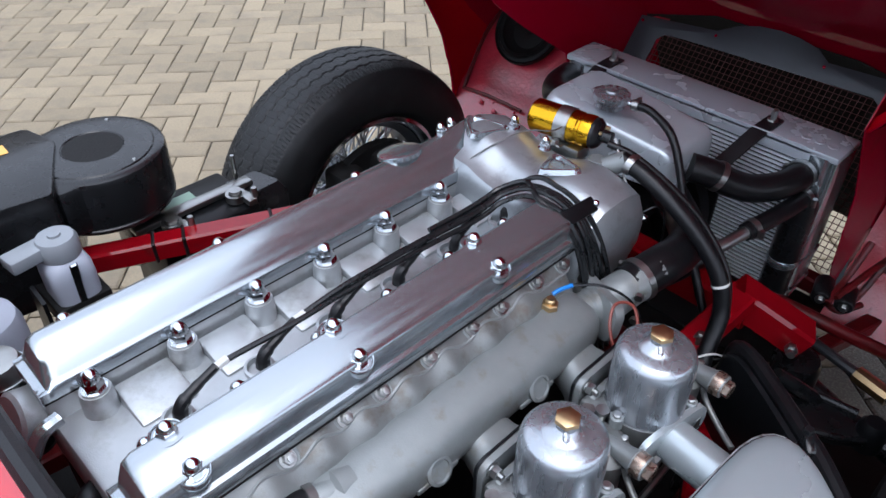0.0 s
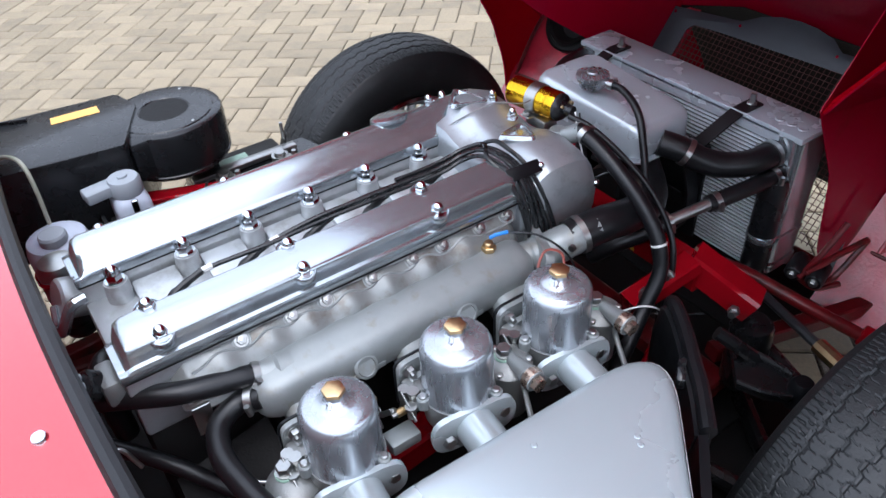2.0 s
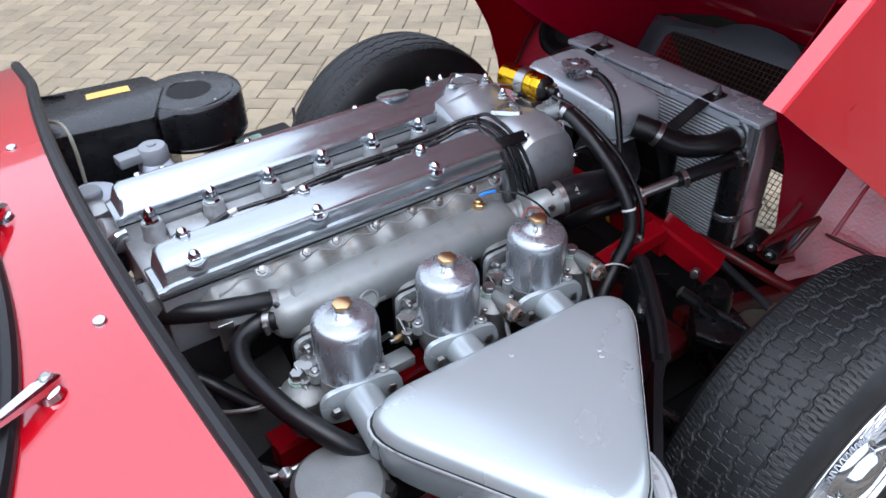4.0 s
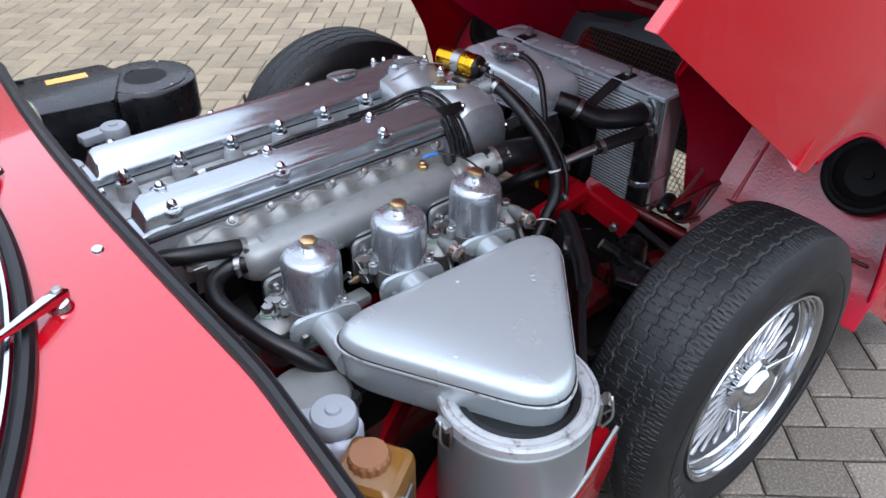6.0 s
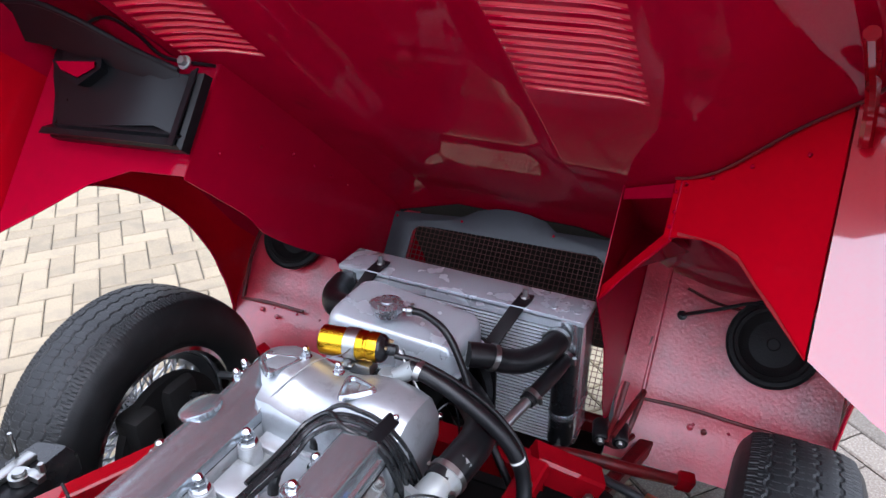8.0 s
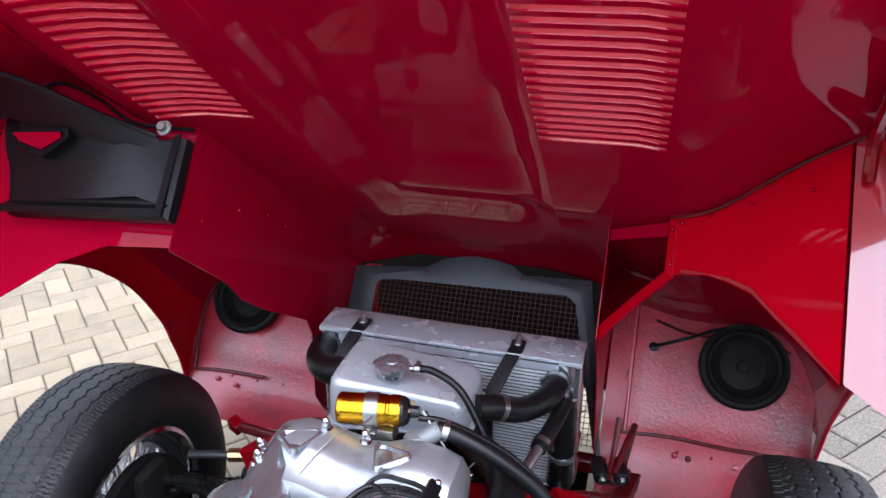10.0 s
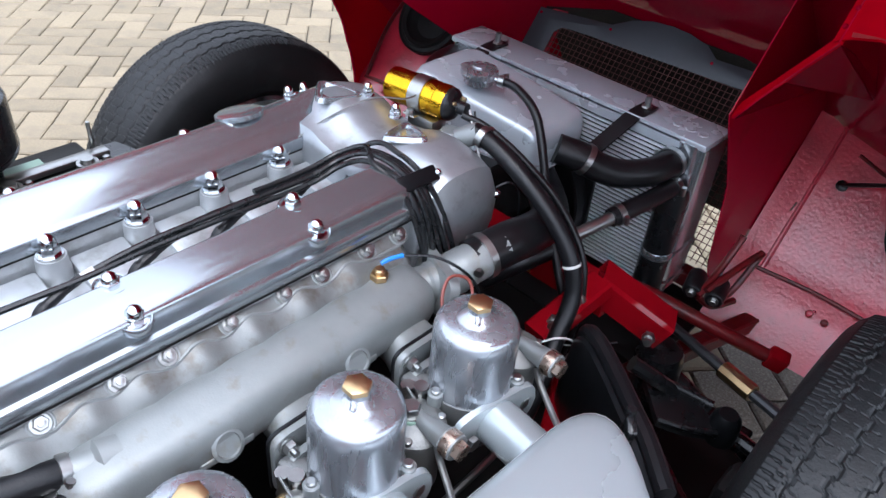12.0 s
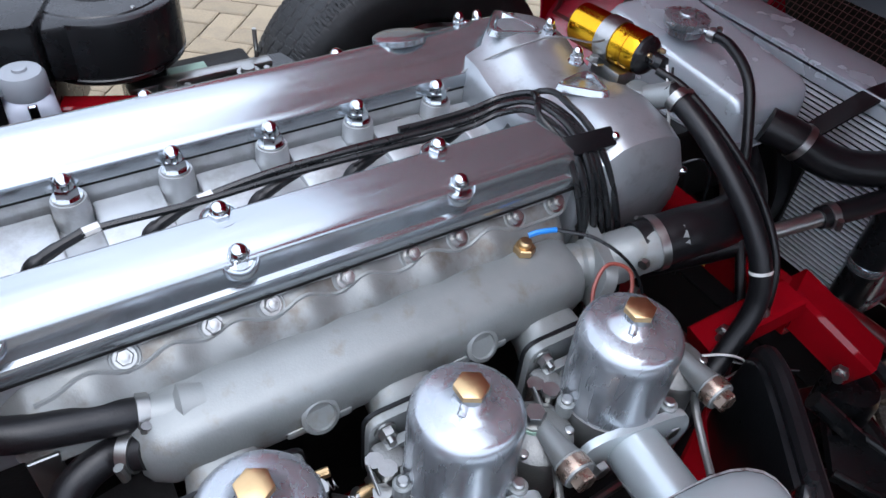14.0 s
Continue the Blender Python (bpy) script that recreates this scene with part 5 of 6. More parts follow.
part("elbow_body", merge(lathe([(0.0, 0.660), (0.0185, 0.660), (0.0185, 0.715), (0.0170, 0.725), (0.0125, 0.731), (0.0, 0.7325)], (0.046, -0.102, 0), seg=26), tube([(0.048, -0.101, 0.713), (0.064, -0.094, 0.724), (0.084, -0.085, 0.737)], 0.0150, 18), lathe([(0.024, 0.655), (0.024, 0.668), (0.0185, 0.671), (0, 0.671)], (0.046, -0.102, 0), seg=22)), M_OLD, el)
hose("overflow_hose", "thin black overflow hose from the filler cap", [(-0.010, 0.066, 0.735), (0.025, 0.068, 0.734), (0.075, 0.055, 0.715), (0.115, 0.035, 0.665), (0.150, 0.015, 0.60), (0.205, -0.01, 0.53), (0.250, -0.03, 0.46), (0.26, -0.04, 0.38)], 0.0068, (0.03,))
hose("fuel_hose", "thin black hose along the coil", [(0.045, -0.078, 0.745), (0.085, -0.065, 0.735), (0.14, -0.045, 0.70), (0.195, -0.03, 0.655), (0.245, -0.03, 0.60), (0.268, -0.04, 0.54), (0.27, -0.05, 0.45)], 0.0052)
hose("radiator_hose", "black top radiator hose with bright clips", [(0.095, 0.098, 0.652), (0.128, 0.122, 0.642), (0.150, 0.140, 0.628), (0.178, 0.168, 0.618), (0.206, 0.205, 0.620), (0.217, 0.238, 0.626), (0.218, 0.266, 0.628)], 0.0235, (0.20, 0.90))
hose("radiator_return_hose", "black rubber return hose joined by a steel pipe", [(0.238, 0.262, 0.594), (0.234, 0.215, 0.590), (0.222, 0.16, 0.583), (0.208, 0.11, 0.575)], 0.0150, (0.14, 0.93))
pj = thing("return_pipe", (0.20, 0.075, 0.565), "plain steel joining pipe between two hoses", "pipe")
part("pipe_body", tube([(0.210, 0.115, 0.576), (0.196, 0.068, 0.566), (0.183, 0.025, 0.556)], 0.0105, 14), M_STEEL, pj)
hose("lower_hose", "black lower coolant hose", [(0.187, 0.04, 0.559), (0.172, -0.01, 0.547), (0.15, -0.05, 0.53), (0.12, -0.08, 0.50)], 0.0165, (0.06,))
hose("thermostat_hose", "fat black coolant hose leaving the thermostat", [(0.182, -0.196, 0.630), (0.191, -0.150, 0.637), (0.193, -0.125, 0.636), (0.188, -0.07, 0.622), (0.165, 0.0, 0.600), (0.12, 0.06, 0.585), (0.06, 0.10, 0.60), (0.03, 0.11, 0.63)], 0.0290, (0.06,))
hose("side_tank_hose", "black elbow hose at the far end of the radiator", [(-0.272, 0.262, 0.628), (-0.262, 0.21, 0.628), (-0.225, 0.165, 0.635), (-0.17, 0.15, 0.65)], 0.028, ())
hose("heater_hose", "black heater hose with a worm clip", [(0.153, -0.700, 0.637), (0.149, -0.735, 0.645), (0.136, -0.800, 0.653), (0.092, -0.866, 0.648), (0.050, -0.915, 0.635)], 0.0150, (0.05,))
hose("curved_heater_hose", "black heater hose curving under the air box", [(0.177, -0.712, 0.622), (0.163, -0.740, 0.616), (0.178, -0.773, 0.609), (0.222, -0.786, 0.605), (0.274, -0.780, 0.602), (0.327, -0.767, 0.597), (0.365, -0.748, 0.588), (0.398, -0.724, 0.572), (0.415, -0.69, 0.545), (0.42, -0.66, 0.50)], 0.0150, (0.05,))
hose("bulkhead_hose", "black hose at the bulkhead", [(0.05, -0.915, 0.555), (0.09, -0.88, 0.552), (0.15, -0.83, 0.54), (0.20, -0.78, 0.50)], 0.011)

leads = thing("plug_leads", (0.05, -0.2, 0.70), "bundle of black spark plug leads strapped together", "cables")
run = [(-0.012, -0.60, 0.7060, 0.7, 0), (-0.012, -0.525, 0.7080, 0.7, 0), (-0.010, -0.459, 0.710, 0.8, 0), (-0.006, -0.384, 0.7120, 0.9, 0), (-0.002, -0.335, 0.714, 1, -0.2), (0.002, -0.295, 0.719, 1, -0.7), (0.008, -0.264, 0.728, 0.9, -1.1), (0.036, -0.245, 0.743, 0.7, -1.3), (0.072, -0.234, 0.742, 0.3, -1.3), (0.103, -0.226, 0.726, 0, -1.2), (0.126, -0.222, 0.700, 0, -1.35), (0.141, -0.216, 0.660, 0, -1.7), (0.153, -0.208, 0.600, 0, -2.1), (0.166, -0.195, 0.500, 0, -2.2)]
for k in range(6):
    yp = -0.752 + 0.1015 * k
    o = (2.5 - k) * 0.0060
    pts = [(XC + 0.020, yp + 0.022, 0.696), (XC + 0.014, yp + 0.054, 0.705)]
    pts += [(x + o * a, y + o * c, z + 0.0028 * ((k * 5) % 3)) for x, y, z, a, c in run if y > yp + 0.085 or z > 0.745]
    part("plug_lead", tube(pts, 0.0037, 8, 7), M_WIRE, leads)
    boot = part("plug_boot", tube([(XC + 0.020, yp, 0.672), (XC + 0.020, yp + 0.004, 0.688), (XC + 0.018, yp + 0.024, 0.698), (XC + 0.014, yp + 0.052, 0.705)], [0.0085, 0.0075, 0.0060, 0.0052], 10), M_RUB, leads, "rubber plug cap")
    part("lead_sleeve", tube([(XC + 0.0145, yp + 0.050, 0.7045), (XC + 0.013, yp + 0.066, 0.7060)], 0.0049, 8, raw=True), M_BLADE, boot, "white printed sleeve")
part("lead", tube([(x - 0.004, y - 0.030 if x > 0.05 else y, z + 0.006) for x, y, z, a, c in run[3:]], 0.0038, 8, 8), M_WIRE, leads)
part("strap", xf(box((0, 0, 0), (0.022, 0.062, 0.0125), 0.003), Matrix.Translation((0.105, -0.2255, 0.7275)) @ pose(0, 0, 0, 0, 40, -4)), M_SATIN, leads, "black plastic cable strap")
wl = thing("thin_wires", (0.11, -0.10, 0.6), "thin pale and black wires hanging by the timing housing", "cables")
for pts, m in (([(0.05, -0.07, 0.752), (0.075, -0.085, 0.728), (0.098, -0.092, 0.69), (0.10, -0.10, 0.64), (0.108, -0.10, 0.58)], M_BLADE), ([(0.052, -0.062, 0.748), (0.082, -0.085, 0.715), (0.095, -0.10, 0.67), (0.112, -0.10, 0.62), (0.105, -0.095, 0.55)], M_WIRE), ([(0.12, -0.10, 0.665), (0.14, -0.075, 0.68), (0.15, -0.06, 0.64), (0.15, -0.06, 0.5)], M_WIRE), ([(0.25, -0.17, 0.50), (0.29, -0.13, 0.53), (0.30, -0.09, 0.50), (0.28, -0.08, 0.44)], M_BLADE), ([(0.17, -0.15, 0.45), (0.23, -0.12, 0.47), (0.30, -0.07, 0.485), (0.33, -0.02, 0.48)], M_WIRE)):
    part("wire", tube(pts, 0.0016, 6), m, wl)
cp = thing("copper_wire", (XC - 0.06, -0.3, 0.7), "thin bright wire lying over the cylinder head", "wire")
part("wire", tube([(-0.10, -0.36, 0.668), (-0.085, -0.30, 0.676), (-0.095, -0.245, 0.712), (-0.055, -0.165, 0.755), (-0.02, -0.12, 0.757), (-0.03, -0.07, 0.76)], 0.0012, 6), M_STEEL, cp)


# ---- wheels ----
def tread_depth(a, w):
    """Depth of the worn tread: four wandering grooves, blocks between them and short fine cuts."""
    d = 0.0
    for g, amp, ph in ((-0.62, 0.035, 0.4), (-0.20, 0.050, 0.0), (0.22, 0.050, 1.9), (0.62, 0.035, 2.6)):
        c = g + amp * max(-0.7, min(0.7, 1.5 * math.sin(62 * a + ph)))
        d = max(d, 0.0024 * max(0.0, 1 - (abs(w - c) / 0.034) ** 4))
    pitch = 2 * math.pi / 123
    lane = int((w + 1.62) / 0.41)
    q = ((w + 1.62) / 0.41) % 1.0
    f = ((a + 0.37 * pitch * lane + 0.012 * w * w) / pitch) % 1.0
    if abs(w) > 0.70:
        if f < 0.16 or 0.5 < f < 0.60:
            d = max(d, 0.0018 if f < 0.16 else 0.0007)
    else:
        f = (f + 0.16 * math.sin(6.3 * q)) % 1.0
        if f < 0.11 and 0.10 < q < 0.62:
            d = max(d, 0.0008)
        if 0.46 < f < 0.57 and 0.42 < q < 0.92:
            d = max(d, 0.0008)
    return d


def tyre_mesh():
    """A radial tyre about the x axis, its tread cut with four grooves and many sipes."""
    outer = [(0.205, -0.072), (0.212, -0.086), (0.226, -0.0925), (0.25, -0.0965), (0.272, -0.0965), (0.290, -0.0935), (0.303, -0.088), (0.3125, -0.080)]
    nw, na = 60, 1248
    prof = list(outer)
    cut = [False] * len(outer)
    for k in range(nw + 1):
        w = -1 + 2 * k / nw
        prof.append((0.3265 - 0.0085 * abs(w) ** 3.2, 0.0765 * w))
        cut.append(True)
    prof += [(r, -x) for r, x in reversed(outer)]
    cut += [False] * len(outer)
    verts, faces = [], []
    n = len(prof)
    for i in range(na):
        a = 2 * math.pi * i / na
        for (r, x), c in zip(prof, cut):
            rr = r - (tread_depth(a, x / 0.0765) if c else 0)
            verts.append((x, rr * math.cos(a), rr * math.sin(a)))
    for i in range(na):
        j = (i + 1) % na
        for k in range(n - 1):
            faces.append((i * n + k, i * n + k + 1, j * n + k + 1, j * n + k))
    me = bpy.data.meshes.new("tyre")
    me.from_pydata(verts, [], faces)
    me.materials.append(M_TYRE)
    return me


def wheel(x0, side, zc):
    w = thing("wire_wheel", (x0, 0, zc - 0.327), "chrome wire-spoked wheel with a worn black radial tyre", "wheel", "wire wheels")
    ty = new("tyre", TYRE)
    ty.parent, ty.location = w, (0, 0, 0.327)
    at = (x0, 0, zc)
    for r, xx in ((0.222, 0.0905), (0.262, 0.0968)):
        part("sidewall_ring", lathe([(r, 0), (r + 0.002, 0.0012), (r + 0.004, 0)], (x0 + side * xx, 0, zc), (side, 0, 0), 72), M_TYRE, ty)
    for k in range(9):
        ang = 196 + 11 * k + (60 if k > 3 else 0)
        a = radians(ang)
        part("raised_mark", box((x0 + side * 0.0968, 0.246 * math.cos(a), zc + 0.246 * math.sin(a)), (0.0014, 0.030, 0.018), 0.0, 1, pose(0, 0, 0, ang - 90, 0, 0)), M_MARK, ty)
    rim = part("rim", lathe([(0.198, -0.082), (0.207, -0.080), (0.205, -0.070), (0.192, -0.062), (0.190, 0.060), (0.198, 0.066), (0.206, 0.074), (0.209, 0.084), (0.207, 0.090), (0.2035, 0.0905), (0.2005, 0.088), (0.1985, 0.081), (0.1955, 0.079), (0.1945, 0.073), (0.1905, 0.0715), (0.1895, 0.064), (0.1865, 0.062), (0.184, 0.056), (0.186, -0.060), (0.192, -0.07)], at, (side, 0, 0), 80, close=True), M_CHROME, w, "chrome rim")
    # Well coloured dark grey for the shade between the spokes.
    part("rim_well", lathe([(0.184, 0.055), (0.176, 0.048), (0.167, 0.034), (0.164, 0.0), (0.166, -0.034), (0.18, -0.05), (0.184, -0.056), (0.181, -0.05), (0.169, -0.034), (0.167, 0.0), (0.170, 0.033), (0.179, 0.047), (0.186, 0.053)], at, (side, 0, 0), 80, close=True), M_WELL, rim, "inner well darkened behind the spokes")
    hub = part("hub", lathe([(0.0, 0.060), (0.043, 0.060), (0.046, 0.056), (0.048, 0.02), (0.052, 0.012), (0.053, -0.03), (0.060, -0.045), (0.062, -0.06), (0, -0.06)], at, (side, 0, 0), 36), M_CHROME, w, "chrome splined hub")
    for row, (r0, h0, r1, h1, n, tw) in enumerate(((0.047, 0.055, 0.176, 0.046, 48, 18), (0.049, 0.028, 0.166, 0.024, 36, 26), (0.050, -0.028, 0.165, 0.006, 24, 30), (0.058, -0.05, 0.166, -0.02, 24, 26))):
        for k in range(n):
            t0 = 2 * math.pi * (k + 0.35 * row) / n
            t1 = t0 + radians(tw if k % 2 else -tw)
            p = Vector((x0 + side * h0, r0 * math.cos(t0), zc + r0 * math.sin(t0)))
            q = Vector((x0 + side * h1, r1 * math.cos(t1), zc + r1 * math.sin(t1)))
            sp = part("spoke", tube([p, q], 0.0025, 6, raw=True), M_SPOKE, w)
            part("nipple", tube([q - (q - p).normalized() * 0.013, q], 0.0039, 6, raw=True), M_SPOKE, sp)
    # knock-off spinner with two ears
    c = Vector((x0 + side * 0.060, 0, zc))
    spn = part("spinner", lathe([(0.056, 0.0), (0.059, 0.010), (0.055, 0.018), (0.049, 0.022), (0.047, 0.032), (0.042, 0.038), (0.026, 0.042), (0.0, 0.0435)], c, (side, 0, 0), 40), M_CHROME, w, "two-eared chrome knock-off spinner")
    for s2 in (-1, 1):
        dv = Vector((0, math.cos(radians(48)) * s2, math.sin(radians(48)) * s2))
        rings = []
        for f, wd, th, out in ((0.02, 0.030, 0.018, 0.014), (0.045, 0.024, 0.013, 0.020), (0.068, 0.016, 0.008, 0.032), (0.088, 0.011, 0.006, 0.042), (0.097, 0.006, 0.004, 0.044)):
            o = c + dv * f + Vector((side * out, 0, 0))
            pv = Vector((0, -dv.z, dv.y))
            rings.append([o + pv * (wd / 2 * math.cos(2 * math.pi * k / 12)) + Vector((1, 0, 0)) * (th / 2 * math.sin(2 * math.pi * k / 12)) for k in range(12)])
        part("ear", loft(rings), M_CHROME, spn)
    # Disc made wide and dark, so the wheel looks shaded behind the spokes.
    part("brake_disc", lathe([(0.06, -0.064), (0.150, -0.064), (0.150, -0.086), (0.06, -0.086)], at, (side, 0, 0), 40, close=True), M_DARK, w, "brake disc kept dark as a backing for the spokes")
    part("caliper", box((x0 - side * 0.085, -0.085, zc + 0.07), (0.07, 0.07, 0.12), 0.015), M_DARK, w)
    return w


TYRE = tyre_mesh()
for f in TYRE.polygons:
    f.use_smooth = abs(f.center.x) > 0.0775
wheel(0.662, 1, 0.327)
wheel(-0.672, -1, 0.284)

# ---- front frame and suspension ----
sub = thing("chassis", (0, 0.0, 0.3), "red-painted tubular front frame", "car frame")


def bar(name, a, b, w, h, m=M_FRAME, label="", up=(0, 0, 1)):
    a, b = Vector(a), Vector(b)
    d = (b - a).normalized()
    s = d.cross(Vector(up)).normalized()
    u = s.cross(d)
    ring = lambda p: [p + s * w / 2 * i + u * h / 2 * j for i, j in ((-0.8, -1), (0.8, -1), (1, -0.8), (1, 0.8), (0.8, 1), (-0.8, 1), (-1, 0.8), (-1, -0.8))]
    return part(name, loft([ring(a), ring(b)]), m, sub, label)


for sx in (-1, 1):
    bar("upper_tube", (sx * 0.705, -0.93, 0.475 if sx < 0 else 0.34), (sx * 0.268, -0.02, 0.500 if sx < 0 else 0.38), 0.038, 0.038, label="square red frame tube")
    bar("lower_tube", (sx * 0.40, -0.93, 0.30), (sx * 0.33, 0.05, 0.26), 0.038, 0.038, M_FRAMED)
    bar("diagonal_tube", (sx * 0.42, -0.93, 0.32), (sx * 0.40, -0.45, 0.36), 0.03, 0.03, M_FRAMED)
    bar("post", (sx * 0.250, -0.115, 0.495), (sx * 0.268, 0.01, 0.535), 0.042, 0.03)
    bar("box_beam", (sx * 0.248, 0.030, 0.522), (sx * 0.356, 0.078, 0.462), 0.056, 0.052, label="red box-section beam")
    part("outer_tube", tube([(sx * 0.250, 0.115, 0.470), (sx * 0.30, 0.155, 0.447), (sx * 0.40, 0.19, 0.422), (sx * 0.485, 0.225, 0.399)], 0.0120, 12), M_FRAMED, sub, "round red frame tube")
    part("tube_end", box((sx * 0.492, 0.226, 0.400), (0.032, 0.026, 0.034), 0.004, 2, pose(0, 0, 0, 12, 14, sx * 20)), M_FRAME, sub)
    bar("forward_tube", (sx * 0.30, 0.08, 0.30), (sx * 0.40, 0.50, 0.27), 0.032, 0.032, M_FRAMED)
bar("cross_beam", (-0.28, 0.030, 0.500), (0.28, 0.030, 0.500), 0.050, 0.048)
bar("front_cross_tube", (-0.30, 0.40, 0.33), (0.30, 0.40, 0.33), 0.034, 0.034, M_FRAMED)
bar("lower_cross", (-0.34, 0.06, 0.25), (0.34, 0.06, 0.25), 0.06, 0.04, M_FRAMED)
for p in ((0.356, 0.022, 0.483), (0.259, -0.087, 0.515), (0.265, -0.04, 0.535)):
    part("bolt", merge(hexa(0.010, 0.010, p, (0.4, -1, 0.2)), lathe([(0.006, 0), (0.006, 0.02), (0, 0.02)], p, (0.4, -1, 0.2), 10)), M_STEEL, sub)
part("yellow_sleeve", lathe([(0.028, -0.004), (0.031, -0.004), (0.031, 0.004), (0.028, 0.004)], (0.144, 0.030, 0.500), (1, 0, 0), 16, close=True), M_YELLOW, sub, "yellow tape ring")
for f in (0.42, 0.47, 0.62):
    p = Vector((-0.705, -0.93, 0.475)).lerp(Vector((-0.268, -0.02, 0.500)), f)
    part("cable_tie", box(p, (0.042, 0.006, 0.042), 0.002, 1, pose(0, 0, 0, 2, 0, -26)), M_RUB, sub)

for sx in (-1, 1):
    su = thing("front_suspension", (sx * 0.45, 0.1, 0.3), "black wishbone, damper and track rod", "suspension", "front suspensions")
    part("upper_wishbone", merge(tube([(sx * 0.36, -0.02, 0.46), (sx * 0.39, 0.0, 0.44), (sx * 0.46, 0.05, 0.385), (sx * 0.58, 0.05, 0.37)], 0.012, 10), tube([(sx * 0.36, 0.12, 0.36), (sx * 0.46, 0.10, 0.345), (sx * 0.58, 0.06, 0.33)], 0.012, 10), box((sx * 0.47, 0.06, 0.37), (0.12, 0.05, 0.012), 0.004)), M_BLACK, su)
    part("lower_wishbone", merge(tube([(sx * 0.30, -0.12, 0.23), (sx * 0.56, -0.02, 0.19)], 0.018, 10), tube([(sx * 0.30, 0.16, 0.20), (sx * 0.56, 0.0, 0.17)], 0.018, 10)), M_BLACK, su)
    part("damper", lathe([(0, 0), (0.036, 0), (0.038, 0.005), (0.038, 0.13), (0.034, 0.14), (0.02, 0.145), (0, 0.145)], (sx * 0.362, 0.092, 0.275), (sx * -0.03, -0.02, 1), 24), M_BLACK, su)
    part("track_rod", tube([(sx * 0.26, 0.24, 0.35), (sx * 0.45, 0.19, 0.352), (sx * 0.58, 0.16, 0.35)], 0.0095, 10), M_WELL, su)
    part("track_rod_sleeve", tube([(sx * 0.43, 0.195, 0.352), (sx * 0.49, 0.18, 0.352)], 0.0155, 10, raw=True), M_BRASS, su)
    part("upright", box((sx * 0.585, 0.03, 0.30), (0.05, 0.09, 0.24), 0.02), M_DARK, su)
    # Dark sheet added low in the bay to keep its gaps black.
    part("dark_side_sheet", box((sx * 0.30, 0.0, 0.17), (0.16, 0.55, 0.008), 0.003), M_DARK, su)
    if sx > 0:
        arm = part("wishbone_web", prism([(0.372, 0.012), (0.430, -0.046), (0.470, -0.030), (0.500, -0.004), (0.505, 0.030), (0.470, 0.040)], Matrix.Translation((0, 0, 0.405)), 0.014, 0.003), M_BLACK, su, "glossy black wishbone pressing")
        part("raised_edge", tube([(0.372, 0.012, 0.424), (0.42, 0.027, 0.424), (0.472, 0.038, 0.421)], 0.006, 10), M_BLACK, arm)
        part("raised_edge", tube([(0.430, -0.046, 0.421), (0.47, -0.028, 0.421), (0.500, -0.004, 0.420)], 0.005, 10), M_BLACK, arm)
        part("ball_joint", lathe([(0, 0.02), (0.014, 0.02), (0.020, 0.012), (0.022, 0.0), (0.022, -0.03), (0, -0.03)], (0.500, 0.02, 0.42), seg=22), M_SATIN, arm)

ar = thing("bonnet_roller", (0.34, 0.30, 0.41), "black rubber rollers on a red hinge bracket", "hinge bracket")
part("hinge_bracket", merge(tube([(0.344, 0.252, 0.432), (0.360, 0.32, 0.455), (0.375, 0.375, 0.470)], 0.0065, 8), tube([(0.375, 0.375, 0.470), (0.362, 0.330, 0.40), (0.352, 0.285, 0.385)], 0.006, 8), tube([(0.330, 0.262, 0.405), (0.352, 0.285, 0.385), (0.372, 0.33, 0.385)], 0.006, 8)), M_FRAMED, ar)
for x0, y0 in ((0.316, 0.268), (0.354, 0.276)):
    ro = part("roller", lathe([(0, -0.026), (0.014, -0.026), (0.0165, -0.022), (0.0165, 0.022), (0.014, 0.026), (0, 0.026)], (x0, y0, 0.424), (0.25, -0.95, -0.1), 20), M_RUB, ar, "black rubber roller")
    part("roller_bolt", merge(hexa(0.0065, 0.006, Vector((x0, y0, 0.424)) + Vector((0.25, -0.95, -0.1)).normalized() * 0.027, (0.25, -0.95, -0.1)), lathe([(0.009, 0), (0.009, 0.0015), (0, 0.0015)], Vector((x0, y0, 0.424)) + Vector((0.25, -0.95, -0.1)).normalized() * 0.026, (0.25, -0.95, -0.1), 14)), M_STEEL, ro)
part("bracket_arm", tube([(0.335, 0.245, 0.42), (0.338, 0.30, 0.45), (0.342, 0.35, 0.50)], 0.006, 8), M_FRAMED, ar)

# black splash shield between the air box and the right wheel
sh = thing("splash_shield", (0.47, -0.25, 0.3), "black inner splash shield with a rubber edge", "splash shield")
edge = [(0.306, -0.080, 0.490), (0.315, -0.092, 0.535), (0.345, -0.117, 0.556), (0.392, -0.152, 0.562), (0.440, -0.193, 0.570), (0.482, -0.228, 0.575), (0.530, -0.272, 0.574)]
way = smooth_line(edge, 4)
out_d = Vector((-0.014, -0.016, 0))
rows_s = [[p.copy() for p in way], [p + out_d * 0.7 + Vector((0, 0, -0.010)) for p in way], [p + out_d + Vector((0, 0, -0.06)) for p in way], [Vector((p.x, p.y, 0.25)) + out_d for p in way]]
part("shield_panel", sheet(rows_s, 0.003), M_SATIN, sh)
part("outer_face", sheet([[p + Vector((0.004, 0.004, -0.004)) for p in way], [Vector((p.x + 0.006, p.y + 0.006, 0.25)) for p in way]], 0.003), M_RUB, sh)
part("rubber_edge", tube(edge, 0.0115, 10), M_RUB, sh)
side_e = [Vector((0.533, -0.276, 0.576)), Vector((0.60, -0.350, 0.580)), Vector((0.684, -0.437, 0.570)), Vector((0.70, -0.46, 0.50))]
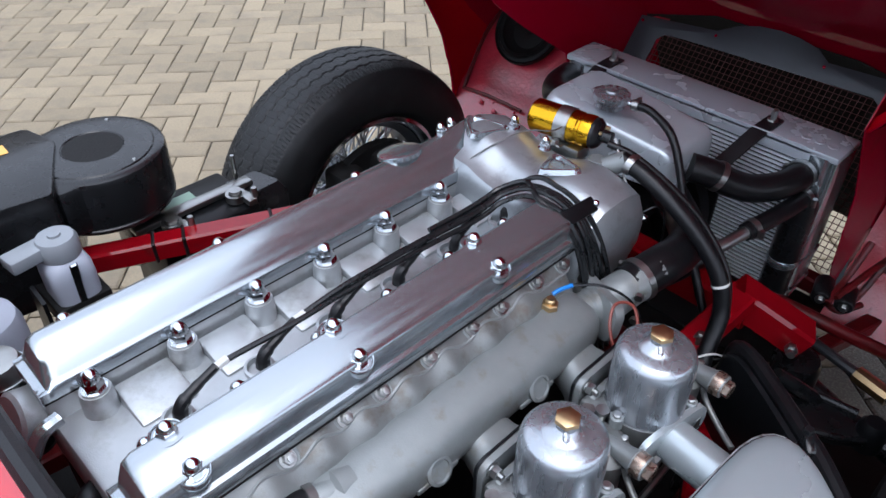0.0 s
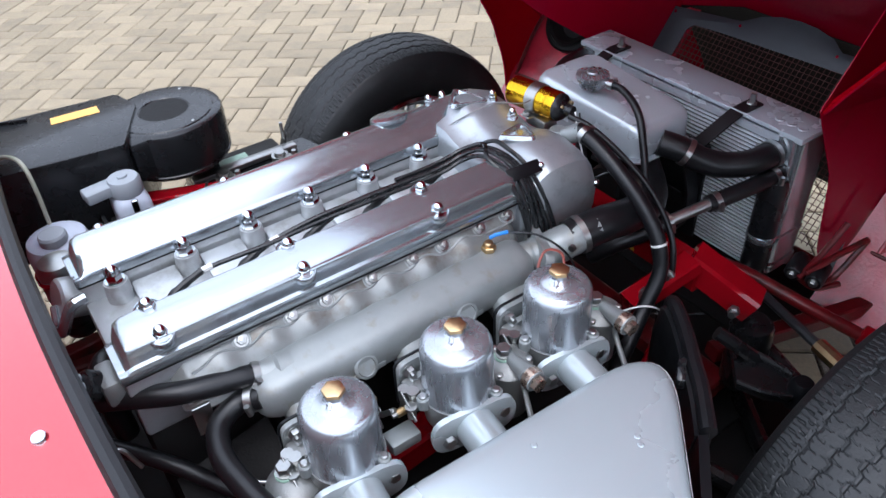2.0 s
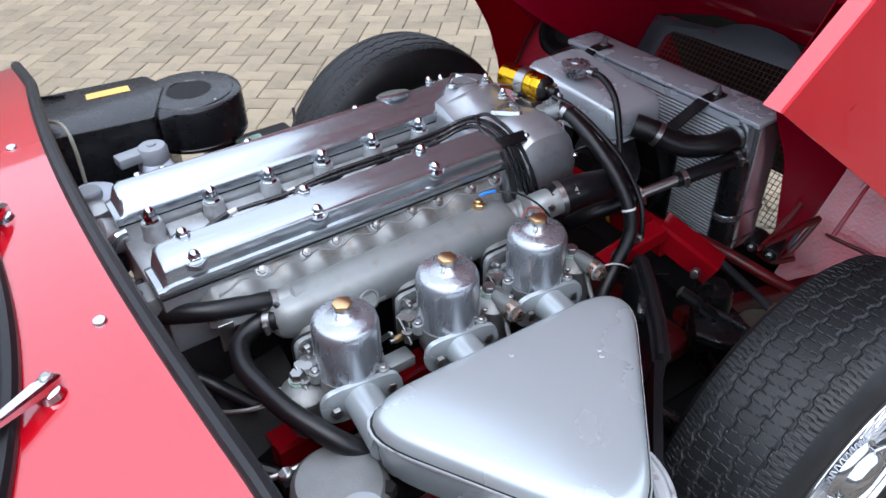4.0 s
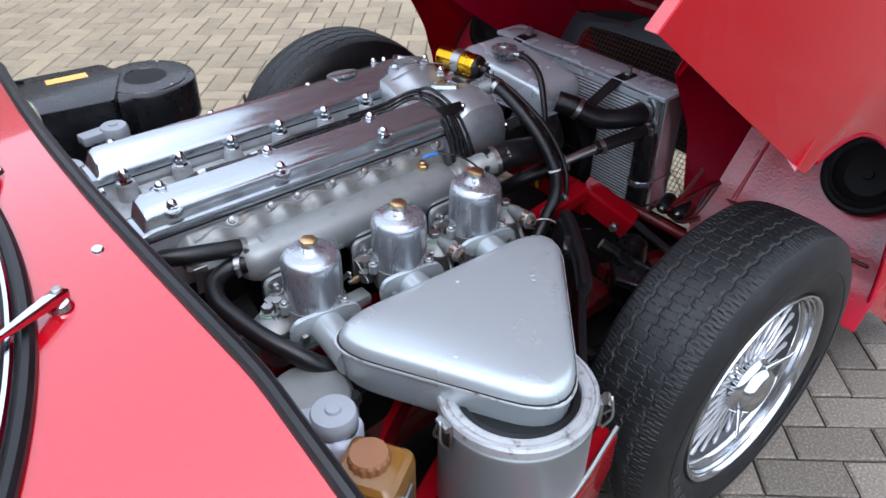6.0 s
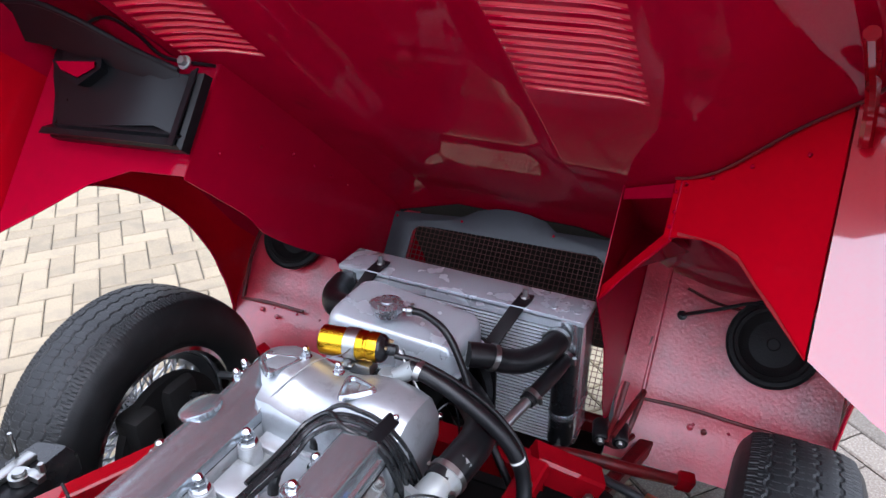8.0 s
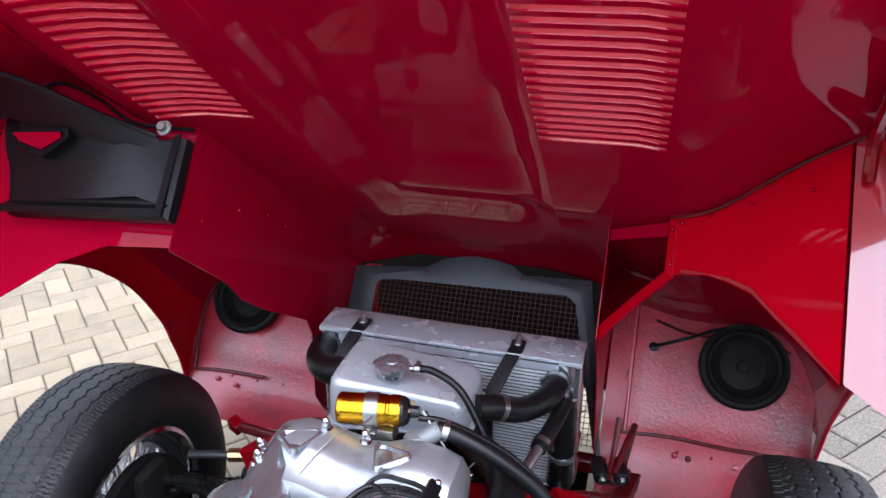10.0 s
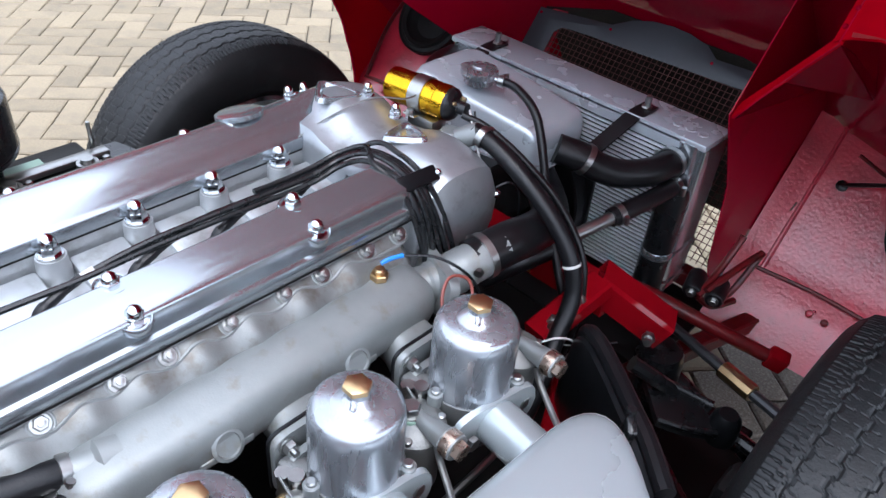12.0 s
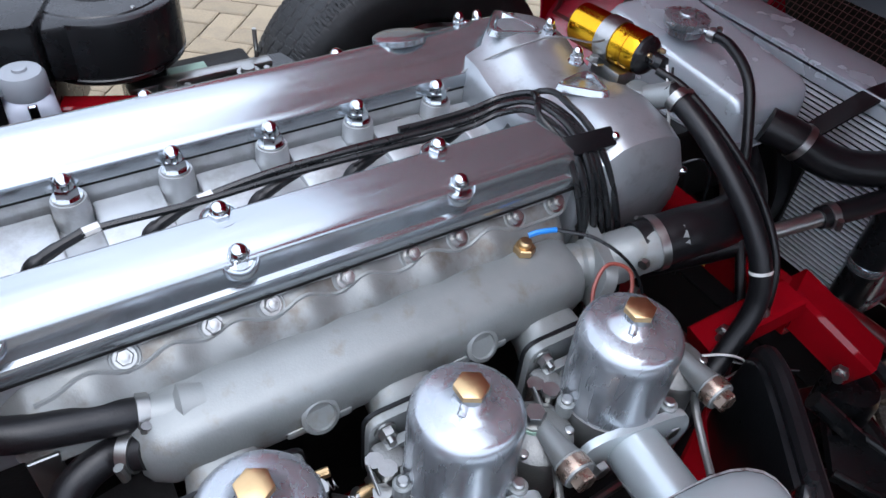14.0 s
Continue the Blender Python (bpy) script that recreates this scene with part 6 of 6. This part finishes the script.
part("side_panel", sheet([[p + Vector((-0.010, -0.012, -0.05)) for p in side_e], [p + Vector((-0.008, -0.009, -0.002)) for p in side_e], side_e, [Vector((p.x + 0.004, p.y + 0.004, 0.25)) for p in side_e]], 0.003), M_SATIN, sh, "flat black panel with a worn edge")
part("bracket", merge(box((0.468, -0.262, 0.612), (0.012, 0.022, 0.034), 0.004, 2, pose(0, 0, 0, 20, 0, 40)), hexa(0.006, 0.008, (0.462, -0.255, 0.628))), M_BLACK, sh)

# fan cowl and fan behind the radiator
fan = thing("cooling_fan", (0.0, 0.20, 0.45), "black cooling fan in a dark cowl", "fan")
part("cowl", lathe([(0.140, 0), (0.146, 0.0), (0.146, 0.04), (0.140, 0.04)], (-0.055, 0.215, 0.46), (0, 1, 0), 40, close=True), M_RUB, fan)
part("motor", lathe([(0, -0.07), (0.045, -0.07), (0.05, -0.06), (0.05, 0.02), (0, 0.02)], (-0.055, 0.20, 0.46), (0, 1, 0), 24), M_DARK, fan)
for k in range(6):
    part("blade", xf(box((0.082, 0, 0), (0.09, 0.004, 0.05), 0.002, 1, pose(0, 0, 0, 25, 0, 0)), Matrix.Translation((-0.055, 0.225, 0.46)) @ pose(0, 0, 0, 0, 60 * k, 0)), M_RUB, fan)

# ---- left side of the bay ----
blow = thing("heater_blower", (-0.65, -0.65, 0.5), "black enamelled heater blower with a round intake", "heater")
part("blower_drum", lathe([(0, 0.528), (0.112, 0.528), (0.1165, 0.532), (0.1175, 0.538), (0.115, 0.5405), (0.1175, 0.543), (0.1175, 0.622), (0.115, 0.628), (0.108, 0.6315), (0.100, 0.6315), (0.098, 0.6335), (0.085, 0.6345), (0.052, 0.6345), (0.050, 0.6325), (0, 0.6325)], (-0.652, -0.558, 0), seg=64), M_BLACK, blow)
ink = part("intake_mesh", lathe([(0.0495, 0.6328), (0.03, 0.6336), (0.0, 0.6338)], (-0.652, -0.558, 0), seg=32), M_DARK, blow, "dark round intake gauze")
for a in (20, 140, 260):
    part("rivet", lathe([(0.004, 0), (0.003, 0.002), (0, 0.0022)], (-0.652 + 0.092 * math.cos(radians(a)), -0.558 + 0.092 * math.sin(radians(a)), 0.6335), seg=8), M_STEEL, blow)
hb = part("heater_case", merge(prism(round_poly([(-0.548, -0.668), (-0.60, -1.02), (-0.83, -1.02), (-0.775, -0.62), (-0.70, -0.60)], 0.008, 3), Matrix.Translation((0, 0, 0.44)), 0.20, 0.003), box((-0.655, -0.62, 0.585), (0.20, 0.08, 0.09), 0.01)), M_BLACK, blow, "black sheet-metal heater case")
part("orange_label", prism([(-0.745, -0.668), (-0.752, -0.760), (-0.722, -0.764), (-0.713, -0.670)], Matrix.Translation((0, 0, 0.6402)), 0.0008), M_ORANGE, hb, "blank orange label")
part("rib", tube([(-0.80, -0.86, 0.641), (-0.775, -0.80, 0.642)], 0.004, 6, raw=True), M_BLACK, hb)
part("blower_leg", box((-0.64, -0.52, 0.46), (0.07, 0.07, 0.14), 0.01), M_BLACK, blow)

wb = thing("washer_bottle", (-0.485, -0.70, 0.50), "white plastic washer bottle with grey pump cap", "bottle")
part("bottle", loft([[(x, y, z) for x, y in round_poly([(-0.485 - 0.038 * k, -0.70 - 0.034 * k), (-0.485 + 0.038 * k, -0.70 - 0.034 * k), (-0.485 + 0.038 * k, -0.70 + 0.034 * k), (-0.485 - 0.038 * k, -0.70 + 0.034 * k)], 0.018, 4)] for z, k in ((0.40, 0.95), (0.545, 1.0), (0.565, 0.97), (0.576, 0.8), (0.58, 0.62))]), M_WHITE, wb)
part("pump_cap", lathe([(0.030, 0.578), (0.031, 0.582), (0.031, 0.604), (0.027, 0.611), (0.010, 0.6125), (0.009, 0.616), (0.0, 0.617)], (-0.485, -0.70, 0), seg=32), M_GREYCAP, wb, "grey plastic pump cap")
part("cap_arm", box((-0.487, -0.745, 0.596), (0.036, 0.06, 0.022), 0.004, 2, pose(0, 0, 0, 0, 0, 8)), M_GREYCAP, wb)
part("strap", box((-0.446, -0.70, 0.53), (0.006, 0.012, 0.11), 0.002, 1, pose(0, 0, 0, 0, 8, 0)), M_CHROME, wb, "bright strap")
part("holder", box((-0.49, -0.70, 0.49), (0.09, 0.085, 0.035), 0.004), M_DARK, wb)
part("bracket", prism([(-0.03, 0), (0.03, 0), (0.03, 0.09), (-0.01, 0.10)], Matrix.Translation((-0.455, -0.755, 0.46)) @ pose(0, 0, 0, 90, 0, 0), 0.006), M_SATIN, wb)

fb = thing("fluid_reservoir", (-0.42, -0.84, 0.48), "cloudy white plastic fluid reservoir", "bottle")
part("bottle", lathe([(0, 0.44), (0.05, 0.44), (0.055, 0.45), (0.055, 0.56), (0.05, 0.578), (0.034, 0.588), (0, 0.588)], (-0.42, -0.845, 0), seg=36), M_WHITE, fb)
part("screw_cap", lathe([(0.024, 0.585), (0.024, 0.598), (0.021, 0.602), (0, 0.602)], (-0.40, -0.85, 0), seg=28), M_GREYCAP, fb)
part("level_tube", tube([(-0.455, -0.845, 0.585), (-0.458, -0.842, 0.66), (-0.475, -0.845, 0.70), (-0.51, -0.86, 0.705), (-0.56, -0.90, 0.69)], 0.004, 8), M_TUBE, fb, "clear yellowed tube")
ps = thing("pressure_valve", (-0.22, -0.86, 0.62), "plated steel valve with a bright clip", "valve")
part("valve_body", lathe([(0.0, 0.58), (0.03, 0.58), (0.032, 0.59), (0.032, 0.64), (0.026, 0.655), (0.010, 0.66), (0, 0.66)], (-0.235, -0.862, 0), seg=30), M_STEEL, ps)
part("clip", merge(lathe([(0.0325, -0.005), (0.035, -0.005), (0.035, 0.005), (0.0325, 0.005)], (-0.235, -0.862, 0.632), (0, 0, 1), 30, close=True), box((-0.215, -0.835, 0.64), (0.03, 0.012, 0.014), 0.003)), M_CHROME, ps)
part("rubber_boot", lathe([(0.024, 0.53), (0.028, 0.54), (0.024, 0.55), (0.028, 0.56), (0.024, 0.57), (0.028, 0.58), (0, 0.58)], (-0.19, -0.865, 0.02), seg=24), M_RUB, ps)

bat = thing("battery_carrier", (-0.58, -0.42, 0.42), "bright steel clamp and terminals on a battery", "battery")
part("case", box((-0.585, -0.44, 0.40), (0.15, 0.20, 0.17), 0.008), M_SATIN, bat)
part("clamp_bar", box((-0.575, -0.44, 0.495), (0.025, 0.24, 0.012), 0.003), M_STEEL, bat)
for y in (-0.37, -0.50):
    tm = part("terminal", lathe([(0.012, 0.485), (0.011, 0.51), (0, 0.51)], (-0.545, y, 0), seg=16), M_STEEL, bat)
    part("terminal_clamp", merge(lathe([(0.013, 0.488), (0.019, 0.488), (0.019, 0.502), (0.013, 0.502)], (-0.545, y, 0), seg=18, close=True), box((-0.52, y + 0.012, 0.497), (0.035, 0.018, 0.014), 0.003), hexa(0.006, 0.02, (-0.51, y + 0.02, 0.503))), M_STEEL, tm)
part("label", box((-0.60, -0.47, 0.4865), (0.06, 0.10, 0.002)), M_GREEN, bat, "pale green label")
part("rod", lathe([(0.004, 0.49), (0.004, 0.545), (0, 0.545)], (-0.60, -0.335, 0), seg=8), M_STEEL, bat)
bk = thing("solenoid_cover", (-0.57, -0.32, 0.42), "black plastic cover beside the battery", "cover")
part("cover", loft([[(x, y, z) for x, y in round_poly([(-0.575 - 0.045 * k, -0.32 - 0.05 * k), (-0.575 + 0.045 * k, -0.33 - 0.04 * k), (-0.575 + 0.04 * k, -0.31 + 0.05 * k), (-0.575 - 0.04 * k, -0.32 + 0.04 * k)], 0.008, 3)] for z, k in ((0.36, 1.0), (0.465, 1.0), (0.488, 0.75))]), M_BLACK, bk)

# ---- right rear of the bay ----
oc = thing("oil_filter_housing", (0.40, -0.76, 0.45), "bare cast oval filter housing", "filter housing")
part("housing", loft([[(0.435 + 0.068 * k * math.cos(a) * (1.15 if math.cos(a) > 0 else 1), -0.755 + 0.066 * k * math.sin(a), z) for a in [2 * math.pi * i / 32 for i in range(32)]] for z, k in ((0.42, 0.96), (0.50, 1.0), (0.540, 0.98), (0.556, 0.93), (0.564, 0.82), (0.567, 0.5))]), M_GREYC, oc)
part("screw", merge(lathe([(0.010, 0), (0.010, 0.004), (0.008, 0.006), (0, 0.006)], (0.385, -0.805, 0.556), (-0.2, -0.3, 1), 16), box((0.385, -0.805, 0.563), (0.014, 0.003, 0.001))), M_STEEL, oc)
part("hex_boss", hexa(0.012, 0.016, (0.478, -0.708, 0.545)), M_DARK, oc)

rb = thing("clutch_reservoir", (0.51, -0.75, 0.5), "white brake fluid bottle with grey float cap", "bottle")
part("bottle", box((0.522, -0.768, 0.525), (0.066, 0.066, 0.10), 0.012, 3, pose(0, 0, 0, 0, 0, 32)), M_WHITE, rb)
part("cap", lathe([(0.030, 0.594), (0.0325, 0.598), (0.0325, 0.616), (0.030, 0.622), (0.012, 0.624), (0.010, 0.628), (0, 0.629)], (0.520, -0.765, -0.020), seg=32), M_GREYCAP, rb, "grey plastic cap")
part("cap_arm", box((0.497, -0.804, 0.586), (0.034, 0.06, 0.018), 0.003, 2, pose(0, 0, 0, 0, 0, -30)), M_GREYCAP, rb)
part("clip_ring", lathe([(0.0305, 0.590), (0.0325, 0.590), (0.0325, 0.594), (0.0305, 0.594)], (0.520, -0.765, -0.020), seg=30, close=True), M_STEEL, rb)
ab = thing("amber_reservoir", (0.605, -0.765, 0.5), "aged amber plastic bottle with ribbed brown cap", "bottle")
part("bottle", loft([[(x, y, z) for x, y in round_poly([tuple((Vector((0.610, -0.765)) + Matrix.Rotation(radians(32), 2) @ Vector((a * k, b * k)))) for a, b in ((-0.046, -0.044), (0.046, -0.044), (0.046, 0.044), (-0.046, 0.044))], 0.014, 4)] for z, k in ((0.44, 0.95), (0.45, 1.0), (0.563, 1.0), (0.574, 0.95), (0.580, 0.8))]), M_BROWN, ab, "amber plastic bottle")
ring = []
for r, h in ((0.0240, 0.578), (0.0268, 0.580), (0.0268, 0.592), (0.0248, 0.596), (0.01, 0.597)):
    ring.append([(0.603 + r * (1 + (0.06 if (k // 2) % 2 and r > 0.025 else 0)) * math.cos(2 * math.pi * k / 64), -0.765 + r * (1 + (0.06 if (k // 2) % 2 and r > 0.025 else 0)) * math.sin(2 * math.pi * k / 64), h) for k in range(64)])
part("ribbed_cap", loft(ring), M_BCAP, ab, "ribbed brown screw cap")
part("steel_holder", merge(box((0.60, -0.795, 0.50), (0.19, 0.004, 0.11), 0.001, 1, pose(0, 0, 0, 0, 0, 34)), box((0.657, -0.748, 0.50), (0.004, 0.05, 0.09), 0.001, 1, pose(0, 0, 0, 0, 0, 34))), M_STEEL, ab)

rl = thing("side_rail", (0.60, -0.55, 0.42), "red inner side rail of the bay", "car frame")
part("rail", loft([[(x + a, y + b, z + c) for a, b, c in ((-0.02, 0.02, 0.0), (0.02, -0.02, 0.0), (0.02, -0.02, -0.05), (-0.02, 0.02, -0.05))] for x, y, z in ((0.43, -0.55, 0.50), (0.50, -0.68, 0.47), (0.62, -0.80, 0.44))]), M_FRAME, rl)
part("outer_rail", loft([[(x + a, y, z + c) for a, c in ((-0.004, 0.0), (0.03, 0.0), (0.03, -0.07), (-0.004, -0.30))] for x, y, z in ((0.695, -0.40, 0.47), (0.735, -0.55, 0.45), (0.76, -0.80, 0.44), (0.77, -0.93, 0.44))]), M_FRAME, rl)
part("edge_strip", tube([(0.715, -0.39, 0.475), (0.755, -0.55, 0.455), (0.78, -0.80, 0.445)], 0.0045, 6), M_STEEL, rl, "bright edge strip")
# Dark sheets added below the bay; they block the ground and its light.
part("dark_floor", box((0.0, -0.325, 0.16), (1.11, 1.21, 0.012), 0.003), M_DARK, rl, "added dark sheet that keeps the bay's underside black")
part("dark_front_sheet", box((0.0, 0.432, 0.158), (0.56, 0.29, 0.012), 0.003), M_DARK, rl)
fp = thing("fuel_pipes", (0.34, -0.6, 0.5), "bent bright steel fuel and linkage pipes", "pipes")
for pts, r, m in (([(0.31, -0.86, 0.49), (0.34, -0.78, 0.50), (0.345, -0.60, 0.505), (0.35, -0.40, 0.505), (0.34, -0.25, 0.50)], 0.005, M_STEEL), ([(0.345, -0.60, 0.50), (0.375, -0.575, 0.515), (0.385, -0.50, 0.52), (0.37, -0.44, 0.51)], 0.004, M_STEEL), ([(0.20, -0.86, 0.535), (0.25, -0.80, 0.55), (0.27, -0.74, 0.562)], 0.004, M_STEEL), ([(0.235, -0.785, 0.585), (0.26, -0.76, 0.578), (0.275, -0.73, 0.575)], 0.0022, M_STEEL), ([(0.16, -0.905, 0.60), (0.165, -0.885, 0.64), (0.17, -0.87, 0.60)], 0.003, M_STEEL), ([(0.13, -0.91, 0.70), (0.22, -0.91, 0.56), (0.26, -0.90, 0.48)], 0.006, M_STEEL), ([(0.44, -0.79, 0.52), (0.46, -0.73, 0.47), (0.45, -0.68, 0.42)], 0.009, M_RUB), ([(0.30, -0.83, 0.50), (0.33, -0.80, 0.49), (0.37, -0.80, 0.50)], 0.009, M_RUB)):
    part("pipe", tube(pts, r, 8), m, fp)
for q in ((0.285, -0.575, 0.545), (0.30, -0.41, 0.55)):
    part("linkage_block", box(q, (0.03, 0.045, 0.02), 0.004), M_OLD, fp)
ex = thing("engine_mount", (0.22, -0.72, 0.42), "dark steel mounting bracket beside the block", "bracket")
part("plate", loft([[(0.13, -0.84, 0.50), (0.13, -0.84, 0.40), (0.25, -0.84, 0.38), (0.25, -0.84, 0.43)], [(0.12, -0.70, 0.52), (0.12, -0.70, 0.40), (0.22, -0.70, 0.40), (0.22, -0.70, 0.46)]]), M_DARK, ex)
# red frame seen under the carburettors
bar("inner_rail", (0.245, -0.78, 0.435), (0.215, -0.40, 0.435), 0.05, 0.05)

# ---- scuttle fittings ----
for x, y in ((0.2472, -0.9358), (-0.262, -0.945)):
    zz = scuttle_z(x, y)
    jt = thing("washer_jet", (x, y, zz), "small chrome washer jet on the scuttle", "washer jet", "washer jets")
    part("jet", lathe([(0.0, 0), (0.0085, 0), (0.009, 0.002), (0.0085, 0.008), (0.007, 0.0105), (0, 0.011)], (x, y, zz + 0.001), (0.1, -0.1, 1), 16), M_CHROME, jt)


def wiper(x, y, dx, dy):
    z = scuttle_z(x, y)
    w = thing("wiper", (x, y, z), "chrome wiper arm folded over the screen", "wiper", "windscreen wipers")
    part("boss", lathe([(0.016, 0), (0.014, 0.008), (0.009, 0.012), (0, 0.013)], (x, y, z), (0, -0.1, 1), 20), M_CHROME, w)
    d = Vector((dx, dy, 0.0)).normalized()
    s = Vector((-d.y, d.x, 0))
    rings = []
    for f, wd, h, up in ((-0.016, 0.012, 0.006, 0.014), (-0.010, 0.0185, 0.011, 0.0155), (0.012, 0.0185, 0.012, 0.019), (0.04, 0.016, 0.010, 0.024), (0.075, 0.011, 0.007, 0.030), (0.11, 0.0075, 0.005, 0.036), (0.26, 0.006, 0.004, 0.075), (0.40, 0.005, 0.004, 0.13)):
        o = Vector((x, y, z + up)) + d * f
        rings.append([o + s * (wd / 2 * a) + Vector((0, 0, h / 2 * b)) for a, b in ((-1, -1), (1, -1), (1, 0.5), (0.7, 1), (-0.7, 1), (-1, 0.5))])
    part("arm", loft(rings), M_CHROME, w, "tapered chrome arm")
    part("pivot_nut", lathe([(0.006, 0), (0.006, 0.004), (0.004, 0.005), (0, 0.004)], Vector((x, y, z + 0.0215)) - d * 0.004, (0, 0, 1), 14), M_STEEL, w)
    part("spring_stop", tube([Vector((x, y, z + 0.03)) + d * 0.105 - s * 0.008, Vector((x, y, z + 0.034)) + d * 0.105, Vector((x, y, z + 0.028)) + d * 0.112 + s * 0.010], 0.0015, 6), M_CHROME, w)


wiper(0.3225, -1.0085, 0.62, -0.78)
wiper(-0.044, -0.992, 0.90, -0.43)

# windscreen with chrome and rubber surround
ws = thing("windscreen", (0, -1.1, 0.82), "curved windscreen in chrome and black rubber", "windscreen")


def rim_pt(k, up=0.0, back=0.0):
    x = -0.62 + 1.24 * k / 40
    y = -1.020 - 0.115 * (abs(x) / 0.56) ** 2.6 - back
    return Vector((x, y, scuttle_z(x, y) + 0.004 + up))


part("rubber_surround", tube([rim_pt(k) for k in range(41)], 0.012, 10, 2), M_RUB, ws, "black rubber surround")
part("chrome_trim", tube([rim_pt(k, 0.009, 0.016) for k in range(41)], 0.0075, 10, 2), M_CHROME, ws, "chrome trim strip")
part("inner_seal", tube([rim_pt(k, 0.016, 0.030) for k in range(41)], 0.008, 8, 2), M_RUB, ws)
gg = [[rim_pt(k, 0.012 + 0.30 * f, 0.034 + 0.42 * f) for k in range(41)] for f in (0, 0.25, 0.5, 0.75, 1.0)]
pane = part("pane", sheet(gg, 0.005), M_GLASS, ws, "laminated glass pane")
pane.visible_shadow = False
part("dashboard", box((0, -1.75, 0.74), (1.15, 0.9, 0.08), 0.02), M_SATIN, car_body, "dark cockpit top behind the screen")

# ---- block paving in herringbone ----
BL, BW, GAP = 0.200, 0.100, 0.005


def brick_mesh(vert, seed):
    rnd = random.Random(seed)
    l, w = (BL - GAP) / 2, (BW - GAP) / 2
    c = 0.005
    rings = []
    for dx, z in ((0.0, -0.010), (0.0, -0.004), (c, 0.0)):
        r = []
        for sx, sy in ((-1, -1), (1, -1), (1, 1), (-1, 1)):
            x, y = sx * (l - dx) + rnd.uniform(-0.001, 0.001), sy * (w - dx) + rnd.uniform(-0.001, 0.001)
            r.append((x, y, z) if not vert else (-y, x, z))
        rings.append(r)
    verts = [p for r in rings for p in r]
    faces = [(8, 9, 10, 11)]
    for a in (0, 4):
        for k in range(4):
            faces.append((a + k, a + (k + 1) % 4, a + 4 + (k + 1) % 4, a + 4 + k))
    return verts, faces


spots = []
ca, sa = math.cos(radians(48.5)), math.sin(radians(48.5))
for i in range(-60, 61):
    for j in range(-60, 61):
        # herringbone cell: one brick along, one across, stepped by half a length
        for vert in (0, 1):
            ux = i * 2 * BW + j * BW + (-BW / 2 if vert else 0)
            uy = j * BW - i * 2 * BW + (1.5 * BW if vert else 0)
            px, py = ca * ux - sa * uy, sa * ux + ca * uy
            if -5.5 < px < 3.5 and -2.5 < py < 6.5:
                spots.append((px, py, vert))
MB = []
for vert in (0, 1):
    for sd in range(4):
        v, f = brick_mesh(vert, 10 * vert + sd)
        me = bpy.data.meshes.new("brick")
        me.from_pydata(v, [], f)
        me.materials.append(M_PAVE)
        mg = me.copy()
        mg.materials[0] = M_PAVEG
        MB.append((v, f, me, mg))
near = sorted((p for p in spots), key=lambda p: min(math.hypot(p[0] + 1.7, p[1] + 0.1), math.hypot(p[0] - 0.95, p[1] - 0.4) + 0.5))
rq = random.Random(5)
rot = Matrix.Rotation(radians(48.5), 4, "Z")
paving = tagged(new("paving"), "buff concrete block paving laid in herringbone", "paving", kind="structure")
for px, py, vert in near[:290]:
    b = new("brick", MB[4 * vert + rq.randrange(4)][3 if px > 0.3 else 2])
    b.parent = paving
    b.matrix_local = FALL @ Matrix.Translation((-0.66, 0, 0)) @ Matrix.Translation((px, py, rq.uniform(-0.0015, 0.0012))) @ rot @ pose(0, 0, 0, rq.uniform(-0.4, 0.4), rq.uniform(-0.4, 0.4), rq.uniform(-0.6, 0.6))
for grey in (False, True):
    verts, faces = [], []
    for px, py, vert in near[290:]:
        if (px > 0.3) != grey:
            continue
        v, f = MB[4 * vert + rq.randrange(4)][:2]
        m = FALL @ Matrix.Translation((-0.66, 0, 0)) @ Matrix.Translation((px, py, rq.uniform(-0.0015, 0.0012))) @ rot
        o = len(verts)
        verts += [tuple(m @ Vector(p)) for p in v]
        faces += [tuple(o + k for k in q) for q in f]
    me = bpy.data.meshes.new("far_bricks")
    me.from_pydata(verts, [], faces)
    me.materials.append(M_PAVEG if grey else M_PAVE)
    fb_ = new("far_bricks", me)
    fb_.parent = paving
    tagged(fb_, "grey speckled paving blocks further off" if grey else "buff paving blocks further off", kind="stuff")
